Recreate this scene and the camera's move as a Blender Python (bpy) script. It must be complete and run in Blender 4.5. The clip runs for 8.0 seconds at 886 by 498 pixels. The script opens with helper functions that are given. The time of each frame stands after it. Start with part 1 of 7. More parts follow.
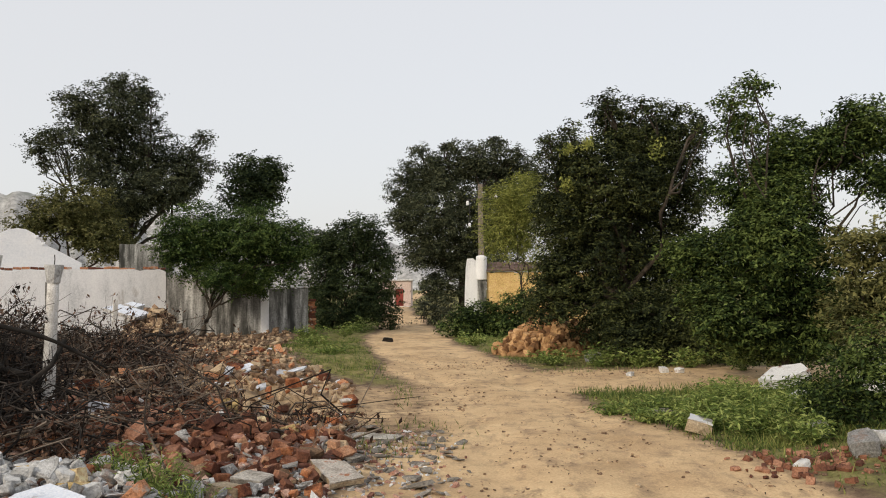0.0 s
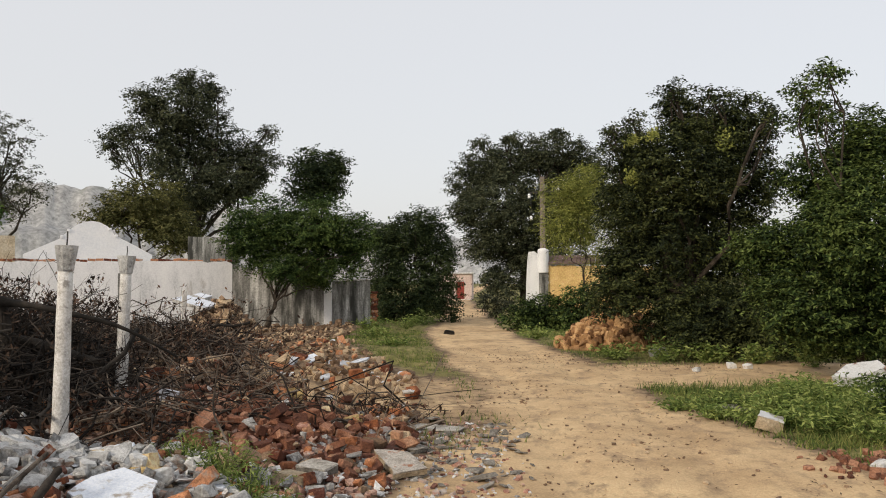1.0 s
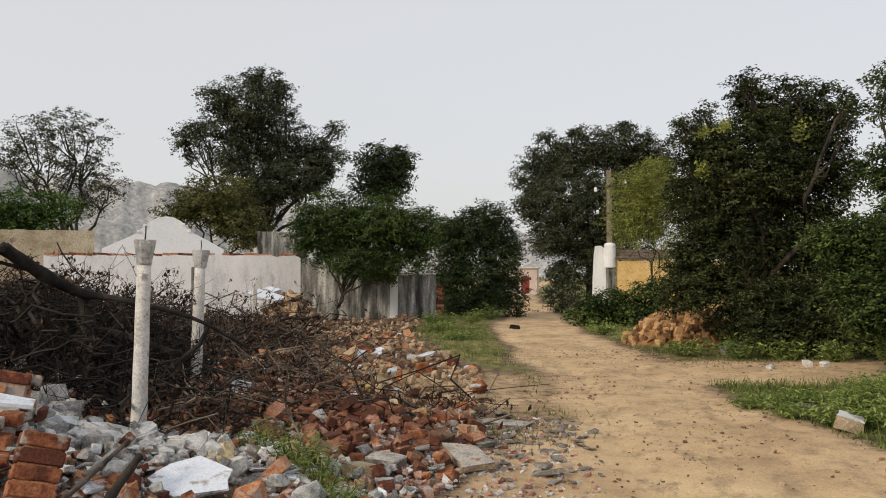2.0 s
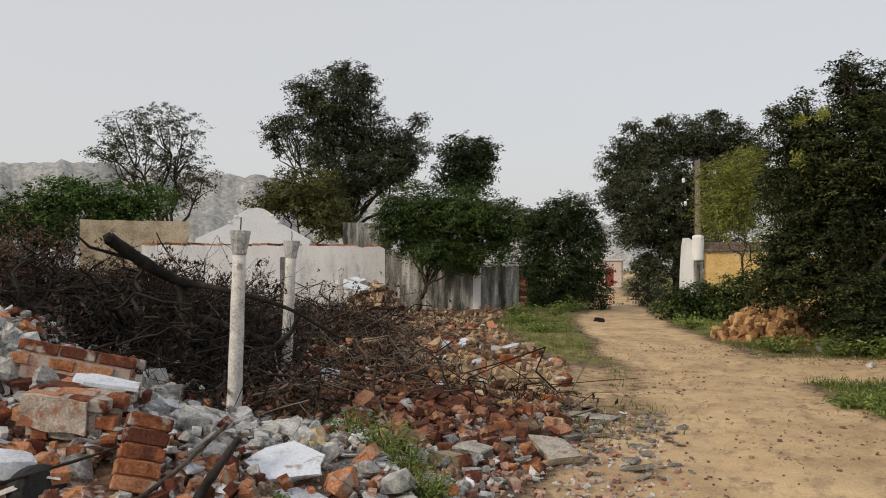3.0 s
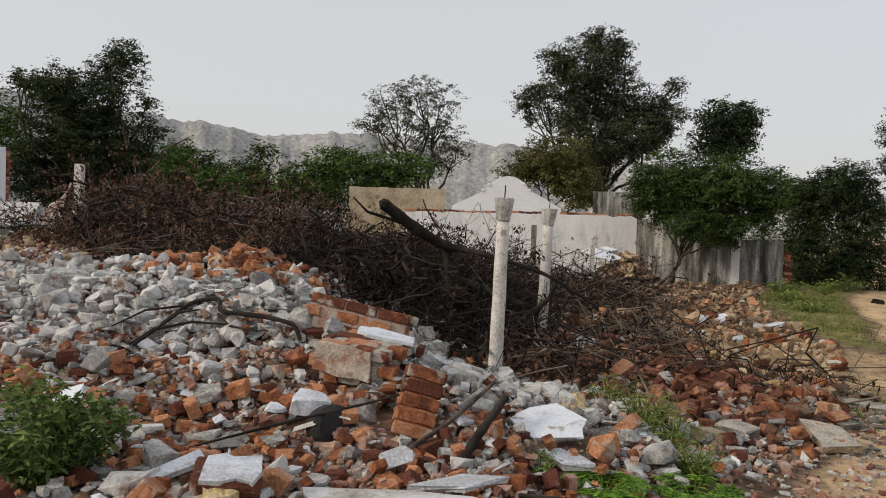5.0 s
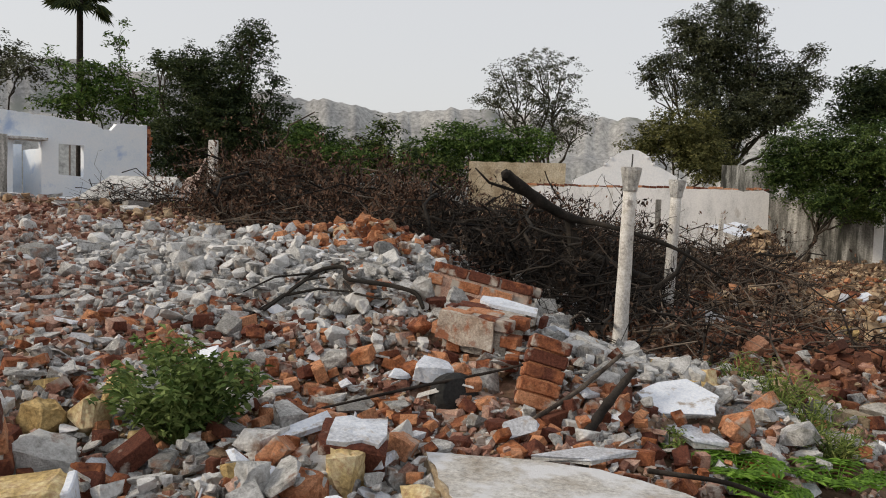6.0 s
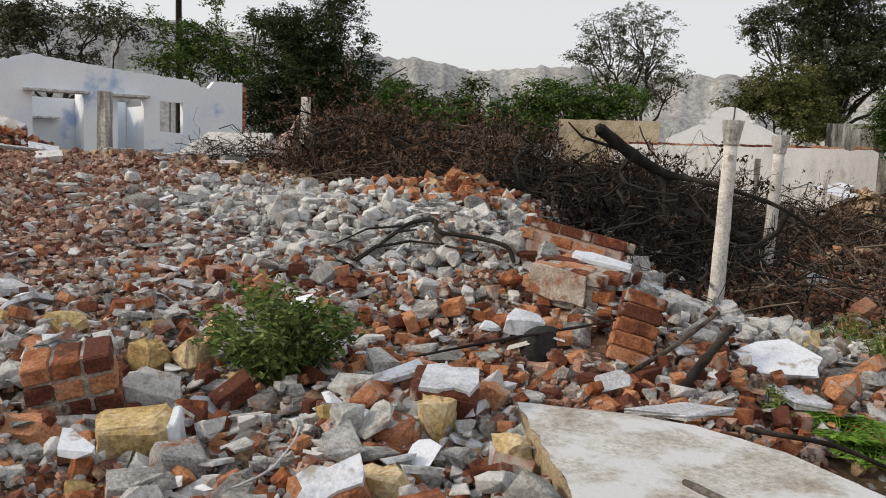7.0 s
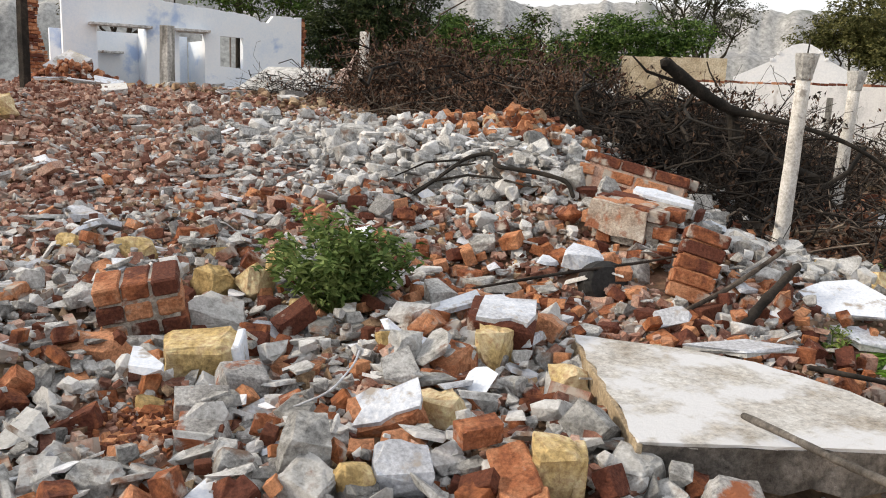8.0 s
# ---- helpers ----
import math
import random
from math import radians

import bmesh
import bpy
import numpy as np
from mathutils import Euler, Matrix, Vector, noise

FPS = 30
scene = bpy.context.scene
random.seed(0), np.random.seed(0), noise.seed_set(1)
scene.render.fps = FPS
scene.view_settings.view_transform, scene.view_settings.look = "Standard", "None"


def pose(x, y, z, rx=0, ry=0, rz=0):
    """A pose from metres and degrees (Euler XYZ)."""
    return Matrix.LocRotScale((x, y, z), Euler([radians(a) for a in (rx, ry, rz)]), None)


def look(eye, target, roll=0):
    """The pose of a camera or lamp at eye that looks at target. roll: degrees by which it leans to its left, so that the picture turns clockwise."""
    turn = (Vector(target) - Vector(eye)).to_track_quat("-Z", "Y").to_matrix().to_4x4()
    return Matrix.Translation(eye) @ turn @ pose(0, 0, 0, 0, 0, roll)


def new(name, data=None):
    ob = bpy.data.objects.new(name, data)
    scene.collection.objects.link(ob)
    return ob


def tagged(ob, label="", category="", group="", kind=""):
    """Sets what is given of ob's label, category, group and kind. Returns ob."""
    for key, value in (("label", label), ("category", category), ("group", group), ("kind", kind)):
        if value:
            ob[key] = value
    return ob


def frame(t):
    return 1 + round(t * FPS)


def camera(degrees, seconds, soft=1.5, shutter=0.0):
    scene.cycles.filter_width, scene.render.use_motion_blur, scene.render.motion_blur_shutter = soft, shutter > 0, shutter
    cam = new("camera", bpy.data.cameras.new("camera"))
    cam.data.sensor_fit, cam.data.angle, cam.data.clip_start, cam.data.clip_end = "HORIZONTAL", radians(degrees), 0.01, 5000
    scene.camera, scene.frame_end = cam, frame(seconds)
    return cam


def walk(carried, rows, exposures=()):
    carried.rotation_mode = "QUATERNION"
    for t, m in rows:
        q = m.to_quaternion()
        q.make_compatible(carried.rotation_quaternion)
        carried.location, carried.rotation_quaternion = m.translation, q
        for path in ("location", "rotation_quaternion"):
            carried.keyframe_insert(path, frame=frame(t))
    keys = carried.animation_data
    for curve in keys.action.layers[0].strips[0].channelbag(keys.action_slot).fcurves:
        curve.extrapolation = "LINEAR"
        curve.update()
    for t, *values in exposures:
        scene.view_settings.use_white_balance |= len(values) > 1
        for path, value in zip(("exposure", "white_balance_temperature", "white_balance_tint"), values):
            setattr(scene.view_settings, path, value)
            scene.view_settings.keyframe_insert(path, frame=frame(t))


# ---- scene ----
cam = camera(56.53, 8.0, 1.02)
PATH = [
    (0, (0.000, -0.000, 1.600), (-0.0011, 1.9983, 1.6821), -0.61),
    (0.5, (-0.012, 0.015, 1.593), (-0.0885, 2.0123, 1.6672), -0.51),
    (1, (-0.022, 0.029, 1.588), (-0.1705, 2.0220, 1.6549), -0.34),
    (1.5, (-0.031, 0.031, 1.586), (-0.2550, 2.0176, 1.6458), -0.28),
    (3, (-0.087, 0.010, 1.587), (-0.5860, 1.9464, 1.6203), 0.19),
    (3.5, (-0.103, -0.038, 1.598), (-0.7254, 1.8628, 1.6120), 0.54),
    (4, (-0.125, -0.089, 1.603), (-0.8838, 1.7612, 1.5981), 0.92),
    (4.5, (-0.143, -0.112, 1.596), (-1.0461, 1.6717, 1.5696), 1.32),
    (6, (-0.237, -0.061, 1.528), (-1.5099, 1.4771, 1.4112), 1.59),
    (6.5, (-0.262, -0.059, 1.502), (-1.6165, 1.4033, 1.3396), 1.70),
    (7, (-0.275, -0.062, 1.478), (-1.6947, 1.3295, 1.2577), 1.89),
    (7.5, (-0.275, -0.074, 1.455), (-1.7436, 1.2529, 1.1656), 2.11),
    (8, (-0.284, -0.070, 1.437), (-1.7751, 1.2106, 1.0672), 2.29),
]
walk(cam, [(t, look(e, a, r)) for t, e, a, r in PATH],
     [(0, 0.10), (1.5, 0.04), (3.0, -0.14), (4.5, -0.18), (6.0, -0.04), (7.0, 0.09), (8.0, 0.51)])

# ---- light: hazy evening sky, weak veiled sun ----
SUN_AZ, SUN_EL = 138.0, 27.0     # degrees to the left of +y, and up
world = bpy.data.worlds.new("sky")
scene.world = world
world.use_nodes = True
wn = world.node_tree
for n_ in list(wn.nodes):
    wn.nodes.remove(n_)
w_out = wn.nodes.new("ShaderNodeOutputWorld")
w_add = wn.nodes.new("ShaderNodeAddShader")
w_bg = wn.nodes.new("ShaderNodeBackground")
w_haze = wn.nodes.new("ShaderNodeBackground")
w_sky = wn.nodes.new("ShaderNodeTexSky")
w_sky.sky_type = "NISHITA"
w_sky.sun_disc = False
w_sky.sun_elevation = radians(SUN_EL)
w_sky.sun_rotation = radians(-SUN_AZ)
w_sky.air_density, w_sky.dust_density, w_sky.ozone_density = 1.0, 4.0, 1.5
w_bg.inputs[1].default_value = 0.035
w_haze.inputs[0].default_value = (0.82, 0.81, 0.805, 1)
w_haze.inputs[1].default_value = 0.79
wn.links.new(w_sky.outputs[0], w_bg.inputs[0])
wn.links.new(w_bg.outputs[0], w_add.inputs[0])
wn.links.new(w_haze.outputs[0], w_add.inputs[1])
wn.links.new(w_add.outputs[0], w_out.inputs[0])
sun = new("sun", bpy.data.lights.new("sun", "SUN"))
sun.data.energy, sun.data.angle, sun.data.color = 1.85, radians(7), (1.0, 0.87, 0.69)
_a, _e = radians(SUN_AZ), radians(SUN_EL)
sun.matrix_world = look((0, 0, 30), (30 * math.sin(_a) * math.cos(_e), -30 * math.cos(_a) * math.cos(_e), 30 - 30 * math.sin(_e)))

# ---- materials ----
def material(name, colors, scale=8.0, rough=0.9, bump=0.3, fine=60.0, island=0.0, obj_random=0.0, streak=0.0, spots=None, spot_size=3.0, spot_at=0.6, leafy=0.0, bump_dist=0.03, grain=0.5):
    """Noise-mixed colours at two scales. spots: a second tone in patches; streak: stretches the pattern down the face."""
    m = bpy.data.materials.new(name)
    m.use_nodes = True
    nt = m.node_tree
    nd, ln = nt.nodes, nt.links
    bsdf = nd["Principled BSDF"]
    geo = nd.new("ShaderNodeNewGeometry")
    mp = nd.new("ShaderNodeMapping")
    ln.new(geo.outputs["Position"], mp.inputs[0])
    if streak:
        mp.inputs["Scale"].default_value = (1, 1, 1.0 / streak)
    n1 = nd.new("ShaderNodeTexNoise")
    n1.inputs["Scale"].default_value, n1.inputs["Detail"].default_value = scale, 6
    n1.inputs["Roughness"].default_value = 0.65
    n2 = nd.new("ShaderNodeTexNoise")
    n2.inputs["Scale"].default_value, n2.inputs["Detail"].default_value = fine, 9
    n2.inputs["Roughness"].default_value = 0.7
    ln.new(mp.outputs[0], n1.inputs["Vector"])
    ln.new(geo.outputs["Position"], n2.inputs["Vector"])
    ramp = nd.new("ShaderNodeValToRGB")
    el = ramp.color_ramp.elements
    k = len(colors)
    while len(el) < k:
        el.new(0.5)
    for i, c in enumerate(colors):
        el[i].position = 0.32 + 0.36 * i / max(1, k - 1)
        el[i].color = (*c, 1)
    fac = n1.outputs[0]
    if island or obj_random:
        src = geo.outputs["Random Per Island"]
        if obj_random:
            src = nd.new("ShaderNodeObjectInfo").outputs["Random"]
        sub = nd.new("ShaderNodeMath")
        sub.operation = "SUBTRACT"
        sub.inputs[1].default_value = 0.5
        mad = nd.new("ShaderNodeMath")
        mad.operation = "MULTIPLY_ADD"
        mad.inputs[1].default_value = island or obj_random
        ln.new(src, sub.inputs[0])
        ln.new(sub.outputs[0], mad.inputs[0])
        ln.new(fac, mad.inputs[2])
        fac = mad.outputs[0]
    ln.new(fac, ramp.inputs[0])
    mix = nd.new("ShaderNodeMix")
    mix.data_type, mix.blend_type = "RGBA", "OVERLAY"
    mix.inputs[0].default_value = grain
    ln.new(ramp.outputs[0], mix.inputs[6])
    grey = nd.new("ShaderNodeMapRange")
    grey.inputs["From Min"].default_value, grey.inputs["From Max"].default_value = 0.30, 0.70
    ln.new(n2.outputs[0], grey.inputs[0])
    ln.new(grey.outputs[0], mix.inputs[7])
    col = mix.outputs[2]
    if spots:
        n3 = nd.new("ShaderNodeTexNoise")
        n3.inputs["Scale"].default_value, n3.inputs["Detail"].default_value = spot_size, 8
        n3.inputs["Roughness"].default_value = 0.6
        ln.new(mp.outputs[0], n3.inputs["Vector"])
        sr = nd.new("ShaderNodeMapRange")
        sr.inputs["From Min"].default_value, sr.inputs["From Max"].default_value = spot_at - 0.03, spot_at + 0.05
        ln.new(n3.outputs[0], sr.inputs[0])
        mx = nd.new("ShaderNodeMix")
        mx.data_type = "RGBA"
        ln.new(sr.outputs[0], mx.inputs[0])
        ln.new(col, mx.inputs[6])
        mx.inputs[7].default_value = (*spots, 1)
        col = mx.outputs[2]
    ln.new(col, bsdf.inputs["Base Color"])
    bsdf.inputs["Roughness"].default_value = rough
    bsdf.inputs["Specular IOR Level"].default_value = 0.25
    if bump:
        bp = nd.new("ShaderNodeBump")
        bp.inputs["Strength"].default_value, bp.inputs["Distance"].default_value = bump, bump_dist
        ln.new(n2.outputs[0], bp.inputs["Height"])
        ln.new(bp.outputs[0], bsdf.inputs["Normal"])
    if leafy:
        tr = nd.new("ShaderNodeBsdfTranslucent")
        ln.new(col, tr.inputs[0])
        ms = nd.new("ShaderNodeMixShader")
        ms.inputs[0].default_value = leafy
        ln.new(bsdf.outputs[0], ms.inputs[1])
        ln.new(tr.outputs[0], ms.inputs[2])
        ln.new(ms.outputs[0], nd["Material Output"].inputs[0])
    return m


M_BRICK = material("brick_red", [(0.15, 0.068, 0.05), (0.33, 0.17, 0.122), (0.50, 0.335, 0.265)], 7, 0.95, 0.5, 70, island=0.5, spots=(0.44, 0.38, 0.33), spot_size=5, spot_at=0.56, grain=0.55)
M_BRICK_ONE = material("brick_orange", [(0.12, 0.042, 0.027), (0.32, 0.118, 0.055), (0.48, 0.23, 0.125)], 9, 0.95, 0.6, 70, obj_random=0.7, spots=(0.45, 0.40, 0.35), spot_size=6, spot_at=0.6, grain=0.55)
M_ORANGE = material("brick_fresh_break", [(0.12, 0.042, 0.024), (0.33, 0.12, 0.05), (0.50, 0.235, 0.12)], 8, 0.95, 0.6, 60, island=0.7, spots=(0.40, 0.34, 0.29), spot_size=6, spot_at=0.62, grain=0.55)
M_DKBRICK = material("brick_dark", [(0.10, 0.042, 0.028), (0.21, 0.09, 0.052), (0.34, 0.18, 0.115)], 4, 0.95, 0.5, 60, island=0.5, grain=0.55)
M_CONC = material("concrete_broken", [(0.29, 0.286, 0.277), (0.56, 0.556, 0.546), (0.78, 0.775, 0.765)], 9, 0.95, 0.8, 70, island=0.4, spots=(0.27, 0.19, 0.145), spot_size=5, spot_at=0.60, grain=0.55)
M_CONC_ONE = material("concrete_lump", [(0.28, 0.276, 0.265), (0.54, 0.535, 0.52), (0.75, 0.745, 0.73)], 11, 0.95, 1.0, 55, obj_random=0.5, spots=(0.29, 0.17, 0.12), spot_size=5, spot_at=0.63, grain=0.55)
M_PLASTER = material("white_plaster", [(0.36, 0.36, 0.37), (0.54, 0.56, 0.59), (0.72, 0.73, 0.77)], 6, 0.8, 0.2, 50, island=0.4)
M_PLASTER_ONE = material("white_plaster_flake", [(0.42, 0.43, 0.46), (0.56, 0.59, 0.65), (0.70, 0.74, 0.81)], 7, 0.8, 0.3, 60, obj_random=0.5, spots=(0.36, 0.32, 0.28), spot_size=8, spot_at=0.61, grain=0.45)
M_STONE = material("yellow_stone", [(0.34, 0.235, 0.10), (0.53, 0.39, 0.18), (0.66, 0.53, 0.33)], 6, 0.95, 0.6, 45, obj_random=0.3, grain=0.55)
M_TAN = material("tan_rubble", [(0.14, 0.09, 0.057), (0.29, 0.195, 0.125), (0.47, 0.35, 0.225)], 5, 0.95, 0.5, 70, island=0.6, grain=0.55)
M_POST = material("limewashed_post", [(0.42, 0.40, 0.37), (0.60, 0.58, 0.55), (0.70, 0.69, 0.66)], 6, 0.85, 0.3, 60, spots=(0.27, 0.25, 0.23), spot_size=9, spot_at=0.63, grain=0.55)
M_WHITEWALL = material("white_limewash", [(0.60, 0.61, 0.62), (0.80, 0.80, 0.81), (0.87, 0.87, 0.87)], 1.8, 0.9, 0.2, 20, streak=3, spots=(0.40, 0.37, 0.34), spot_size=1.6, spot_at=0.66)
M_GREYWALL = material("stained_render", [(0.05, 0.05, 0.045), (0.24, 0.235, 0.22), (0.60, 0.595, 0.57)], 4.0, 0.95, 0.3, 20, streak=7, spots=(0.05, 0.05, 0.045), spot_size=1.6, spot_at=0.56)
M_GABLE = material("gable_white", [(0.76, 0.78, 0.81), (0.83, 0.84, 0.86), (0.87, 0.87, 0.87)], 1.0, 0.9, 0.1, 15)
M_BLUEWALL = material("pale_blue_limewash", [(0.68, 0.76, 0.87), (0.80, 0.85, 0.91), (0.86, 0.88, 0.91)], 0.7, 0.9, 0.1, 20, spots=(0.42, 0.54, 0.76), spot_size=0.8, spot_at=0.61, grain=0.25)
M_BEIGE = material("peeling_beige", [(0.33, 0.26, 0.17), (0.48, 0.40, 0.28), (0.57, 0.50, 0.38)], 1.6, 0.95, 0.2, 20, spots=(0.18, 0.14, 0.11), spot_size=2.0, spot_at=0.62)
M_YELLOW = material("ochre_wall", [(0.52, 0.34, 0.13), (0.66, 0.45, 0.19), (0.74, 0.55, 0.29)], 1.6, 0.9, 0.2, 20, spots=(0.30, 0.2, 0.1), spot_size=1.6, spot_at=0.66)
M_PINK = material("pink_wash", [(0.55, 0.42, 0.37), (0.66, 0.54, 0.49)], 1.0, 0.9, 0.1, 20)
M_REDDOOR = material("red_door_paint", [(0.20, 0.04, 0.03), (0.28, 0.06, 0.045)], 3, 0.6, 0.1, 30)
M_TILEROOF = material("old_roof_tile", [(0.07, 0.05, 0.045), (0.15, 0.10, 0.08)], 3, 0.95, 0.4, 30, island=0.5)
M_SLAB = material("cement_slab", [(0.33, 0.29, 0.24), (0.46, 0.44, 0.41), (0.57, 0.565, 0.55)], 4.5, 0.85, 0.4, 45, spots=(0.62, 0.625, 0.64), spot_size=3.2, spot_at=0.50, grain=0.45)
M_GREYSTONE = material("grey_brown_stone", [(0.15, 0.135, 0.115), (0.29, 0.265, 0.23), (0.46, 0.43, 0.385)], 6, 0.95, 0.6, 50, obj_random=0.3, grain=0.55)
# broken concrete, darkened in colour for the shade on the slab's front edge
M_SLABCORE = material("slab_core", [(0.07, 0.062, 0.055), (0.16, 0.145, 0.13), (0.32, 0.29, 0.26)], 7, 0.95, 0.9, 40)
M_SLABEDGE = material("slab_edge", [(0.25, 0.18, 0.11), (0.38, 0.30, 0.2), (0.46, 0.39, 0.29)], 4, 0.95, 0.6, 60)
M_CHAR = material("charred_wood", [(0.008, 0.007, 0.006), (0.02, 0.017, 0.014), (0.05, 0.04, 0.032)], 6, 0.9, 0.5, 60)
M_TWIG = material("dry_twigs", [(0.014, 0.011, 0.009), (0.045, 0.035, 0.028), (0.17, 0.138, 0.11)], 3, 0.95, 0.2, 60, island=0.6)
M_TWIG_DARK = material("scorched_twigs", [(0.006, 0.005, 0.0045), (0.016, 0.013, 0.011), (0.05, 0.041, 0.034)], 3, 0.95, 0.2, 60, island=0.5)
M_DRYLEAF = material("dead_leaves", [(0.026, 0.014, 0.009), (0.082, 0.042, 0.027), (0.20, 0.12, 0.08)], 3, 0.9, 0, 40, island=0.7, leafy=0.15)
M_BARK = material("bark", [(0.022, 0.018, 0.014), (0.05, 0.04, 0.03), (0.085, 0.07, 0.055)], 5, 0.95, 0.5, 40, streak=3)
M_POLE = material("weathered_pole", [(0.16, 0.13, 0.11), (0.26, 0.22, 0.19)], 4, 0.9, 0.2, 40, streak=6)
M_IRON = material("dark_iron", [(0.03, 0.03, 0.03), (0.06, 0.055, 0.05)], 6, 0.6, 0.1, 40)
M_TYRE = material("black_rubber", [(0.012, 0.012, 0.012), (0.03, 0.03, 0.03)], 8, 0.7, 0.2, 60)
M_HILL = material("mine_spoil", [(0.25, 0.25, 0.25), (0.34, 0.34, 0.335), (0.43, 0.43, 0.42)], 0.09, 1.0, 0, 0.7, streak=3, spots=(0.23, 0.24, 0.22), spot_size=0.07, spot_at=0.62)
M_GRASS = material("grass_blades", [(0.05, 0.085, 0.02), (0.12, 0.17, 0.04), (0.25, 0.26, 0.08)], 0.8, 0.8, 0, 30, island=0.5, leafy=0.25)
M_WEED = material("weed_leaves", [(0.08, 0.125, 0.03), (0.17, 0.235, 0.055), (0.31, 0.36, 0.11)], 2, 0.7, 0, 30, island=0.5, leafy=0.25)
M_BRIGHT = material("bright_fern_leaves", [(0.07, 0.14, 0.015), (0.13, 0.26, 0.03), (0.2, 0.34, 0.05)], 2, 0.6, 0, 30, island=0.4, leafy=0.3)


def leaf_mat(name, a, b, c):
    return material(name, [a, b, c], 1.1, 0.75, 0, 20, island=0.5, leafy=0.2)


LEAF = {
    "dark": leaf_mat("leaf_dark", (0.01, 0.017, 0.006), (0.03, 0.042, 0.014), (0.10, 0.115, 0.037)),
    "deep": leaf_mat("leaf_deep", (0.016, 0.03, 0.012), (0.036, 0.056, 0.02), (0.075, 0.098, 0.035)),
    "mid": leaf_mat("leaf_mid", (0.011, 0.024, 0.005), (0.038, 0.067, 0.014), (0.135, 0.18, 0.047)),
    "olive": leaf_mat("leaf_olive", (0.055, 0.062, 0.02), (0.115, 0.12, 0.04), (0.2, 0.19, 0.07)),
    "green": leaf_mat("leaf_green", (0.03, 0.066, 0.012), (0.07, 0.13, 0.025), (0.14, 0.21, 0.05)),
    "yellow": leaf_mat("leaf_yellow", (0.11, 0.13, 0.03), (0.21, 0.235, 0.055), (0.36, 0.37, 0.10)),
    "fresh": leaf_mat("leaf_fresh", (0.02, 0.042, 0.01), (0.05, 0.09, 0.02), (0.12, 0.17, 0.045)),
    # distance haze mixed into the leaf colour of the far trees
    "haze": leaf_mat("leaf_far_hazed", (0.026, 0.034, 0.02), (0.058, 0.07, 0.038), (0.12, 0.13, 0.07)),
    "shrub": leaf_mat("leaf_shrub", (0.05, 0.09, 0.022), (0.10, 0.16, 0.04), (0.19, 0.25, 0.08)),
    "grey": leaf_mat("leaf_grey", (0.04, 0.045, 0.028), (0.08, 0.085, 0.05), (0.13, 0.14, 0.08)),
}


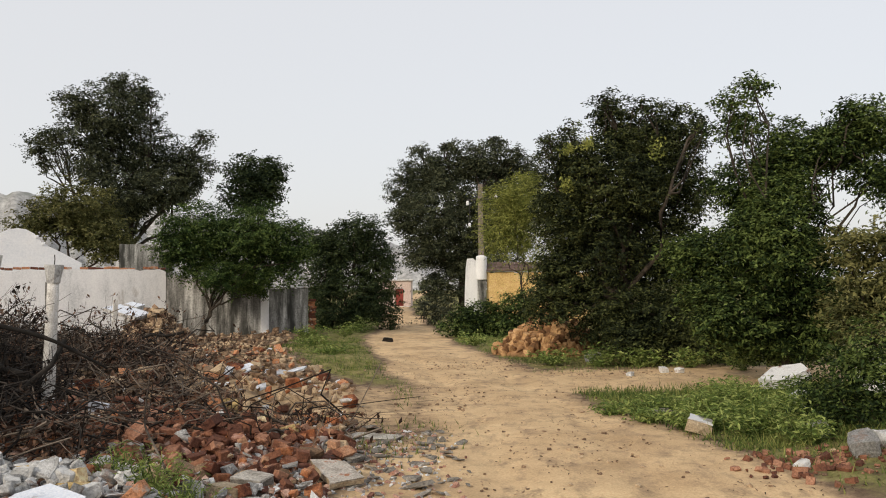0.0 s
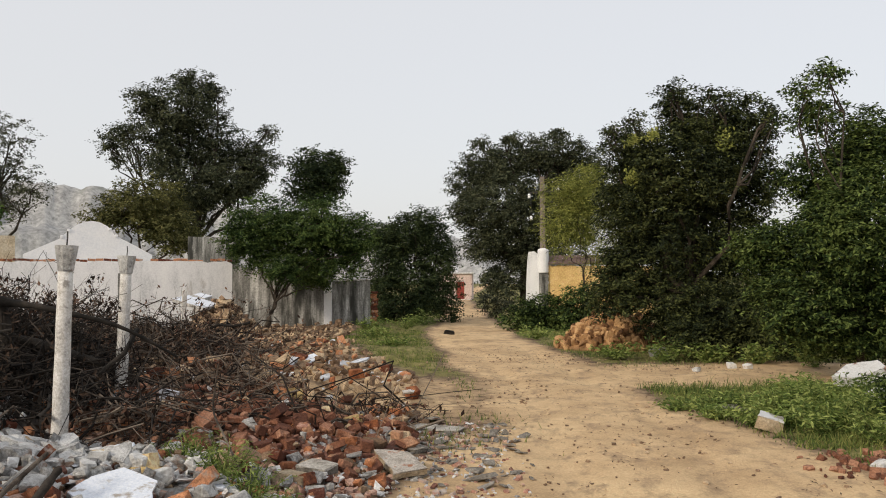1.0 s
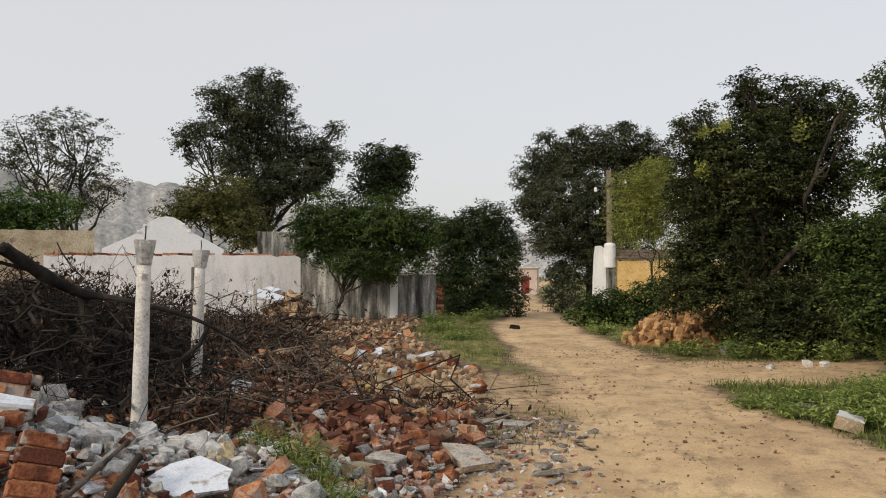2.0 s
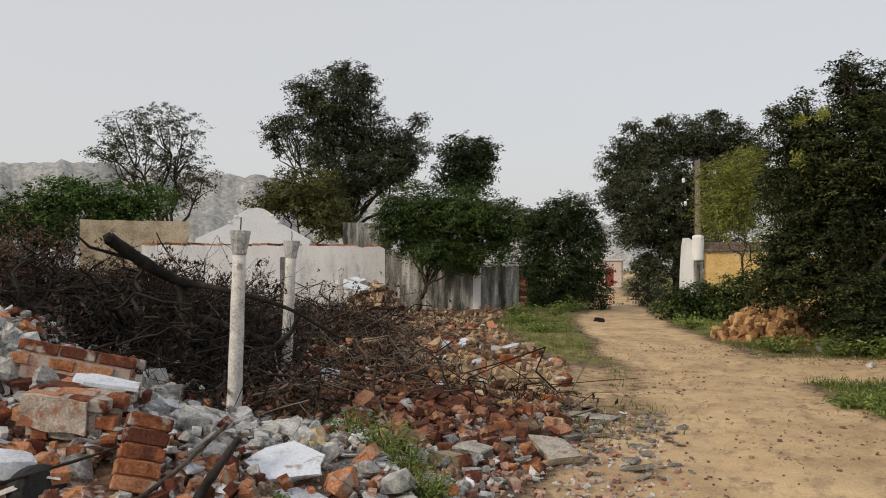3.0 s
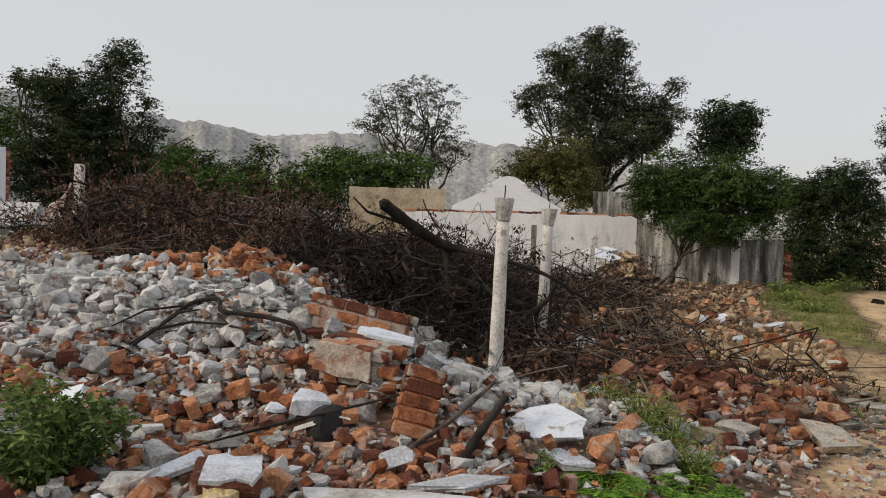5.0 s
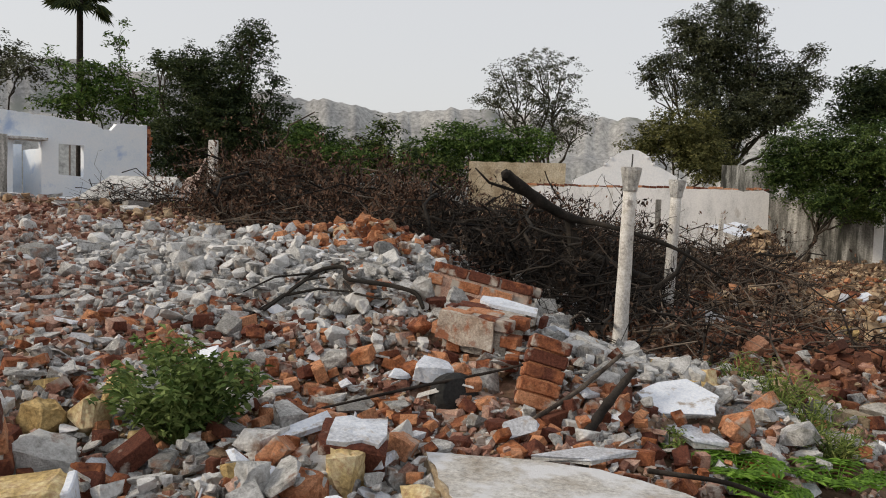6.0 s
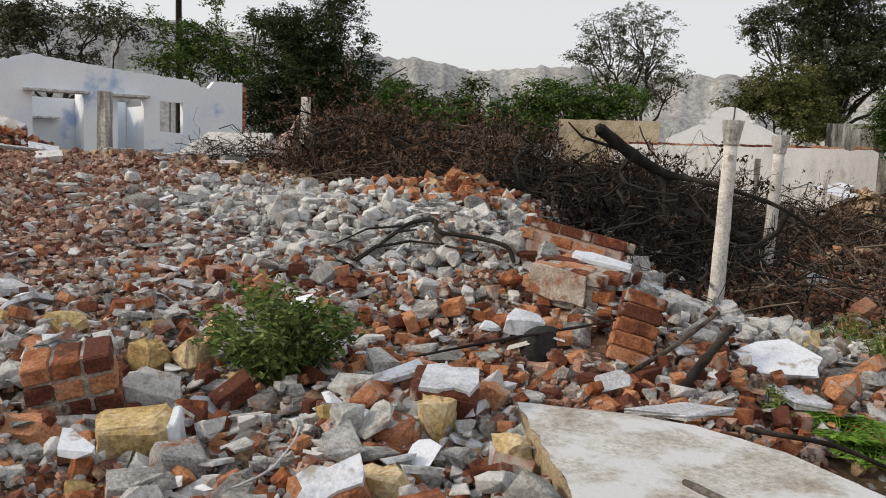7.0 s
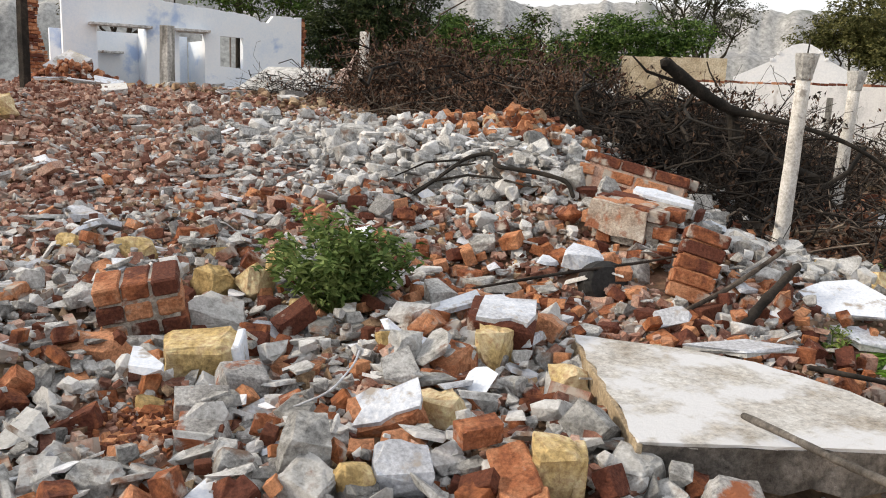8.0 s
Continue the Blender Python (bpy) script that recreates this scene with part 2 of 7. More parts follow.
def soil_material():
    """Earth, sand track, red brick dust and thin grass, laid by the 'zone' attribute and broken up by noise."""
    m = bpy.data.materials.new("ground_soil")
    m.use_nodes = True
    nd, ln = m.node_tree.nodes, m.node_tree.links
    bsdf = nd["Principled BSDF"]
    at = nd.new("ShaderNodeAttribute")
    at.attribute_name = "zone"
    sep = nd.new("ShaderNodeSeparateColor")
    ln.new(at.outputs["Color"], sep.inputs[0])
    geo = nd.new("ShaderNodeNewGeometry")

    def nz(scale, detail=6):
        n = nd.new("ShaderNodeTexNoise")
        n.inputs["Scale"].default_value, n.inputs["Detail"].default_value = scale, detail
        n.inputs["Roughness"].default_value = 0.65
        ln.new(geo.outputs["Position"], n.inputs["Vector"])
        return n.outputs[0]

    def ramp(src, cols):
        r = nd.new("ShaderNodeValToRGB")
        while len(r.color_ramp.elements) < len(cols):
            r.color_ramp.elements.new(0.5)
        for i, c in enumerate(cols):
            r.color_ramp.elements[i].position = 0.3 + 0.4 * i / (len(cols) - 1)
            r.color_ramp.elements[i].color = (*c, 1)
        ln.new(src, r.inputs[0])
        return r.outputs[0]

    big, med, fin = nz(0.9), nz(5.0), nz(45.0, 8)
    # bare soil toned down so its colour deepens the shade between rubble pieces
    soil = ramp(med, [(0.08, 0.055, 0.037), (0.18, 0.125, 0.082), (0.34, 0.25, 0.165)])
    sand = ramp(big, [(0.43, 0.295, 0.165), (0.585, 0.415, 0.24), (0.71, 0.525, 0.305)])
    red = ramp(med, [(0.18, 0.09, 0.063), (0.34, 0.185, 0.13), (0.50, 0.33, 0.25)])
    grass = ramp(med, [(0.09, 0.105, 0.03), (0.17, 0.165, 0.055), (0.31, 0.25, 0.12)])

    def blend(base, top, chan, noise_src, sharp=0.18):
        a = nd.new("ShaderNodeMath")
        a.operation = "ADD"
        ln.new(chan, a.inputs[0])
        ln.new(noise_src, a.inputs[1])
        r = nd.new("ShaderNodeMapRange")
        r.inputs["From Min"].default_value, r.inputs["From Max"].default_value = 1.0 - sharp, 1.0 + sharp
        ln.new(a.outputs[0], r.inputs[0])
        x = nd.new("ShaderNodeMix")
        x.data_type = "RGBA"
        ln.new(r.outputs[0], x.inputs[0])
        ln.new(base, x.inputs[6])
        ln.new(top, x.inputs[7])
        return x.outputs[2]

    ash = ramp(med, [(0.03, 0.026, 0.023), (0.07, 0.06, 0.052), (0.14, 0.12, 0.105)])
    col = blend(soil, red, sep.outputs[2], med)
    col = blend(col, ash, at.outputs["Alpha"], med)
    mp = nd.new("ShaderNodeMapping")
    mp.inputs["Scale"].default_value = (2.4, 1.3, 1)
    mp.inputs["Rotation"].default_value = (0, 0, 0.25)
    ln.new(geo.outputs["Position"], mp.inputs[0])
    sc = nd.new("ShaderNodeTexNoise")
    sc.inputs["Scale"].default_value, sc.inputs["Detail"].default_value = 1.6, 8
    sc.inputs["Roughness"].default_value = 0.7
    ln.new(mp.outputs[0], sc.inputs["Vector"])
    scr = nd.new("ShaderNodeMapRange")
    scr.inputs["From Min"].default_value, scr.inputs["From Max"].default_value = 0.50, 0.72
    ln.new(sc.outputs[0], scr.inputs[0])
    scm = nd.new("ShaderNodeMix")
    scm.data_type = "RGBA"
    ln.new(scr.outputs[0], scm.inputs[0])
    ln.new(sand, scm.inputs[6])
    scm.inputs[7].default_value = (0.27, 0.19, 0.125, 1)
    col = blend(col, scm.outputs[2], sep.outputs[0], med, 0.25)
    col = blend(col, grass, sep.outputs[1], med, 0.12)
    g = nd.new("ShaderNodeMix")
    g.data_type, g.blend_type = "RGBA", "OVERLAY"
    g.inputs[0].default_value = 0.55
    ln.new(col, g.inputs[6])
    ln.new(fin, g.inputs[7])
    ln.new(g.outputs[2], bsdf.inputs["Base Color"])
    bsdf.inputs["Roughness"].default_value = 0.95
    bsdf.inputs["Specular IOR Level"].default_value = 0.15
    ad = nd.new("ShaderNodeMath")
    ad.operation = "ADD"
    ln.new(fin, ad.inputs[0])
    ln.new(med, ad.inputs[1])
    bp = nd.new("ShaderNodeBump")
    bp.inputs["Strength"].default_value, bp.inputs["Distance"].default_value = 0.6, 0.03
    ln.new(ad.outputs[0], bp.inputs["Height"])
    ln.new(bp.outputs[0], bsdf.inputs["Normal"])
    return m


# ---- mesh helpers ----
rng = np.random.default_rng(11)


def fast_mesh(name, verts, faces, mat, smooth=False):
    """A mesh from arrays; faces is an (n, 3) or (n, 4) array."""
    verts, faces = np.asarray(verts, np.float32), np.asarray(faces, np.int32)
    n, k = faces.shape
    me = bpy.data.meshes.new(name)
    me.vertices.add(len(verts))
    me.vertices.foreach_set("co", verts.ravel())
    me.loops.add(n * k)
    me.loops.foreach_set("vertex_index", faces.ravel())
    me.polygons.add(n)
    me.polygons.foreach_set("loop_start", np.arange(n, dtype=np.int32) * k)
    me.polygons.foreach_set("use_smooth", np.full(n, smooth))
    me.update(calc_edges=True)
    me.materials.append(mat)
    return me


def part(name, bm, mat, parent=None, label="", smooth=False):
    me = bpy.data.meshes.new(name)
    bm.to_mesh(me)
    bm.free()
    me.materials.append(mat)
    if smooth:
        for p in me.polygons:
            p.use_smooth = True
    ob = new(name, me)
    if parent:
        ob.parent = parent
    if label:
        ob["label"] = label
    return ob


def child(name, me, parent, label=""):
    ob = new(name, me)
    ob.parent = parent
    if label:
        ob["label"] = label
    return ob


def thing(name, label, category, group="", kind="", at=(0, 0, 0)):
    ob = new(name)
    ob.location = at
    return tagged(ob, label, category, group, kind)


def bm_box(size, bevel=0.0, m=None, jitter=0.0, cuts=0):
    bm = bmesh.new()
    bmesh.ops.create_cube(bm, size=1)
    for v in bm.verts:
        v.co = Vector((v.co.x * size[0], v.co.y * size[1], v.co.z * size[2]))
    if cuts:
        bmesh.ops.subdivide_edges(bm, edges=bm.edges[:], cuts=cuts, use_grid_fill=True)
    if bevel:
        bmesh.ops.bevel(bm, geom=bm.edges[:] if not cuts else [e for e in bm.edges if e.calc_face_angle(0) > 0.5], offset=bevel, segments=1, affect="EDGES")
    if jitter:
        for v in bm.verts:
            q = Vector(v.co) * 6
            v.co += Vector((noise.noise(q), noise.noise(q + Vector((9, 3, 1))), noise.noise(q + Vector((2, 7, 5))))) * jitter
    if m:
        bm.transform(m)
    return bm


def bm_lathe(profile, seg=16, m=None, wobble=0.0):
    """A turned solid from (radius, z) rows, closed at both ends."""
    bm = bmesh.new()
    rings = []
    for i, (r, z) in enumerate(profile):
        ox, oy = (wobble * noise.noise((z * 2, 1.5, i)), wobble * noise.noise((z * 2, 7.5, i))) if wobble else (0, 0)
        rings.append([bm.verts.new((ox + r * math.cos(2 * math.pi * k / seg), oy + r * math.sin(2 * math.pi * k / seg), z)) for k in range(seg)])
    for a, b in zip(rings, rings[1:]):
        for k in range(seg):
            bm.faces.new((a[k], a[(k + 1) % seg], b[(k + 1) % seg], b[k]))
    bm.faces.new(rings[0][::-1])
    bm.faces.new(rings[-1])
    if m:
        bm.transform(m)
    return bm


def bm_prism(outline, depth, m=None):
    """An outline in x and z, thickened along y from 0 to depth."""
    bm = bmesh.new()
    front = [bm.verts.new((x, 0, z)) for x, z in outline]
    back = [bm.verts.new((x, depth, z)) for x, z in outline]
    bm.faces.new(front)
    bm.faces.new(back[::-1])
    for i in range(len(front)):
        j = (i + 1) % len(front)
        bm.faces.new((front[j], front[i], back[i], back[j]))
    bmesh.ops.recalc_face_normals(bm, faces=bm.faces[:])
    if m:
        bm.transform(m)
    return bm


def tubes(paths, sides=5):
    """Tapered tubes: each path is (points (n,3), radii (n,)). Returns verts and quads."""
    vs, fs, base = [], [], 0
    ang = np.arange(sides) * 2 * np.pi / sides
    for pts, rad in paths:
        pts, rad = np.asarray(pts, float), np.asarray(rad, float)
        n = len(pts)
        tan = np.gradient(pts, axis=0)
        tan /= np.linalg.norm(tan, axis=1, keepdims=True) + 1e-9
        ref = np.where(np.abs(tan[:, 2:3]) > 0.9, [[1.0, 0, 0]], [[0, 0, 1.0]])
        s1 = np.cross(tan, ref)
        s1 /= np.linalg.norm(s1, axis=1, keepdims=True) + 1e-9
        s2 = np.cross(tan, s1)
        ring = pts[:, None] + rad[:, None, None] * (np.cos(ang)[None, :, None] * s1[:, None] + np.sin(ang)[None, :, None] * s2[:, None])
        vs.append(ring.reshape(-1, 3))
        i = np.arange(n - 1)[:, None] * sides
        k = np.arange(sides)[None]
        k2 = (k + 1) % sides
        fs.append(base + np.stack([i + k, i + k2, i + sides + k2, i + sides + k], -1).reshape(-1, 4))
        base += n * sides
    return np.concatenate(vs), np.concatenate(fs)


def bent(a, b, n, wander, r0, r1):
    """A crooked path from a to b."""
    a, b = np.asarray(a, float), np.asarray(b, float)
    t = np.linspace(0, 1, n)[:, None]
    off = np.cumsum(rng.normal(0, 1, (n, 3)), 0)
    off -= off[0] + (off[-1] - off[0]) * t
    pts = a + (b - a) * t + off * wander * np.linalg.norm(b - a)
    return pts, r0 + (r1 - r0) * t[:, 0]


def leaves(centers, normals, length, width, axis=None):
    """Diamond leaves with a fold: verts and triangles."""
    n = len(centers)
    nrm = normals / (np.linalg.norm(normals, axis=1, keepdims=True) + 1e-9)
    if axis is None:
        axis = rng.normal(0, 1, (n, 3))
    ax = axis - nrm * (axis * nrm).sum(1, keepdims=True)
    ax /= np.linalg.norm(ax, axis=1, keepdims=True) + 1e-9
    sd = np.cross(nrm, ax)
    L, W = np.asarray(length).reshape(-1, 1), np.asarray(width).reshape(-1, 1)
    v = np.stack([centers - ax * L * 0.5, centers + sd * W * 0.5 + nrm * W * 0.15, centers + ax * L * 0.5 - nrm * L * 0.12, centers - sd * W * 0.5 + nrm * W * 0.15], 1)
    i = np.arange(n)[:, None] * 4
    f = np.concatenate([i + [[0, 1, 2]], i + [[0, 2, 3]]], 0)
    return v.reshape(-1, 3), f


def S01(t):
    t = np.clip(t, 0, 1)
    return t * t * (3 - 2 * t)


def vnoise(x, y, seed=0):
    """Smooth value noise on arrays."""
    r = np.random.default_rng(100 + seed).random((64, 64))
    xi, yi = np.floor(x).astype(int), np.floor(y).astype(int)
    fx, fy = S01(x - xi), S01(y - yi)
    g = lambda i, j: r[i % 64, j % 64]
    return (g(xi, yi) * (1 - fx) + g(xi + 1, yi) * fx) * (1 - fy) + (g(xi, yi + 1) * (1 - fx) + g(xi + 1, yi + 1) * fx) * fy - 0.5


# ---- lie of the land ----
def bell(x, y, cx, cy, s):
    return np.exp(-((x - cx) ** 2 + (y - cy) ** 2) / (2 * s * s))


def land(x, y):
    """Height of the ground: level track, raised rubble field to its left, mounds on it."""
    x, y = np.asarray(x, float), np.asarray(y, float)
    lft = S01((-x - 0.5) / 6)
    near = 1 - S01((y - 6) / 6)
    h = 0.57 * lft * near + 0.32 * lft * (1 - near) * (1 - 0.7 * S01((y - 14) / 8))
    h = h + 0.64 * S01((-x - 5.5) / 7) * (1 - S01((y - 10) / 10))
    h = h + 0.56 * bell(x, y, -6.3, 5.8, 1.1) + 0.31 * bell(x, y, -4.3, 4.5, 0.9) - 0.12 * bell(x, y, -3.6, 3.0, 0.9)
    h = h + 0.17 * bell(x, y, -2.7, 2.0, 0.9) + 0.21 * bell(x, y, -2.3, 4.6, 0.8) + 0.11 * bell(x, y, -3.8, 11.2, 1.5)
    h = h + 0.10 * bell(x, y, -1.7, 7.0, 0.8) - 0.10 * bell(x, y, -3.2, 1.0, 0.6) - 0.17 * bell(x, y, -3.35, 6.0, 0.5) + 0.10 * bell(x, y, -1.7, 2.5, 0.45)
    h = h - 0.008 * np.clip(y - 8, 0, 70)
    rough = S01((-x - 0.6) / 1.5) * (1 - S01((np.hypot(x, y) - 25) / 10))
    h = h + rough * (0.16 * vnoise(x * 1.3, y * 1.3, 1) + 0.09 * vnoise(x * 3.1, y * 3.1, 2) + 0.05 * vnoise(x * 7, y * 7, 3))
    h = h + 0.05 * vnoise(x * 0.6, y * 0.6, 4) * (1 - rough) + 0.018 * vnoise(x * 3, y * 3, 5) + 0.01 * vnoise(x * 9, y * 9, 6)
    h = h + 0.22 * S01((x - 2.6) / 2.5) * S01((13 - y) / 3) * S01((np.hypot(x, y) - 3) / 3)
    # wheel ruts along the track
    c = track(y)
    for side in (-0.55, 0.65):
        h = h - 0.05 * np.exp(-((x - c - side) / 0.2) ** 2) * (0.6 + vnoise(x * 0.3, y * 0.5, 7)) * S01((y - 4) / 3)
    return h


def track(y):
    """Middle line of the sandy track."""
    return np.interp(y, [-5, 6, 9, 12, 16, 24, 40, 55, 80], [0.9, 1.0, 1.0, 0.75, 0.2, -1.0, -1.9, -3.0, -4.5])


def track_half(y):
    return np.interp(y, [-5, 6, 9, 12, 16, 24, 40, 55], [2.4, 1.9, 1.35, 1.1, 1.25, 1.3, 1.0, 0.95])


def edge_of_rubble(y):
    return np.interp(y, [-3, 4, 6, 8, 10, 12, 14, 16, 18, 21, 27], [-1.3, -1.25, -0.75, -0.75, -0.8, -1.0, -1.8, -2.5, -3.1, -3.8, -4.8])


def spaced(lo, hi, step, far, grow=1.16):
    mid = np.arange(lo, hi + step, step)
    out, d = [], step
    a = []
    p = lo
    while p > -far:
        d *= grow
        p -= d
        a.append(p)
    b, d, p = [], step, mid[-1]
    while p < far:
        d *= grow
        p += d
        b.append(p)
    return np.concatenate([a[::-1], mid, b])


def build_ground():
    xs, ys = spaced(-11, 6.5, 0.075, 2600), spaced(-1.5, 17, 0.075, 2600)
    X, Y = np.meshgrid(xs, ys)
    Zh = land(X, Y)
    nx, ny = len(xs), len(ys)
    i = np.arange(ny - 1)[:, None] * nx + np.arange(nx - 1)[None]
    f = np.stack([i, i + 1, i + nx + 1, i + nx], -1).reshape(-1, 4)
    me = fast_mesh("ground", np.stack([X, Y, Zh], -1).reshape(-1, 3), f, soil_material(), True)
    c, w = track(Y), track_half(Y)
    n1 = vnoise(X * 0.8, Y * 0.8, 8) * 0.9
    road = 1 - S01((np.abs(X - c) - w + 0.35 + n1 * 0.6) / 0.7)
    side = (1 - S01((np.abs(Y - 13.6 - 0.12 * X) - 1.2 + n1) / 0.9)) * S01((X - 0.5) / 1) * (1 - S01((X - 9) / 4))
    open_sand = S01((X + 4.2) / 1.2) * (1 - S01((X + 0.6) / 0.8)) * S01((Y - 8) / 1.5) * (1 - S01((Y - 12.5) / 1.5)) * 0.7
    road = np.maximum(np.maximum(road, side), open_sand)
    rub = S01((edge_of_rubble(Y) - X + 0.2) / 0.8) * (1 - S01((Y - 27) / 3))
    grs = np.clip(1 - road * 1.3, 0, 1) * np.clip(1 - rub * 1.2, 0, 1) * S01((np.hypot(X - 1, Y) - 5) / 2)
    red = rub * np.clip(0.15 + 0.6 * S01((-X - 4.5) / 2) * (1 - S01((Y - 6) / 2)) + 0.8 * bell(X, Y, -2.2, 7.4, 1.2) + 0.5 * bell(X, Y, -3.4, 3.5, 1.0) + bell(X, Y, -2.98, 0.92, 0.3), 0, 1)
    ash = np.clip(1.1 * bell(X, Y, -4.4, 6.8, 0.9) + bell(X, Y, -5.8, 7.6, 1.1) + 0.8 * bell(X, Y, -4.4, 8.8, 0.9), 0, 1)
    rgba = np.stack([road * 0.8, grs * 0.62, red * 0.8, ash * 0.85], -1).astype(np.float32)
    at = me.color_attributes.new("zone", "FLOAT_COLOR", "POINT")
    at.data.foreach_set("color", rgba.ravel())
    tagged(new("ground", me), "sandy track and reddish soil strewn with rubble and thin grass", "ground", kind="structure")


build_ground()


def build_hill():
    """Terraced heap of pale mine spoil along the horizon."""
    azs = np.linspace(115, -8, 380)
    ridge = np.interp(-azs, [-115, -92, -75, -68, -63, -55, -47, -43, -38.5, -33, -27, -20, -9.7, -3.3, -1.5, 6], [0, 30, 45, 44, 44.5, 40, 36.3, 33.6, 35.6, 34, 32.5, 29, 22, 17.5, 11, 0])
    rs = np.linspace(225, 420, 70)
    A, R = np.meshgrid(azs, rs)
    rid = np.broadcast_to(ridge, A.shape)
    t = (R - 225) / 75 + 0.10 * vnoise(A * 0.5, R * 0.02, 20) + 0.07 * vnoise(A * 2.2, R * 0.015, 21)
    step = 0.50 * S01((t - 0.12) / 0.22) + 0.05 * S01((t - 0.35) / 0.3) + 0.45 * S01((t - 0.68) / 0.27)
    h = rid * step * (1 - 0.9 * S01((R - 350) / 70)) + (1.6 * vnoise(A * 1.7, R * 0.06, 22) + 1.4 * vnoise(A * 4.5, R * 0.02, 23)) * S01(t * 2) * S01(rid / 8)
    h = h - 1.0
    a = np.radians(A)
    V = np.stack([-np.sin(a) * R, np.cos(a) * R, h], -1).reshape(-1, 3)
    nx = len(azs)
    i = np.arange(len(rs) - 1)[:, None] * nx + np.arange(nx - 1)[None]
    f = np.stack([i, i + nx, i + nx + 1, i + 1], -1).reshape(-1, 4)
    tagged(new("spoil_hill", fast_mesh("spoil_hill", V, f, M_HILL, True)), "pale grey terraced mine spoil hill on the horizon", "hill", kind="structure")


build_hill()


# ---- buildings and walls ----
def along(a, b):
    """A frame at a with x towards b, y to the far side and z up, and the length."""
    dx, dy = b[0] - a[0], b[1] - a[1]
    return Matrix.Translation((a[0], a[1], 0)) @ Matrix.Rotation(math.atan2(dy, dx), 4, "Z"), math.hypot(dx, dy)


def ragged(l, z0, z1, base, amp, n, seed):
    """Outline of a wall face of length l whose top runs from z0 to z1 with broken dips."""
    r = random.Random(seed)
    top = []
    for i in range(n + 1):
        u = i / n
        top.append((l * u, z0 + (z1 - z0) * u - (r.random() ** 3) * amp))
    return [(0, base), (l, base)] + top[::-1]


def brick_mesh(mat, name="brick"):
    bm = bm_box((0.23, 0.11, 0.075), 0.008)
    me = bpy.data.meshes.new(name)
    bm.to_mesh(me)
    bm.free()
    me.materials.append(mat)
    return me


WHOLE_BRICK = brick_mesh(M_BRICK_ONE)


def compound_wall():
    w = thing("compound_wall", "long limewashed compound wall with peeling paint and exposed brick top", "wall", kind="structure")
    m, l = along((-16.6, 24.0), (-9.28, 27.52))
    part("wall_panel", bm_prism(ragged(l, 2.16, 2.16, -0.4, 0.10, 40, 1), 0.22, m), M_WHITEWALL, w, "white limewashed panel")
    for k in range(34):
        u = l * (k + 0.5) / 34
        if 0.2 < (k * 0.37) % 1.0 or k < 22:
            o = child("brick", WHOLE_BRICK, w)
            o.matrix_local = m @ pose(u, 0.1 + random.uniform(-0.02, 0.02), 2.185 + random.uniform(-0.03, 0.02), random.uniform(-5, 5), random.uniform(-6, 6), random.uniform(-8, 8))
    m, l = along((-9.28, 27.52), (-6.12, 27.95))
    part("wall_panel", bm_prism(ragged(l, 2.0, 1.6, -0.4, 0.12, 24, 2), 0.22, m), M_GREYWALL, w, "grey streaked render")
    part("pilaster", bm_box((0.26, 0.30, 2.1), 0.015, pose(-6.08, 28.0, 0.45, 0, 0, 8)), M_WHITEWALL, w)
    m, l = along((-5.95, 28.02), (-4.72, 28.66))
    part("wall_panel", bm_prism(ragged(l, 1.46, 1.48, -0.4, 0.06, 14, 3), 0.24, m), M_GREYWALL, w, "grey streaked end panel")
    part("coping", bm_box((l, 0.32, 0.06), 0.01, m @ pose(l / 2, 0.12, 1.50), 0.01), M_CONC, w)
    for k in range(16):
        o = child("brick", WHOLE_BRICK, w)
        o.matrix_local = pose(-4.6 + random.uniform(-0.04, 0.05), 28.78, -0.2 + k * 0.083, 0, random.uniform(-3, 3), 30 + random.uniform(-8, 8))


compound_wall()


def gable_house():
    h = thing("gabled_house", "ruined white house with a curved gable wall", "house")
    m, l = along((-16.65, 27.38), (-12.9, 29.35))
    prof = [(0, 2.45), (0.28, 3.02), (0.30, 3.12), (0.33, 3.25), (0.38, 3.44), (0.45, 3.60), (0.52, 3.65), (0.58, 3.61), (0.64, 3.47), (0.68, 3.30), (0.695, 3.16), (0.72, 3.10), (0.86, 2.78), (1.0, 2.44)]
    part("wall", bm_prism([(0, -0.3), (l, -0.3)] + [(u * l, z) for u, z in prof[::-1]], 0.25, m), M_GABLE, h, "white gable wall")
    part("wall", bm_box((0.25, 4.0, 2.6), 0, m @ pose(0.13, 2.26, 1.0)), M_WHITEWALL, h)
    part("wall", bm_box((0.25, 4.0, 2.6), 0, m @ pose(l - 0.13, 2.26, 1.0)), M_WHITEWALL, h)
    for i in range(4):
        part("step_moulding", bm_box((0.10, 0.06, 0.10), 0.01, m @ pose(l * (0.29, 0.34, 0.66, 0.71)[i], -0.02, (3.08, 3.3, 3.36, 3.12)[i])), M_GABLE, h)


gable_house()


def flat_house(name, a, b, top, depth, wall_mat, label):
    h = thing(name, label, "house")
    m, l = along(a, b)
    part("wall", bm_prism(ragged(l, top, top - 0.02, -0.3, 0.04, 18, 5), 0.22, m), wall_mat, h, "weathered front wall")
    part("wall", bm_box((0.22, depth, top + 0.25), 0, m @ pose(l - 0.11, depth / 2 + 0.225, (top - 0.35) / 2)), wall_mat, h)
    part("wall", bm_box((0.22, depth, top + 0.25), 0, m @ pose(0.11, depth / 2 + 0.225, (top - 0.35) / 2)), wall_mat, h)
    part("roof", bm_box((l - 0.46, depth, 0.14), 0, m @ pose(l / 2, depth / 2 + 0.23, top - 0.35)), M_CONC, h)
    return h


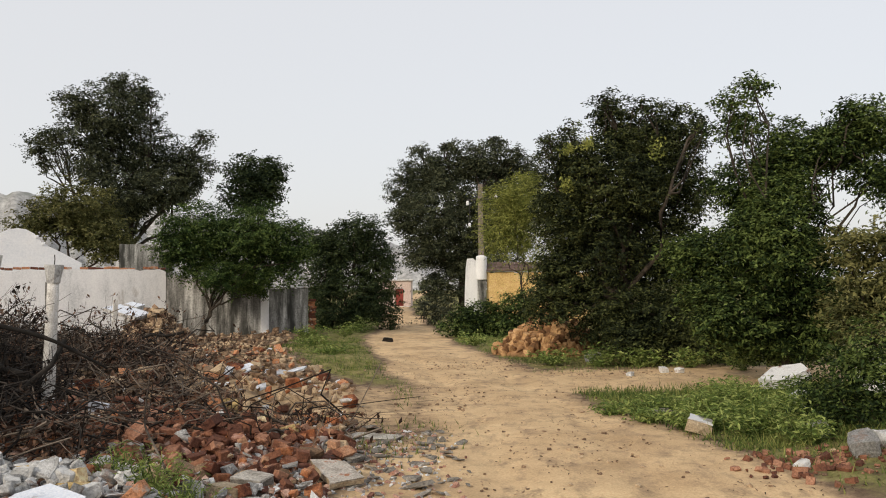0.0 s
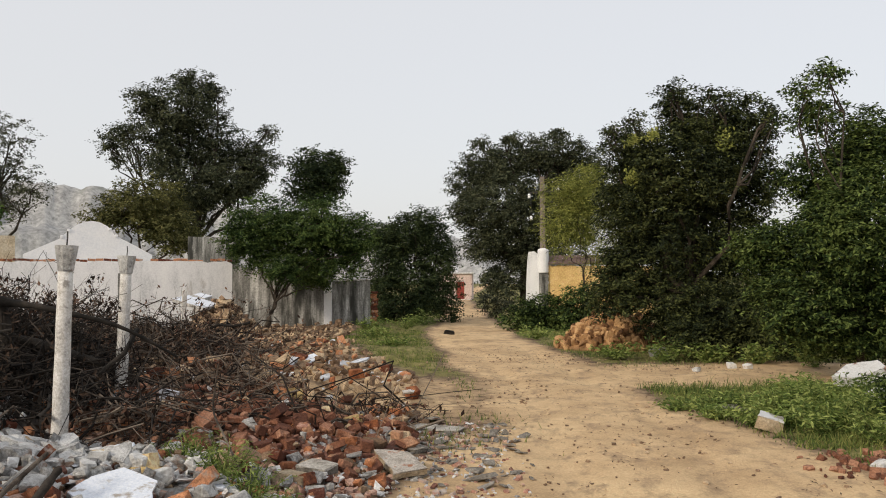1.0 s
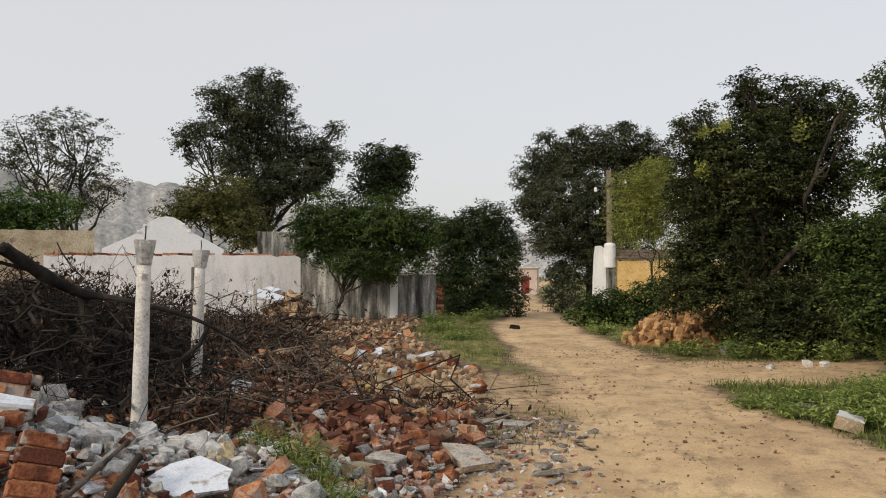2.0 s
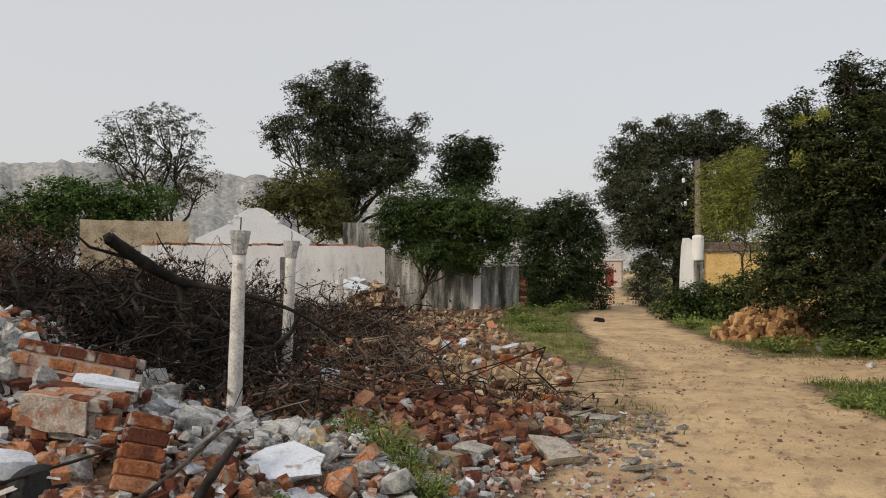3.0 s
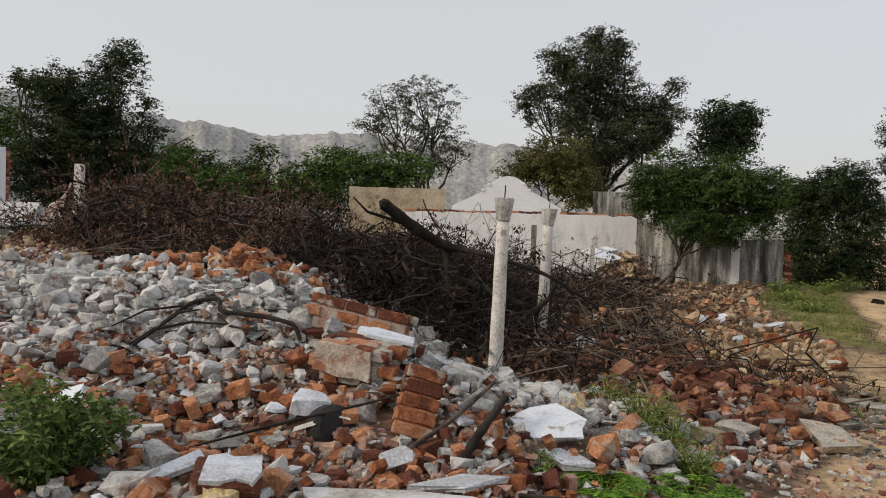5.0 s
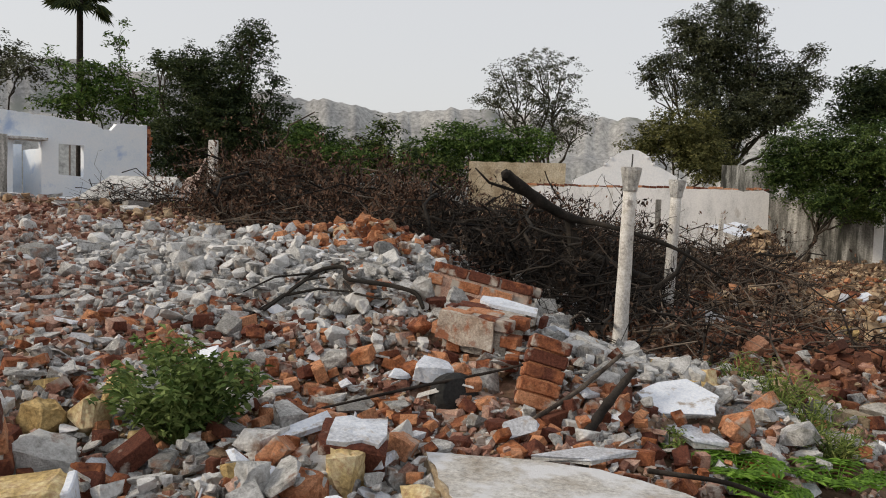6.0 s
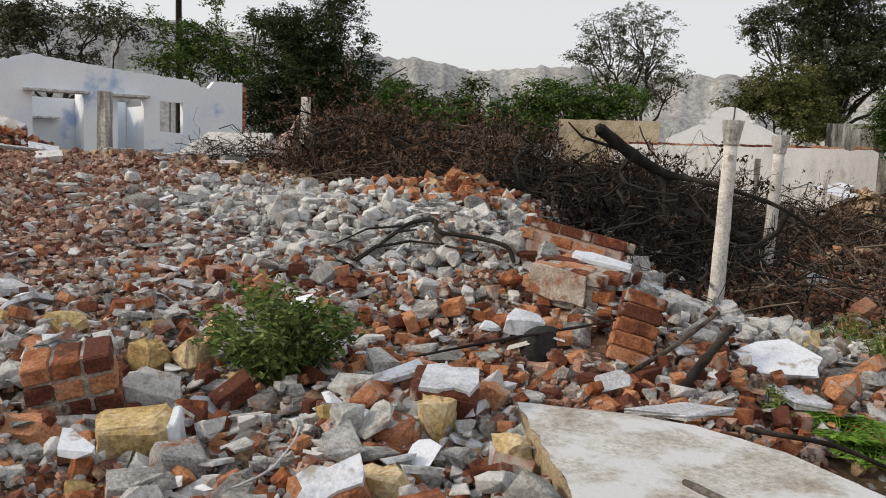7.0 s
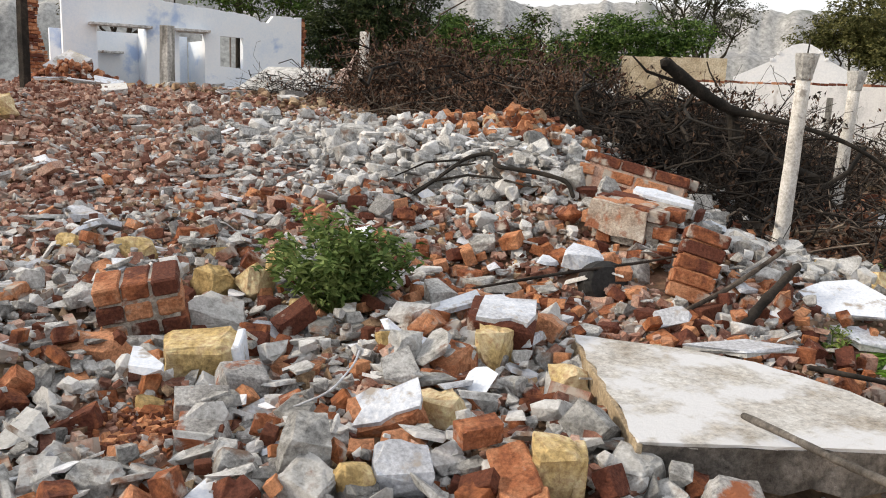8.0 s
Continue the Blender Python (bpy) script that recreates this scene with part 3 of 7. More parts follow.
flat_house("beige_house", (-20.5, 25.9), (-17.35, 28.05), 3.15, 2.6, M_BEIGE, "low flat-roofed house with peeling beige walls")
flat_house("grey_outbuilding", (-14.65, 37.2), (-12.5, 38.0), 3.53, 2.0, M_GREYWALL, "small grey streaked outbuilding behind the wall")


def gate_and_wall():
    g = thing("gate_pier", "chipped white gate pier with a round cap stone", "gate pier")
    part("pier", bm_prism([(0, -0.5), (0.62, -0.5), (0.62, 2.55), (0.42, 2.72), (0.16, 2.70), (0.10, 2.3), (0.04, 1.2)], 0.5, pose(0.93, 37.9, 0)), M_WHITEWALL, g, "white tapering slab")
    part("pier", bm_box((0.38, 0.42, 2.4), 0.02, pose(1.76, 38.02, 0.66)), M_GREYWALL, g, "grey stained square pier")
    part("cap", bm_lathe([(0.22, 1.72), (0.25, 1.76), (0.25, 2.74), (0.22, 2.82), (0.1, 2.85)], 18, pose(1.74, 37.95, 0)), M_WHITEWALL, g, "white cylindrical cap")
    w = thing("ochre_wall", "ochre painted boundary wall with a tiled coping", "wall")
    m, l = along((1.98, 37.95), (6.6, 37.4))
    part("wall", bm_prism(ragged(l, 2.08, 2.02, -0.5, 0.05, 20, 8), 0.22, m), M_YELLOW, w)
    part("ledge", bm_box((l, 0.3, 0.07), 0.01, m @ pose(l / 2, 0.1, 2.11)), M_WHITEWALL, w, "pale ledge")
    for row in range(3):
        for k in range(22):
            part("tile", bm_box((l / 22 - 0.01, 0.34, 0.03), 0.004, m @ pose(l * (k + 0.5) / 22, -0.02 + row * 0.26, 2.2 + row * 0.13 + random.uniform(-0.015, 0.015), 24, random.uniform(-2, 2), 0)), M_TILEROOF, w)


gate_and_wall()


def pink_house():
    h = thing("pink_house", "small pink house with a dark red door", "house")
    x0, x1, y0 = -6.4, -3.0, 74.9
    zb = -0.6
    for a, b in ((x0, -4.42), (-3.66, x1)):
        part("wall", bm_box((b - a, 0.25, 2.4), 0, pose((a + b) / 2, y0, zb + 1.2)), M_PINK, h)
    part("wall", bm_box((0.76, 0.25, 0.66), 0, pose(-4.04, y0, zb + 2.07)), M_PINK, h)
    part("wall", bm_box((0.25, 4, 2.4), 0, pose(x1 - 0.125, y0 + 2.13, zb + 1.2)), M_PINK, h)
    part("wall", bm_box((0.25, 4, 2.4), 0, pose(x0 + 0.125, y0 + 2.13, zb + 1.2)), M_PINK, h)
    part("roof", bm_box((3.8, 4.6, 0.14), 0.02, pose(-4.7, y0 + 2.0, zb + 2.48)), M_CONC, h)
    d = part("door", bm_box((0.70, 0.06, 1.70), 0.01, pose(-4.04, y0 + 0.02, zb + 0.87)), M_REDDOOR, h, "dark red wooden door")
    part("door_rail", bm_box((0.05, 0.03, 1.68), 0.005, pose(-4.04, y0 - 0.028, zb + 0.87)), M_REDDOOR, d)
    part("plinth", bm_box((3.4, 0.5, 0.25), 0.02, pose(-4.7, y0 - 0.4, zb + 0.02)), M_CONC, h)
    part("water_tank", bm_lathe([(0.3, 0), (0.32, 0.05), (0.32, 0.5), (0.2, 0.6)], 14, pose(-4.6, y0 + 1, zb + 2.55)), M_WHITEWALL, h)


pink_house()


def blue_house():
    h = thing("blue_house", "roofless pale blue house with a broken top edge and empty openings", "house")
    m, l = along((-21.52, 12.5), (-22.34, 6.3))
    # u runs from the far end; y of the frame points away from the lane
    z0 = 0.7
    def seg(u0, u1, lo, hi, seed=None, amp=0.05, n=10, name="wall"):
        o = ragged(u1 - u0, hi[0], hi[1], lo, amp, n, seed) if seed else [(0, lo), (u1 - u0, lo), (u1 - u0, hi[1]), (0, hi[0])]
        mm = m @ Matrix.Translation((u0, 0, 0))
        bm = bm_prism(o, 0.24, mm @ Matrix.Diagonal((1, -1, 1, 1)))
        bmesh.ops.recalc_face_normals(bm, faces=bm.faces[:])
        return part(name, bm, M_BLUEWALL, h)
    seg(0, 0.85, z0, (3.42, 3.40), 11, 0.06, 8)
    seg(0.85, 1.0, z0, (3.36, 3.18))
    seg(1.0, 1.35, z0, (3.18, 3.26), 31, 0.1, 5)
    seg(1.35, 1.72, z0, (3.3, 3.38))
    seg(1.72, 2.36, z0, (1.90, 1.94))
    seg(1.72, 2.36, 2.74, (3.38, 3.42), 12, 0.04, 10)
    seg(2.36, 2.78, z0, (3.42, 3.45))
    seg(2.78, 3.46, 2.76, (3.45, 3.50), 13, 0.04, 10)
    seg(3.46, 4.3, z0, (3.50, 3.58), 14, 0.03, 8)
    seg(4.3, 5.5, 2.86, (3.58, 3.72), 15, 0.03, 12)
    seg(5.5, 6.3, z0, (3.72, 3.50), 16, 0.25, 8)
    inner = m @ Matrix.Diagonal((1, -1, 1, 1))
    b = bm_box((3.6, 0.22, 2.1), 0, inner @ pose(4.55, 1.9, 1.7))
    bmesh.ops.recalc_face_normals(b, faces=b.faces[:])
    part("inner_wall", b, M_BLUEWALL, h, "blue inner wall with grey stains")
    for u, top in ((0.12, 3.2), (2.62, 2.6), (4.0, 2.9), (5.9, 3.2)):
        b = bm_box((0.22, 1.5, top - z0), 0, inner @ pose(u, 1.0, (top + z0) / 2))
        bmesh.ops.recalc_face_normals(b, faces=b.faces[:])
        part("cross_wall", b, M_BLUEWALL, h)
    for u0, u1 in ((2.7, 3.6), (4.2, 5.7)):
        b = bm_box((u1 - u0, 0.42, 0.07), 0.01, inner @ pose((u0 + u1) / 2, -0.08, 2.82))
        bmesh.ops.recalc_face_normals(b, faces=b.faces[:])
        part("lintel_slab", b, M_CONC, h, "thin grey concrete shade slab")
    b = bm_box((0.9, 0.3, 0.06), 0.01, inner @ pose(5.0, 1.65, 2.2))
    part("shelf", b, M_CONC, h)
    part("window_bar", bm_box((0.04, 0.04, 0.8), 0.004, inner @ pose(2.04, 0.12, 2.33)), M_POLE, h)
    for k in range(28):
        o = child("brick", WHOLE_BRICK, h)
        o.matrix_local = inner @ pose(-0.06 + random.uniform(-0.05, 0.04), 0.12, 1.3 + k * 0.076, random.uniform(-4, 4), random.uniform(-4, 4), 90 + random.uniform(-9, 9))


blue_house()


def pole_with_arm():
    p = thing("utility_pole", "weathered square utility pole with a crossarm and insulators", "utility pole")
    x, y = 2.08, 45.6
    part("shaft", bm_prism([(-0.17, -0.6), (0.17, -0.6), (0.12, 7.05), (-0.12, 7.05)], 0.26, pose(x, y - 0.13, 0)), M_POLE, p)
    part("crossarm", bm_box((1.7, 0.1, 0.1), 0.01, pose(x + 0.1, y - 0.2, 6.2, 0, -3, 0)), M_IRON, p)
    part("clamp", bm_box((0.4, 0.34, 0.08), 0.01, pose(x, y, 4.7)), M_IRON, p)
    for dx, dz in ((-0.72, -0.28), (-0.62, -1.5), (0.85, 0.12)):
        part("insulator", bm_lathe([(0.05, 0), (0.09, 0.05), (0.06, 0.1), (0.09, 0.15), (0.05, 0.24)], 10, pose(x + dx, y - 0.2, 6.15 + dz)), M_GABLE, p, "white porcelain insulator")
    part("insulator_rod", bm_box((0.025, 0.025, 1.3), 0, pose(x - 0.62, y - 0.2, 5.5)), M_IRON, p)


pole_with_arm()


# ---- trees ----
def tree(name, label, base, lobes, leaf, size, density=1.0, trunk_r=0.12, limbs=True, shape=0.45, clump=20, category="tree", spread=1.0, droop=0.0, sprays=()):
    """Tapered trunk and limbs to the lobes of the crown; leaves in sprays scattered through the lobes."""
    bz = float(land(base[0], base[1])) - 0.1
    size = size * 0.86
    t = thing(name, label, category)
    zmin = min(l[2] - l[4] for l in lobes)
    cx, cy = np.mean([l[0] for l in lobes]), np.mean([l[1] for l in lobes])
    zf = max(bz + 0.35 * (np.mean([l[2] for l in lobes]) - bz), min(zmin, bz + 3) * 0.6 + bz * 0.4)
    fork = np.array([base[0] * 0.7 + cx * 0.3, base[1] * 0.7 + cy * 0.3, zf])
    v, f = tubes([bent((base[0], base[1], bz), fork, 7, 0.03, trunk_r * 1.25, trunk_r * 0.85)], 8)
    child("trunk", fast_mesh("trunk", v, f, M_BARK, True), t)
    if limbs:
        ps = []
        for l in lobes:
            c = np.array(l[:3])
            pts, rad = bent(fork, c, 8, 0.05, trunk_r * 0.45, trunk_r * 0.12)
            ps.append((pts, rad))
            for k in range(5):
                d = rng.normal(0, 1, 3)
                d /= np.linalg.norm(d)
                st = pts[rng.integers(4, 8)]
                ps.append(bent(st, c + d * [l[3], l[3], l[4]] * 0.9, 6, 0.06, trunk_r * 0.2, trunk_r * 0.04))
        v, f = tubes(ps, 5)
        child("branchwork", fast_mesh("branchwork", v, f, M_BARK, True), t)
    cs, ns = [], []
    for l in lobes:
        area = 4 * math.pi * (l[3] * l[3] + 2 * l[3] * l[4]) / 3
        n = max(20, int(area * density / (size * size) / clump * 4.2))
        if l[3] < 0.45 and l[2] > 3:
            n = int(n * 0.55)
        d = rng.normal(0, 1, (n, 3))
        d /= np.linalg.norm(d, axis=1, keepdims=True)
        # sprays gather on bosses of the lobe, with hollows between them
        k = 9
        boss = rng.normal(0, 1, (k, 3)) + [0, 0, 0.25]
        boss /= np.linalg.norm(boss, axis=1, keepdims=True)
        near_b = (d @ boss.T).max(1)
        reach = (0.66 + 0.46 * S01((near_b - 0.62) / 0.36)) * spread
        r = rng.random(n) ** 0.38 * reach
        q = np.array(l[:3]) + d * r[:, None] * [l[3], l[3], l[4]]
        ax = d + rng.normal(0, 0.45, (n, 3)) + [0, 0, -droop]
        ax /= np.linalg.norm(ax, axis=1, keepdims=True)
        ax[:, 2] = ax[:, 2] * 0.7 - 0.1
        u = rng.uniform(-0.2, 1.0, (n, clump, 1)) * size * rng.uniform(1.4, 4.6, (n, 1, 1))
        c = q[:, None] + ax[:, None] * u - [0, 0, 0.05] * (u / size) ** 2 * size + rng.normal(0, size * 0.75, (n, clump, 3)) * [1, 1, 0.5]
        nn = d[:, None] * 0.45 + rng.normal(0, 0.38, (n, clump, 3)) + rng.normal(0, 0.25, (n, 1, 3)) + [0, 0, 0.8]
        cs.append(c.reshape(-1, 3))
        ns.append(nn.reshape(-1, 3))
    c, nn = np.concatenate(cs), np.concatenate(ns)
    keep = c[:, 2] > bz + 0.05
    c, nn = c[keep], nn[keep]
    L = size * rng.uniform(0.7, 1.35, len(c))
    v, f = leaves(c, nn, L, L * shape)
    child("crown", fast_mesh("crown", v, f, LEAF[leaf]), t)
    # sunlit bits of the crown, put in as extra leaves of a yellower colour
    for x, y, z, r, h in sprays:
        n = 130
        c = np.array([x, y, z]) + rng.normal(0, 0.5, (n, 3)) * [r, r, h]
        L = size * rng.uniform(0.7, 1.3, n)
        v, f = leaves(c, rng.normal(0, 0.6, (n, 3)) + [0, -0.5, 0.5], L, L * shape)
        child("sunlit_spray", fast_mesh("sunlit_spray", v, f, LEAF["yellow"]), t, "yellow-green leaf spray coloured as a sunlit bit of the crown")["kind"] = "stuff"
    return t


tree("tall_tree", "tall dark feathery tree behind the white house", (-18.11, 46.65), [
    (-18.36, 45.48, 11.25, 1.89, 1.71), (-19.36, 45.46, 9.30, 1.89, 2.06), (-17.47, 47.66, 9.61, 2.06, 2.06),
    (-16.05, 47.60, 7.54, 2.23, 2.06), (-17.77, 45.73, 6.69, 2.40, 2.06), (-14.68, 47.67, 8.20, 1.20, 1.54),
    (-17.67, 46.76, 12.66, 1.10, 0.96), (-19.87, 45.04, 11.53, 0.93, 1.03), (-22.26, 45.45, 9.20, 0.86, 1.03),
    (-21.07, 44.37, 9.81, 0.69, 0.51), (-19.20, 45.93, 5.09, 2.06, 1.37), (-20.93, 45.50, 12.15, 0.48, 0.48),
    (-18.44, 46.34, 13.16, 0.51, 0.48), (-16.99, 47.29, 12.42, 0.48, 0.48), (-14.25, 48.56, 10.44, 0.48, 0.55),
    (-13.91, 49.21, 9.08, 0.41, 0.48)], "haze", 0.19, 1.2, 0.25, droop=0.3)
tree("olive_tree", "rounded olive-green tree behind the gable", (-17.83, 39.17), [
    (-17.46, 38.96, 5.41, 1.62, 1.18), (-18.67, 39.05, 4.88, 1.33, 0.88), (-19.65, 38.65, 4.44, 0.88, 0.59),
    (-16.72, 39.29, 4.31, 1.47, 1.18), (-15.79, 39.17, 3.45, 1.18, 0.74)], "olive", 0.2, 1.2, 0.18)
tree("dark_tree", "compact very dark green tree behind the walls", (-12.46, 53.61), [
    (-12.63, 54.39, 9.05, 1.70, 1.06), (-12.91, 53.15, 7.39, 1.32, 1.32), (-11.47, 53.51, 7.78, 1.13, 1.51),
    (-11.30, 54.54, 9.23, 0.75, 0.75)], "deep", 0.26, 1.7, 0.2)
tree("wall_tree", "spreading green tree growing in front of the compound wall", (-7.72, 25.91), [
    (-7.65, 26.03, 3.35, 1.02, 0.78), (-8.13, 25.76, 2.61, 0.93, 0.65), (-6.83, 26.48, 2.81, 1.11, 1.02),
    (-5.92, 25.85, 3.31, 1.02, 0.83), (-5.55, 26.70, 2.43, 1.02, 0.93), (-7.06, 25.95, 1.88, 0.93, 0.56),
    (-8.33, 25.24, 3.13, 0.56, 0.56), (-4.81, 26.79, 3.45, 0.22, 0.26), (-6.15, 26.82, 1.50, 0.56, 0.37),
    (-4.72, 26.29, 2.78, 0.74, 0.74)], "fresh", 0.11, 1.5, 0.08)
tree("lane_tree", "dense dark green tree beside the track", (-3.51, 31.84), [
    (-3.95, 31.95, 2.80, 1.21, 1.10), (-3.24, 31.62, 3.54, 0.88, 0.66), (-2.64, 32.22, 2.35, 0.99, 1.32),
    (-4.62, 31.97, 1.70, 0.88, 1.54), (-3.46, 31.51, 0.82, 1.21, 1.21), (-2.44, 32.34, 0.80, 0.66, 1.10),
    (-4.71, 31.88, 3.24, 0.66, 0.44), (-4.62, 31.92, 0.15, 0.66, 0.66)], "deep", 0.13, 1.5, 0.12)
tree("broad_tree", "broad tree behind the utility pole, leaves greyed for haze", (1.29, 55.02), [
    (-0.31, 56.00, 9.01, 2.26, 1.70), (2.30, 54.77, 9.55, 2.26, 1.32), (4.19, 55.65, 8.50, 2.26, 1.89),
    (-2.24, 56.13, 7.91, 1.51, 1.89), (0.41, 53.83, 6.13, 3.02, 2.26), (3.81, 55.95, 5.88, 2.26, 2.26),
    (-1.09, 54.70, 3.98, 1.89, 1.89), (1.87, 54.94, 3.22, 3.02, 1.89), (-2.53, 53.91, 5.81, 1.13, 1.13),
    (6.00, 55.30, 8.42, 1.13, 1.51), (-0.36, 54.40, 1.37, 1.51, 1.13), (-1.64, 56.13, 10.68, 0.60, 0.38),
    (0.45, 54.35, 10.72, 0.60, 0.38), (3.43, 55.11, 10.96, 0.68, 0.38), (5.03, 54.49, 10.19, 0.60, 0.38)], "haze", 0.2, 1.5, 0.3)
tree("feathery_tree", "yellowish tree with long feathery leaves beside the ochre wall", (3.16, 32.88), [
    (2.68, 33.02, 4.79, 0.91, 0.68), (2.42, 32.66, 3.65, 0.79, 0.91), (3.30, 32.57, 4.95, 0.91, 0.91),
    (3.55, 33.06, 3.44, 0.68, 1.13)], "yellow", 0.2, 2.8, 0.06, shape=0.18, droop=0.8, spread=1.25)
tree("big_tree", "large dense dark green tree at the bend of the track", (3.90, 17.60), [
    (4.15, 17.89, 4.83, 0.86, 0.68), (3.55, 17.76, 5.30, 0.31, 0.31), (5.06, 17.89, 4.68, 0.68, 0.62),
    (2.90, 17.39, 4.06, 0.74, 0.62), (2.58, 18.32, 4.58, 0.43, 0.31), (3.85, 17.15, 3.66, 1.23, 0.99),
    (5.27, 17.89, 3.61, 0.62, 0.86), (2.63, 18.00, 3.31, 0.74, 0.74), (3.30, 17.87, 2.57, 1.23, 0.99),
    (4.62, 18.08, 2.33, 1.11, 1.11), (2.99, 18.17, 1.50, 0.99, 0.74), (4.11, 17.95, 0.90, 1.36, 0.86),
    (4.68, 16.77, 0.73, 0.74, 0.74), (2.45, 17.68, 1.98, 0.49, 0.62), (2.28, 17.31, 1.16, 0.49, 0.49),
    (3.43, 17.27, 5.45, 0.17, 0.20), (4.20, 17.13, 5.26, 0.22, 0.17), (5.10, 17.79, 5.32, 0.22, 0.17),
    (5.21, 16.72, 4.80, 0.20, 0.25), (2.30, 17.60, 4.58, 0.22, 0.15), (2.74, 17.81, 4.91, 0.20, 0.17)], "dark", 0.09, 1.7, 0.14, sprays=((4.28, 16.4, 4.2, 0.15, 0.34), (2.55, 16.6, 4.28, 0.16, 0.12), (2.92, 16.5, 4.35, 0.12, 0.14), (2.5, 16.6, 3.55, 0.14, 0.16)))
tree("roadside_tree", "leafy green tree with long loose sprays at the side lane", (5.59, 13.38), [
    (5.30, 13.83, 3.17, 0.70, 0.60), (5.84, 13.73, 3.72, 0.60, 0.60), (5.02, 13.80, 4.17, 0.40, 0.30),
    (4.76, 13.43, 4.48, 0.25, 0.25), (5.16, 13.60, 4.80, 0.25, 0.22), (5.55, 13.42, 2.74, 0.66, 0.72),
    (5.10, 13.14, 2.19, 0.89, 0.80), (4.54, 13.94, 1.85, 0.70, 0.60), (4.77, 13.57, 1.00, 0.89, 0.70),
    (5.81, 13.37, 1.55, 0.80, 0.89), (5.66, 13.51, 0.63, 0.80, 0.50), (6.42, 13.17, 3.72, 0.50, 0.40),
    (6.73, 12.87, 3.93, 0.50, 0.45), (6.93, 12.79, 3.21, 0.50, 0.40), (6.46, 12.68, 4.16, 0.30, 0.20),
    (4.15, 13.89, 2.04, 0.40, 0.40)], "mid", 0.085, 2.0, 0.08)
tree("olive_shrub", "yellow-olive shrub at the edge of the side lane", (5.94, 11.56), [
    (5.75, 11.40, 2.09, 0.40, 0.31), (6.09, 11.47, 1.54, 0.53, 0.53), (5.78, 11.67, 1.07, 0.45, 0.45),
    (6.43, 11.49, 2.09, 0.53, 0.45), (6.41, 11.23, 1.23, 0.62, 0.62)], "olive", 0.10, 1.1, 0.05, category="shrub")
tree("thorny_bush", "dark leafy bush among stones beside the track", (4.05, 8.04), [
    (3.87, 7.96, 0.75, 0.28, 0.25), (4.12, 8.01, 0.91, 0.28, 0.31), (3.80, 8.06, 0.41, 0.25, 0.25),
    (4.18, 8.05, 0.46, 0.31, 0.37), (3.64, 8.19, 0.51, 0.14, 0.16)], "mid", 0.06, 1.0, 0.025, category="bush")
tree("sparse_tree", "sparse open-crowned tree with bare dark limbs", (-32.64, 50.33), [
    (-33.08, 49.75, 11.16, 2.06, 1.23), (-32.32, 51.54, 10.58, 1.44, 1.65), (-35.02, 48.45, 10.24, 1.65, 1.44),
    (-35.58, 47.93, 9.00, 1.65, 0.82), (-33.67, 49.28, 8.91, 2.06, 1.23), (-31.82, 50.81, 8.22, 1.65, 1.23),
    (-30.37, 50.76, 7.17, 1.44, 0.82), (-32.20, 50.73, 6.20, 1.65, 1.03), (-34.64, 50.04, 7.40, 1.65, 1.03)], "grey", 0.2, 0.35, 0.3)
tree("green_thicket", "bright green thicket below the spoil hill", (-23.23, 30.08), [
    (-24.16, 29.45, 4.36, 1.30, 0.91), (-23.25, 30.46, 4.17, 1.30, 1.04), (-22.60, 31.27, 3.71, 1.04, 0.78),
    (-25.20, 29.05, 3.59, 1.30, 0.91), (-21.63, 31.62, 4.24, 1.04, 0.65)], "green", 0.2, 1.3, 0.1, category="bush")
tree("green_thicket", "low green thicket behind the brushwood", (-24.51, 25.02), [
    (-24.81, 25.35, 4.44, 0.53, 0.38), (-25.57, 24.61, 3.32, 1.44, 0.72), (-23.82, 25.19, 3.12, 1.44, 0.84),
    (-26.43, 22.96, 3.87, 1.20, 0.72), (-26.76, 22.26, 3.40, 0.96, 0.96), (-25.80, 23.19, 3.02, 1.20, 0.72),
    (-22.69, 26.80, 2.86, 1.44, 0.60), (-24.26, 24.89, 3.77, 0.19, 0.53)], "mid", 0.2, 1.2, 0.08, category="bush")
tree("green_thicket", "light green thicket behind the brushwood", (-25.23, 21.49), [
    (-25.56, 21.31, 4.04, 0.68, 0.63), (-25.16, 21.71, 3.40, 0.91, 0.57), (-24.02, 22.16, 3.08, 1.13, 0.57)], "green", 0.18, 1.3, 0.08, category="bush")
tree("dark_creeper_tree", "dark dense tree hung with creepers beside the blue house", (-21.58, 14.79), [
    (-21.53, 14.71, 4.65, 1.34, 1.07), (-21.83, 14.13, 5.26, 0.80, 0.62), (-21.36, 15.60, 5.86, 0.62, 0.62),
    (-20.46, 15.32, 6.31, 0.45, 0.39), (-21.02, 14.77, 3.62, 1.43, 1.25), (-22.06, 14.10, 3.43, 0.89, 1.25),
    (-20.80, 15.63, 3.35, 0.89, 1.07), (-22.60, 13.66, 5.42, 0.45, 0.32), (-20.37, 16.01, 4.98, 0.32, 0.71),
    (-20.05, 16.10, 4.21, 0.36, 0.27), (-22.09, 15.13, 2.30, 1.43, 0.71), (-22.07, 13.37, 2.88, 0.53, 0.89)], "deep", 0.12, 1.3, 0.14)
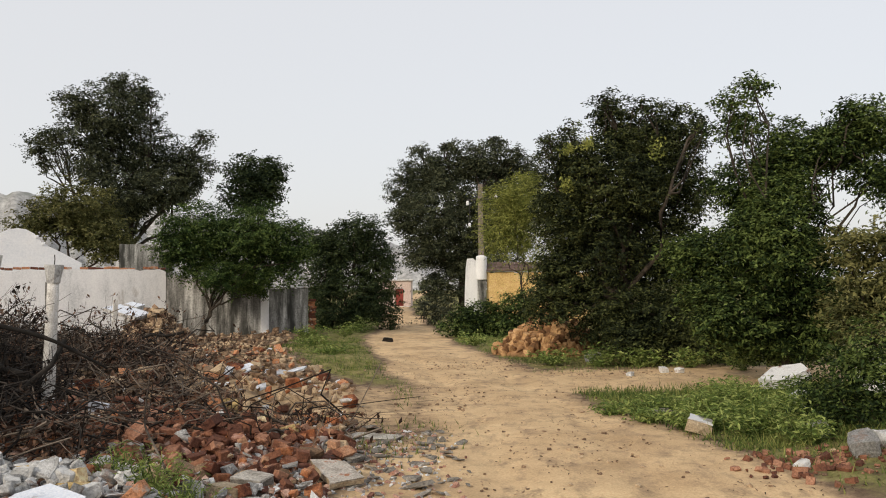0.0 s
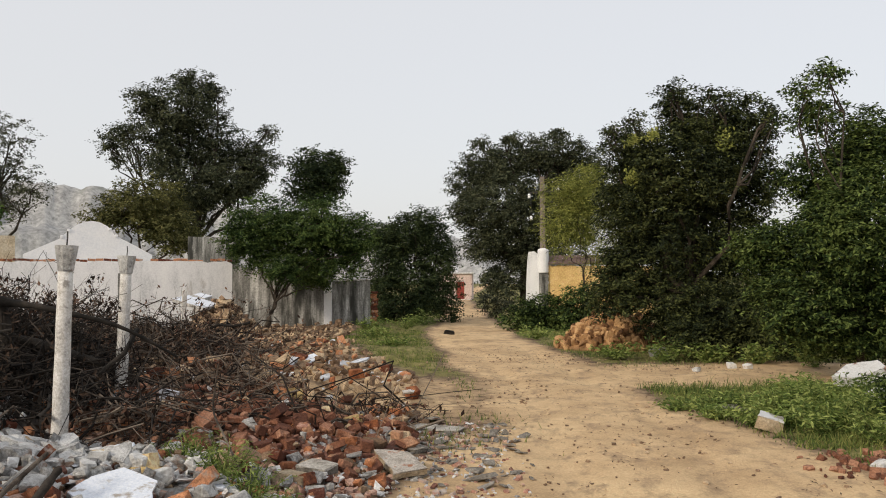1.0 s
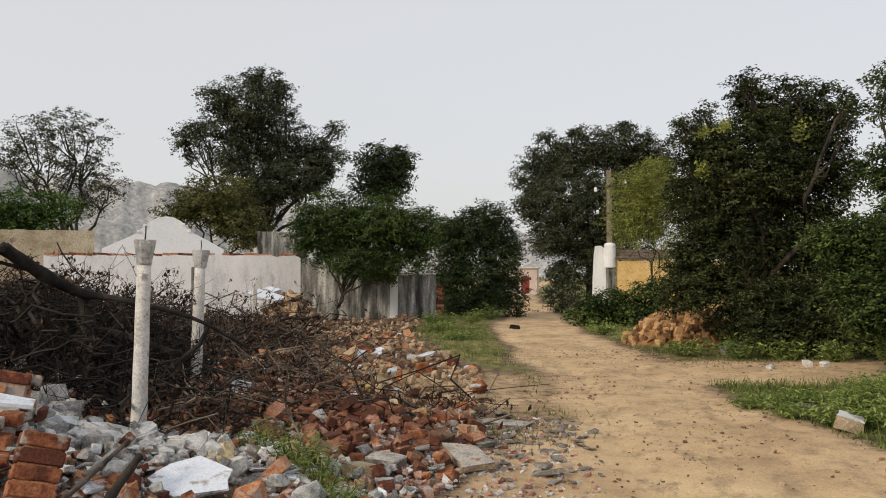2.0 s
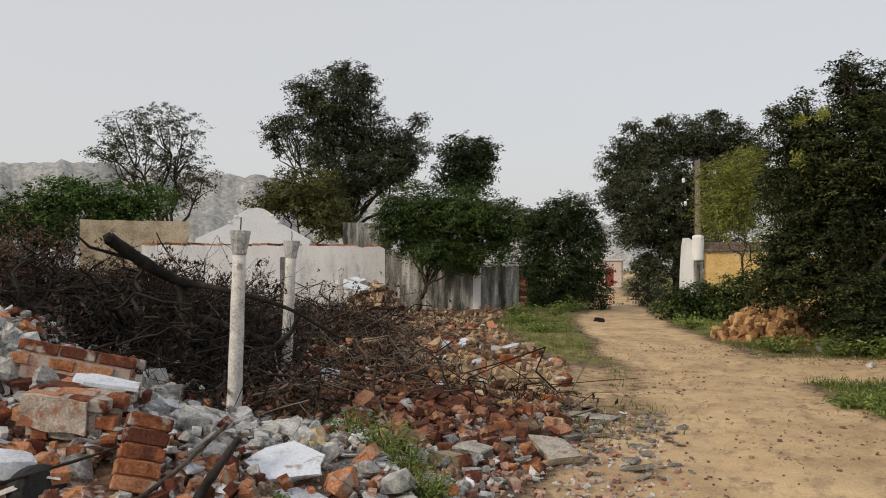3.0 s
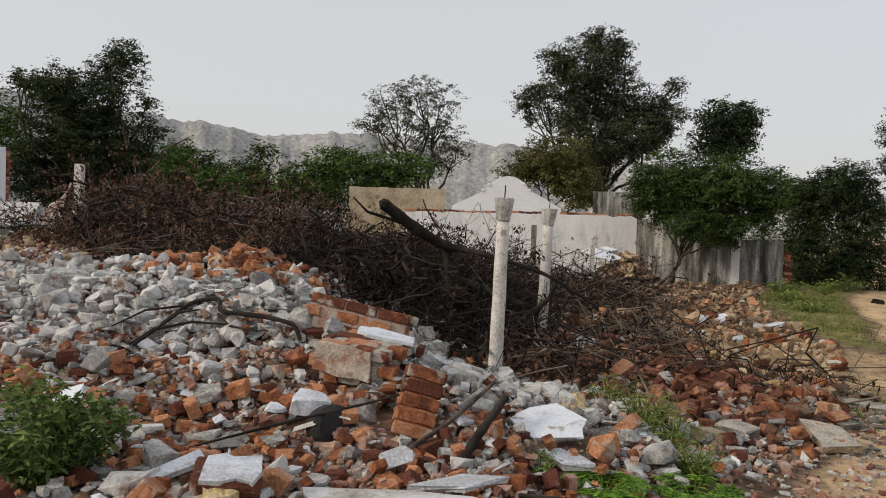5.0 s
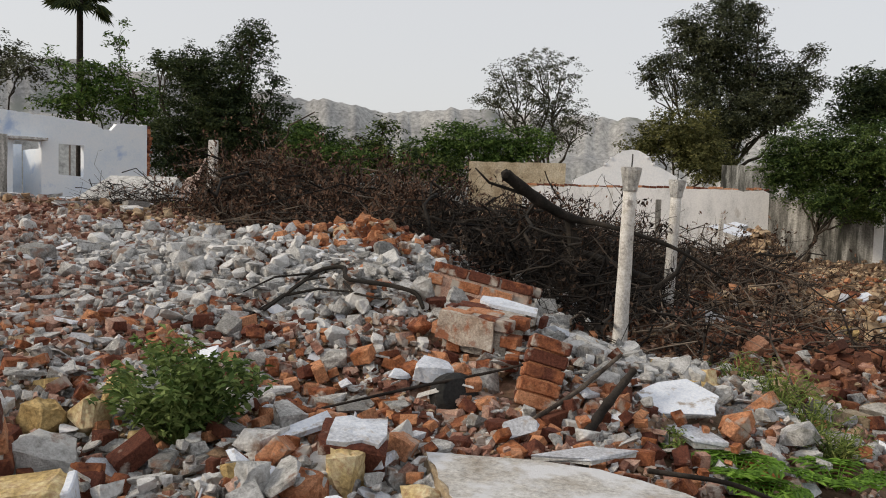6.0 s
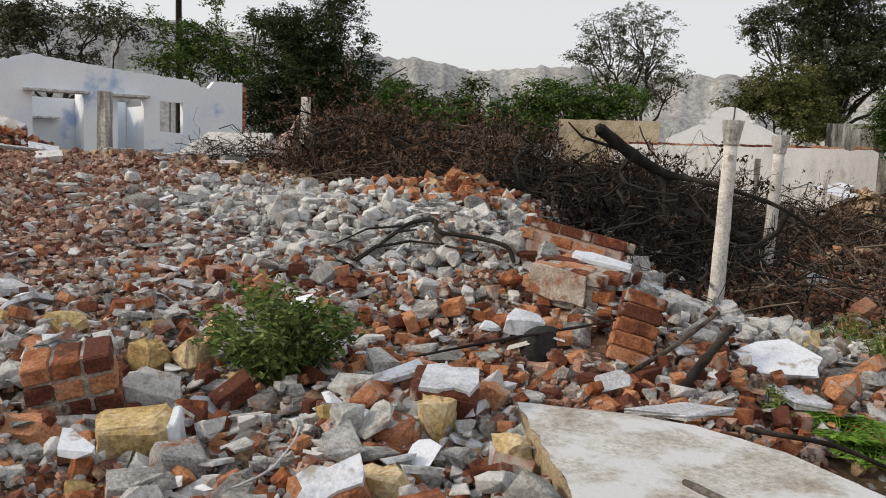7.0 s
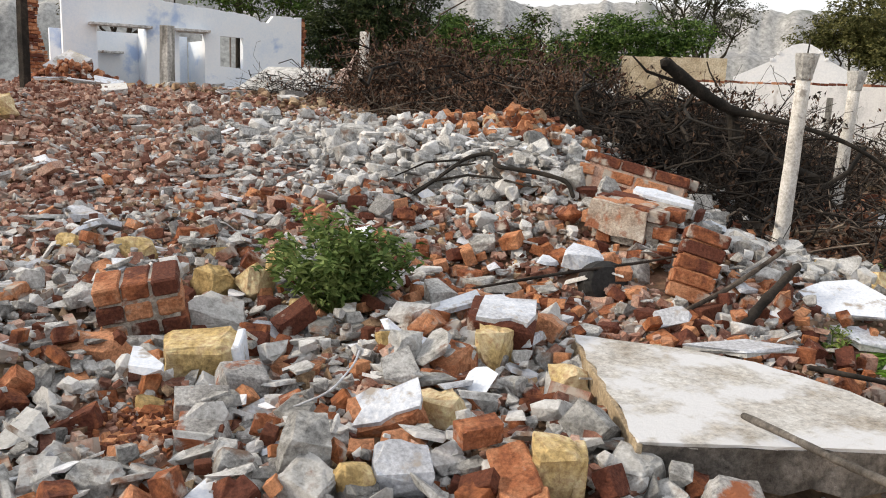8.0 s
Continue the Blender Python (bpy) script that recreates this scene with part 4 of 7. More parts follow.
tree("light_tree", "thin light green tree behind the blue house", (-27.48, 14.73), [
    (-27.60, 13.77, 5.11, 0.96, 0.74), (-27.22, 14.77, 6.74, 0.38, 0.60), (-27.35, 14.65, 5.20, 0.85, 0.85),
    (-26.90, 15.23, 4.66, 0.96, 0.85), (-28.09, 13.63, 4.36, 0.96, 0.64), (-27.20, 16.06, 4.37, 0.64, 0.85),
    (-27.96, 12.99, 5.78, 0.43, 0.43)], "green", 0.17, 0.8, 0.1)
tree("open_tree", "open-crowned tree with crooked limbs behind the blue house", (-31.49, 10.65), [
    (-31.53, 10.16, 5.71, 1.36, 0.79), (-32.07, 9.60, 6.07, 1.13, 0.91), (-31.72, 11.56, 4.50, 0.91, 0.79),
    (-31.51, 12.52, 6.23, 0.91, 0.91), (-30.07, 12.95, 5.75, 0.57, 0.57), (-31.86, 9.68, 4.51, 0.91, 0.68)], "grey", 0.17, 0.8, 0.16)
tree("roadside_bush", "dark green spreading bush below the gate pier", (1.60, 26.98), [
    (1.08, 27.33, 0.36, 0.83, 0.56), (1.93, 26.59, 0.31, 0.83, 0.65), (2.51, 26.99, 0.74, 0.56, 0.56),
    (0.52, 26.75, 0.21, 0.56, 0.46), (2.33, 27.15, -0.36, 0.74, 0.37), (0.89, 27.38, -0.29, 0.65, 0.33)], "mid", 0.13, 1.6, 0.04, category="bush")
tree("dry_bush", "grey-brown dry thorn bush beside the track", (-0.39, 36.03), [
    (-0.50, 36.05, 0.21, 0.62, 0.54), (0.10, 35.73, 0.35, 0.54, 0.54), (-0.86, 35.75, 0.71, 0.37, 0.37)], "grey", 0.12, 0.7, 0.04, category="bush")
tree("undergrowth_bush", "dark undergrowth at the foot of the big tree", (4.41, 16.42), [
    (3.77, 16.53, 0.44, 0.47, 0.41), (4.67, 16.56, 0.37, 0.58, 0.41), (5.28, 16.00, 0.35, 0.52, 0.35),
    (3.59, 16.72, 0.89, 0.35, 0.47)], "dark", 0.085, 1.6, 0.03, category="bush")


def palm():
    """Palmyra palm: straight dark trunk and a ball of stiff fans."""
    t = thing("palmyra_palm", "tall palmyra palm with a dark straight trunk and fan leaves", "palm tree")
    x, y, top = -36.0, 17.8, 10.2
    b = float(land(x, y))
    v, f = tubes([(np.stack([np.full(12, x), np.full(12, y), np.linspace(b - 0.2, top, 12)], 1), np.linspace(0.16, 0.13, 12))], 10)
    child("trunk", fast_mesh("trunk", v, f, M_CHAR, True), t)
    for k in range(34):
        a, e = rng.uniform(0, 6.28), math.asin(rng.uniform(-0.75, 0.95))
        d = np.array([math.cos(a) * math.cos(e), math.sin(a) * math.cos(e), math.sin(e)])
        st = np.array([x, y, top])
        hub = st + d * 0.95
        side = np.cross(d, [0, 0, 1.0])
        side /= np.linalg.norm(side)
        up = np.cross(side, d)
        vs, fs = tubes([(np.stack([st, hub]), np.array([0.03, 0.02]))], 4)
        V, Fc = [vs], [np.concatenate([fs[:, :3], fs[:, [0, 2, 3]]])]
        n0 = len(vs)
        for j in range(15):
            q = radians(-78 + 156 * j / 14)
            dd = d * math.cos(q) + side * math.sin(q)
            tip = hub + dd * rng.uniform(0.75, 1.0) - np.array([0, 0, 0.12])
            w = np.cross(dd, up) * 0.045
            midp = hub + dd * 0.5 + up * 0.05
            V.append(np.array([hub, midp + w, tip, midp - w]))
            Fc.append(np.array([[0, 1, 2], [0, 2, 3]]) + n0)
            n0 += 4
        child("fan_leaf", fast_mesh("fan_leaf", np.concatenate(V), np.concatenate(Fc), LEAF["deep"]), t)


palm()


# ---- rubble ----
def hull_mesh(name, pts, mat):
    bm = bmesh.new()
    for p in pts:
        bm.verts.new(p)
    bmesh.ops.convex_hull(bm, input=bm.verts[:])
    for v in [v for v in bm.verts if not v.link_faces]:
        bm.verts.remove(v)
    bmesh.ops.triangulate(bm, faces=bm.faces[:])
    me = bpy.data.meshes.new(name)
    bm.to_mesh(me)
    bm.free()
    me.materials.append(mat)
    return me


def box_corners(l, w, h, wear, r, cut):
    """Corners of a worn block, each edge end nicked, one end broken off slantwise."""
    out = []
    for sx in (-1, 1):
        for sy in (-1, 1):
            for sz in (-1, 1):
                x = sx * l / 2
                if sx > 0:
                    x -= cut * r.random() * l
                for k in range(3):
                    d = [wear * r.random() for _ in range(3)]
                    d[k] = 0
                    out.append((x - sx * d[0] * l, sy * (w / 2 - d[1] * w), sz * (h / 2 - d[2] * h)))
    return out


def lump(r, sx, sy, sz, n=16, flat=0.0):
    out = []
    for _ in range(n):
        v = Vector((r.gauss(0, 1), r.gauss(0, 1), r.gauss(0, 1))).normalized()
        k = 0.8 + 0.35 * r.random()
        m_ = max(abs(v.x), abs(v.y), abs(v.z)) ** 0.5
        out.append((v.x / m_ * sx * k / 2, v.y / m_ * sy * k / 2, max(-0.5, min(0.5, v.z / m_ * k * 0.62)) * sz))
    return out


def templates(kind, mat, n, seed):
    r = random.Random(seed)
    out = []
    for i in range(n):
        if kind == "brick":
            l = 0.23 * r.choice((0.4, 0.5, 0.6, 0.75, 1.0))
            pts = box_corners(l, 0.11 * r.choice((0.7, 1, 1)), 0.075, 0.12, r, 0.35)
        elif kind == "concrete":
            pts = [(a + r.uniform(-0.016, 0.016), b + r.uniform(-0.014, 0.014), c + r.uniform(-0.010, 0.010)) for a, b, c in box_corners(r.uniform(0.10, 0.18), r.uniform(0.085, 0.135), r.uniform(0.055, 0.10), 0.30, r, 0.3)]
            pts = r.sample(pts, r.choice((14, 16, 18)))
        elif kind == "chip":
            l, w = 0.23 * r.choice((0.4, 0.5, 0.6, 0.75, 1.0)), 0.11 * r.choice((0.7, 1, 1))
            pts = [(sx * l / 2 * r.uniform(0.7, 1.05), sy * w / 2 * r.uniform(0.75, 1.05), sz * 0.0375 * r.uniform(0.75, 1.05)) for sx in (-1, 1) for sy in (-1, 1) for sz in (-1, 1)]
        elif kind == "crumb":
            pts = lump(r, 0.15, 0.12, 0.09, 8)
        elif kind == "flake":
            a = sorted(r.random() * 6.28 for _ in range(r.choice((5, 6, 7))))
            pts = [(0.09 * math.cos(q) * r.uniform(0.6, 1.2), 0.07 * math.sin(q) * r.uniform(0.6, 1.2), z) for q in a for z in (-0.009, 0.009)]
        else:
            pts = lump(r, 0.2, 0.16, 0.14, 26)
        out.append(hull_mesh({"brick": "broken_brick", "chip": "brick_chip", "crumb": "stone_crumb", "concrete": "concrete_lump", "flake": "plaster_flake", "stone": "yellow_stone"}[kind], pts, mat))
    return out


def roughened(me, amount, name):
    """A finer copy of a piece with pitted, uneven faces."""
    bm = bmesh.new()
    bm.from_mesh(me)
    bmesh.ops.subdivide_edges(bm, edges=bm.edges[:], cuts=2, use_grid_fill=True)
    off = Vector((random.random() * 9, random.random() * 9, random.random() * 9))
    size = max(v.co.length for v in bm.verts)
    for v in bm.verts:
        q = v.co / size * 4.0 + off
        d = noise.noise(q) * 0.5 + noise.noise(q * 3.1) * 0.5
        v.co += v.co.normalized() * d * amount * size
    out = bpy.data.meshes.new(name)
    bm.to_mesh(out)
    bm.free()
    out.materials.append(me.materials[0])
    return out


def arrays(me):
    v = np.zeros(len(me.vertices) * 3, np.float32)
    me.vertices.foreach_get("co", v)
    f = np.zeros(len(me.loops), np.int32)
    me.loops.foreach_get("vertex_index", f)
    return v.reshape(-1, 3), f.reshape(-1, 3)


def spin(n, tilt):
    """Random turns: any heading, leaning by about tilt radians; now and then tumbled over."""
    a, b, c = rng.uniform(0, 6.283, n), rng.normal(0, tilt, n), rng.normal(0, tilt, n)
    over = rng.random(n) < (0.18 if tilt > 0.3 else 0.03)
    b = np.where(over, b + 1.4, b)
    ca, sa, cb, sb, cc, sc = np.cos(a), np.sin(a), np.cos(b), np.sin(b), np.cos(c), np.sin(c)
    z, o = np.zeros(n), np.ones(n)
    A = np.stack([ca, -sa, z, sa, ca, z, z, z, o], -1).reshape(-1, 3, 3)
    B = np.stack([o, z, z, z, cb, -sb, z, sb, cb], -1).reshape(-1, 3, 3)
    Cm = np.stack([cc, z, sc, z, o, z, -sc, z, cc], -1).reshape(-1, 3, 3)
    return A @ B @ Cm


def heap_up(x, y, size):
    """How high a piece of that size rides on the ones below it."""
    return land(x, y) + size * rng.uniform(0.10, 0.45, len(x)) + 0.10 * rng.random(len(x)) ** 2


def strew(name, label, temps, x, y, scale, mat, tilt=0.35, flat=1.0, lift=None):
    """One joined mesh of many small pieces lying on the land."""
    n = len(x)
    R = spin(n, tilt)
    which = rng.integers(0, len(temps), n)
    z = heap_up(x, y, 0.09 * scale) if lift is None else lift
    V, Fc, base = [], [], 0
    for i, me in enumerate(temps):
        v, f = arrays(me)
        k = np.where(which == i)[0]
        if not len(k):
            continue
        p = np.einsum("nij,vj->nvi", R[k] * scale[k][:, None, None], v)
        p[:, :, 2] *= flat
        p += np.stack([x[k], y[k], z[k]], -1)[:, None]
        V.append(p.reshape(-1, 3))
        Fc.append((f[None] + (np.arange(len(k)) * len(v))[:, None, None]).reshape(-1, 3) + base)
        base += len(k) * len(v)
    ob = new(name, fast_mesh(name, np.concatenate(V), np.concatenate(Fc), mat))
    return tagged(ob, label, "rubble", kind="stuff")


T_BRICK = templates("brick", M_BRICK_ONE, 26, 1)
T_CONC = templates("concrete", M_CONC_ONE, 30, 2)
T_CHIP = templates("chip", M_BRICK, 24, 41)
T_CRUMB = templates("crumb", M_CONC, 20, 42)
T_FLAKE = templates("flake", M_PLASTER_ONE, 16, 3)
T_STONE = [roughened(m_, 0.16, "yellow_stone") for m_ in templates("stone", M_STONE, 10, 4)]
R_BRICK = [roughened(m_, 0.10, "broken_brick") for m_ in T_BRICK]
R_CONC = [roughened(m_, 0.15, "concrete_lump") for m_ in T_CONC]
T_SHARD = templates("flake", M_CONC, 14, 9)
S_SHARD = templates("flake", M_CONC_ONE, 14, 9)
M_DKBRICK_ONE = material("brick_dark_piece", [(0.10, 0.04, 0.024), (0.27, 0.115, 0.06), (0.43, 0.24, 0.145)], 5, 0.95, 0.6, 60, obj_random=0.7, spots=(0.36, 0.29, 0.22), spot_size=5, spot_at=0.60)
D_BRICK = templates("brick", M_DKBRICK_ONE, 18, 31)


def field(n, x0, x1, y0, y1, dens):
    """n random places in a stretch of the plan, thinned by dens(x, y) between 0 and 1."""
    x, y = rng.uniform(x0, x1, n), rng.uniform(y0, y1, n)
    k = rng.random(n) < dens(x, y)
    return x[k], y[k]


KEPT_CLEAR = [(-3.98, 4.86, 0.30), (-3.72, 4.98, 0.24), (-3.50, 4.30, 0.30), (-2.86, 3.82, 0.20), (-3.82, 1.28, 0.20), (-2.80, 2.46, 0.17), (-3.29, 1.28, 0.18), (-1.82, 1.74, 0.11), (-2.15, 4.50, 0.30), (-3.30, 3.62, 0.15), (-3.62, 2.13, 0.14), (-4.2, 1.75, 0.13), (-4.02, 1.9, 0.1), (-2.40, 1.54, 0.14), (-2.34, 1.72, 0.1), (-1.94, 2.06, 0.1), (-1.44, 2.28, 0.13), (-2.31, 1.16, 0.09), (-2.10, 1.38, 0.1), (-2.16, 1.92, 0.08), (-2.98, 0.92, 0.20)]
SLAB_PLAN = [(-2.62, 2.74), (-1.71, 2.0), (-1.21, 2.6), (-1.12, 2.9), (-1.53, 3.06), (-1.93, 3.08), (-2.22, 2.98)]


def open_ground(x, y):
    """0 where a large piece lies, 1 elsewhere."""
    ok = np.ones_like(x)
    for cx, cy, r in KEPT_CLEAR:
        ok = np.where(np.hypot(x - cx, y - cy) < r, 0.0, ok)
    inside = np.ones_like(x, bool)
    for (ax, ay), (bx, by) in zip(SLAB_PLAN, SLAB_PLAN[1:] + SLAB_PLAN[:1]):
        inside &= (bx - ax) * (y - ay) - (by - ay) * (x - ax) > -0.03
    return np.where(inside, 0.0, ok)


def rub(x, y):
    e = edge_of_rubble(y)
    return S01((e - x) / 0.5) * (1 - S01((y - 26) / 2)) * S01((x + 24) / 6) * S01((y + 2.6 + 1.5 * vnoise(x, y, 12)) / 1.6) * open_ground(x, y)


def burnt(x, y):
    return 1 - 0.9 * np.clip(bell(x, y, -4.3, 6.75, 0.65) + bell(x, y, -4.6, 7.3, 0.8) + bell(x, y, -5.8, 7.7, 0.9) + bell(x, y, -4.3, 8.6, 0.7), 0, 1)


def w_conc(x, y):
    g = 1.1 * bell(x, y, -5.2, 5.0, 1.1) + 0.9 * bell(x, y, -6.9, 4.6, 0.8) + 0.9 * bell(x, y, -3.3, 5.6, 0.55) + 0.9 * bell(x, y, -2.7, 5.0, 0.7) + 0.7 * bell(x, y, -8.3, 5.2, 1.0)
    g = g + 0.62 * (1 - S01((y - 2.4) / 0.8)) * S01((x + 5.2) / 0.8)
    return np.clip(g * (1 - 0.85 * bell(x, y, -6.3, 5.85, 0.5)), 0, 1) * burnt(x, y)


def w_orange(x, y):
    return np.clip(1.2 * bell(x, y, -3.5, 3.45, 0.75) + 0.8 * bell(x, y, -2.7, 3.9, 0.55) + 0.9 * bell(x, y, -1.75, 4.1, 0.4) + 0.7 * bell(x, y, -4.6, 2.7, 0.5), 0, 1)


def w_red(x, y):
    return np.clip(1.1 * bell(x, y, -6.3, 5.85, 0.55) + 1.3 * bell(x, y, -2.15, 7.5, 0.8) + 0.6 * bell(x, y, -2.9, 8.3, 0.7) + 0.85 * S01((-x - 5.4) / 1.2) * (1 - S01((y - 4.6) / 1.5)), 0, 1)


def near_half(x, y):
    return (x > -5.6) & (y < 5.8) & (y > 0.2)


def single(name, label, category, group, temps, x, y, scale, tilt=0.35):
    R = spin(len(x), tilt)
    z = heap_up(x, y, 0.09 * scale)
    for i in range(len(x)):
        ob = new(name, temps[i % len(temps)])
        m4 = Matrix([[*R[i][0], x[i]], [*R[i][1], y[i]], [*R[i][2], z[i]], [0, 0, 0, 1]])
        ob.matrix_world = m4 @ Matrix.Diagonal((scale[i], scale[i], scale[i], 1))
        tagged(ob, label, category, group)


def lay_rubble():
    # concrete
    x, y = field(32000, -11, -0.4, -2.8, 9.5, lambda x, y: rub(x, y) * (0.05 * (1 - 0.8 * w_red(x, y)) + 0.95 * w_conc(x, y)) * (1 - 0.55 * w_orange(x, y)))
    s = np.exp(rng.normal(-0.62, 0.45, len(x))).clip(0.22, 1.35) * np.where(y > 3.8, 1.0, 0.9) * np.where(y < 2.1, 0.74, 1.0)
    nr = np.where(near_half(x, y) & (s > 0.68))[0][:290]
    rest = np.setdiff1d(np.arange(len(x)), nr)
    single("concrete_lump", "broken lump of pale grey concrete lying in rubble", "concrete rubble", "concrete lumps", R_CONC, x[nr], y[nr], s[nr] * 1.1)
    strew("concrete_debris", "pale grey broken concrete and mortar covering the mound", T_CONC, x[rest], y[rest], s[rest], M_CONC)
    # bricks, orange and red
    x, y = field(26000, -11, -0.4, -2.8, 9.5, lambda x, y: rub(x, y) * (0.07 * S01((x + 7) / 2) + 0.07 * (1 - S01((y - 2.5) / 1)) * S01((x + 5) / 1) + 0.36 * w_orange(x, y)) * (1 - 0.85 * w_conc(x, y) * (y > 3.8)))
    s = np.exp(rng.normal(-0.48, 0.4, len(x))).clip(0.28, 1.15)
    nr = np.where(near_half(x, y) & (s > 0.66))[0][:279]
    rest = np.setdiff1d(np.arange(len(x)), nr)
    single("broken_brick", "broken orange-red brick lying in rubble", "brick", "broken bricks", R_BRICK, x[nr], y[nr], s[nr])
    strew("brick_debris", "broken orange bricks and brickbats in loose heaps", T_BRICK, x[rest], y[rest], s[rest], M_ORANGE)
    x, y = field(42000, -14, -0.4, -3, 9.5, lambda x, y: rub(x, y) * (0.09 + 0.30 * w_red(x, y)) * burnt(x, y) * (1 - 0.85 * w_conc(x, y) * (y > 3.8)))
    s = np.exp(rng.normal(-1.1, 0.45, len(x))).clip(0.14, 0.9)
    strew("red_brick_debris", "dark red brick fragments spread over the plot", T_CHIP, x, y, s, M_BRICK)
    x, y = field(4200, -5.0, -0.8, 5.8, 10, lambda x, y: rub(x, y) * np.clip(1.2 * bell(x, y, -2.2, 7.4, 0.75) + 0.4 * bell(x, y, -3.1, 8.5, 0.6), 0, 1))
    s = np.exp(rng.normal(-0.58, 0.45, len(x))).clip(0.2, 1.1)
    big = np.where(s > 0.5)[0][:290]
    single("brickbat", "dark red broken brick in a low heap", "brick", "dark bricks", D_BRICK, x[big], y[big], s[big], 0.5)
    x, y, s = np.delete(x, big), np.delete(y, big), np.delete(s, big)
    strew("dark_brick_heap", "low heap of dark red bricks beside the track", T_BRICK, x, y, s, M_DKBRICK, lift=heap_up(x, y, 0.1 * s) + 0.16 * bell(x, y, -2.2, 7.4, 0.6) * rng.random(len(x)))
    # red bricks capping the mound
    x, y = field(1500, -7.4, -5.2, 4.9, 6.8, lambda x, y: np.clip(1.1 * bell(x, y, -6.3, 5.85, 0.42), 0, 1))
    s = np.exp(rng.normal(-0.5, 0.35, len(x))).clip(0.25, 1.0)
    strew("mound_cap_debris", "orange-red broken bricks capping the rubble mound", T_BRICK, x, y, s, M_ORANGE, lift=heap_up(x, y, 0.09 * s) + 0.02)
    # far mixed field
    x, y = field(21000, -18, -0.7, 5.5, 27.5, lambda x, y: rub(x, y) * np.clip(0.5 - 0.4 * S01((-x - 6) / 4) * S01((y - 8) / 2), 0, 1) * burnt(x, y))
    s = np.exp(rng.normal(-0.35, 0.4, len(x))).clip(0.3, 1.6)
    strew("tan_debris", "tan and brown stone and brick fragments", T_CRUMB + T_CONC[:6], x, y, s, M_TAN)
    x, y = field(1700, -8, -0.8, 8.5, 20, lambda x, y: rub(x, y) * np.clip(0.13 + 0.5 * bell(x, y, -3.2, 13.4, 1.3) + 0.4 * bell(x, y, -4.3, 18, 1.2), 0, 1))
    s = np.exp(rng.normal(-0.45, 0.5, len(x))).clip(0.25, 1.7)
    strew("far_brick_debris", "orange brick fragments near the grass verge", T_BRICK, x, y, s, M_ORANGE)
    x, y = field(17000, -20, -5.6, -2, 9, lambda x, y: rub(x, y) * 0.55 * (1 - 0.8 * w_conc(x, y)))
    s = np.exp(rng.normal(-1.3, 0.5, len(x))).clip(0.12, 1.0)
    strew("plot_debris", "red and grey fragments across the cleared plot", T_CHIP, x, y, s, M_BRICK)
    # smaller pieces of all kinds over the near field
    for nm, lb, tm, mt, n in (("small_concrete_debris", "small grey concrete bits between larger lumps", T_CRUMB, M_CONC, 26000), ("small_brick_debris", "small red brick bits between larger lumps", T_CHIP, M_BRICK, 26000), ("small_tan_debris", "small tan mortar and earth crumbs", T_CRUMB, M_TAN, 14000)):
        x, y = field(n, -11, -0.6, -2.5, 8.5, lambda x, y: rub(x, y) * (0.35 + 0.55 * (1 - S01((np.hypot(x, y) - 6) / 3))) * ((1 - 0.8 * w_red(x, y)) if mt is M_CONC else (1 - 0.75 * w_conc(x, y)) * (1 - 0.7 * w_red(x, y) if mt is M_TAN else 1)) * burnt(x, y))
        s = np.exp(rng.normal(-0.95, 0.33, len(x))).clip(0.16, 0.75)
        strew(nm, lb, tm, x, y, s, mt, lift=land(x, y) + 0.03 * rng.random(len(x)) + 0.015)
    x, y = field(16000, -9, -0.6, -2.5, 8.5, lambda x, y: rub(x, y) * (0.12 + 0.6 * w_conc(x, y) * (1 - 0.7 * (y > 3.8))))
    s = np.exp(rng.normal(-0.35, 0.45, len(x))).clip(0.3, 1.6)
    big = np.where(near_half(x, y) & (s > 0.85))[0][:220]
    single("mortar_shard", "thin grey shard of broken mortar", "concrete rubble", "mortar shards", S_SHARD, x[big], y[big], s[big] * 0.85, 0.22)
    x, y, s = np.delete(x, big), np.delete(y, big), np.delete(s, big)
    strew("grey_shards", "thin grey shards of mortar and slate", T_SHARD, x, y, s * 0.85, M_CONC, tilt=0.25)
    # earthy hollow filled with small red bits
    x, y = field(900, -3.3, -2.65, 0.6, 1.25, lambda x, y: bell(x, y, -2.98, 0.92, 0.13))
    s = np.exp(rng.normal(-1.5, 0.4, len(x))).clip(0.1, 0.5)
    strew("hollow_debris", "small orange-red bits in an earthy hollow", T_CHIP, x, y, s, M_ORANGE, lift=land(x, y) + 0.01)
    # plaster flakes
    x, y = field(9500, -14, -0.5, -2, 19, lambda x, y: rub(x, y) * (1 - 0.7 * w_red(x, y)) * (0.12 + 0.14 * (y < 4.2) + 0.3 * w_conc(x, y) + 0.12 * bell(x, y, -3.2, 13.3, 1.2)))
    s = np.exp(rng.normal(-0.35, 0.5, len(x))).clip(0.25, 2.4)
    nr = np.where(near_half(x, y) & (s > 0.9))[0][:110]
    rest = np.setdiff1d(np.arange(len(x)), nr)
    single("plaster_flake", "flat white-painted flake of wall plaster", "plaster piece", "plaster flakes", T_FLAKE, x[nr], y[nr], s[nr] * 0.9, 0.25)
    strew("plaster_debris", "small white plaster flakes among the rubble", T_FLAKE, x[rest], y[rest], s[rest] * 0.8, M_PLASTER, tilt=0.28)
    # fine grit between the pieces and along the track's edge
    x, y = field(24000, -9, 0.2, -1, 9, lambda x, y: S01((edge_of_rubble(y) + 0.5 + 0.7 * S01((y - 4) / 2) - x) / 1.0) * (0.3 + 0.5 * (1 - S01((np.hypot(x, y) - 6) / 4))))
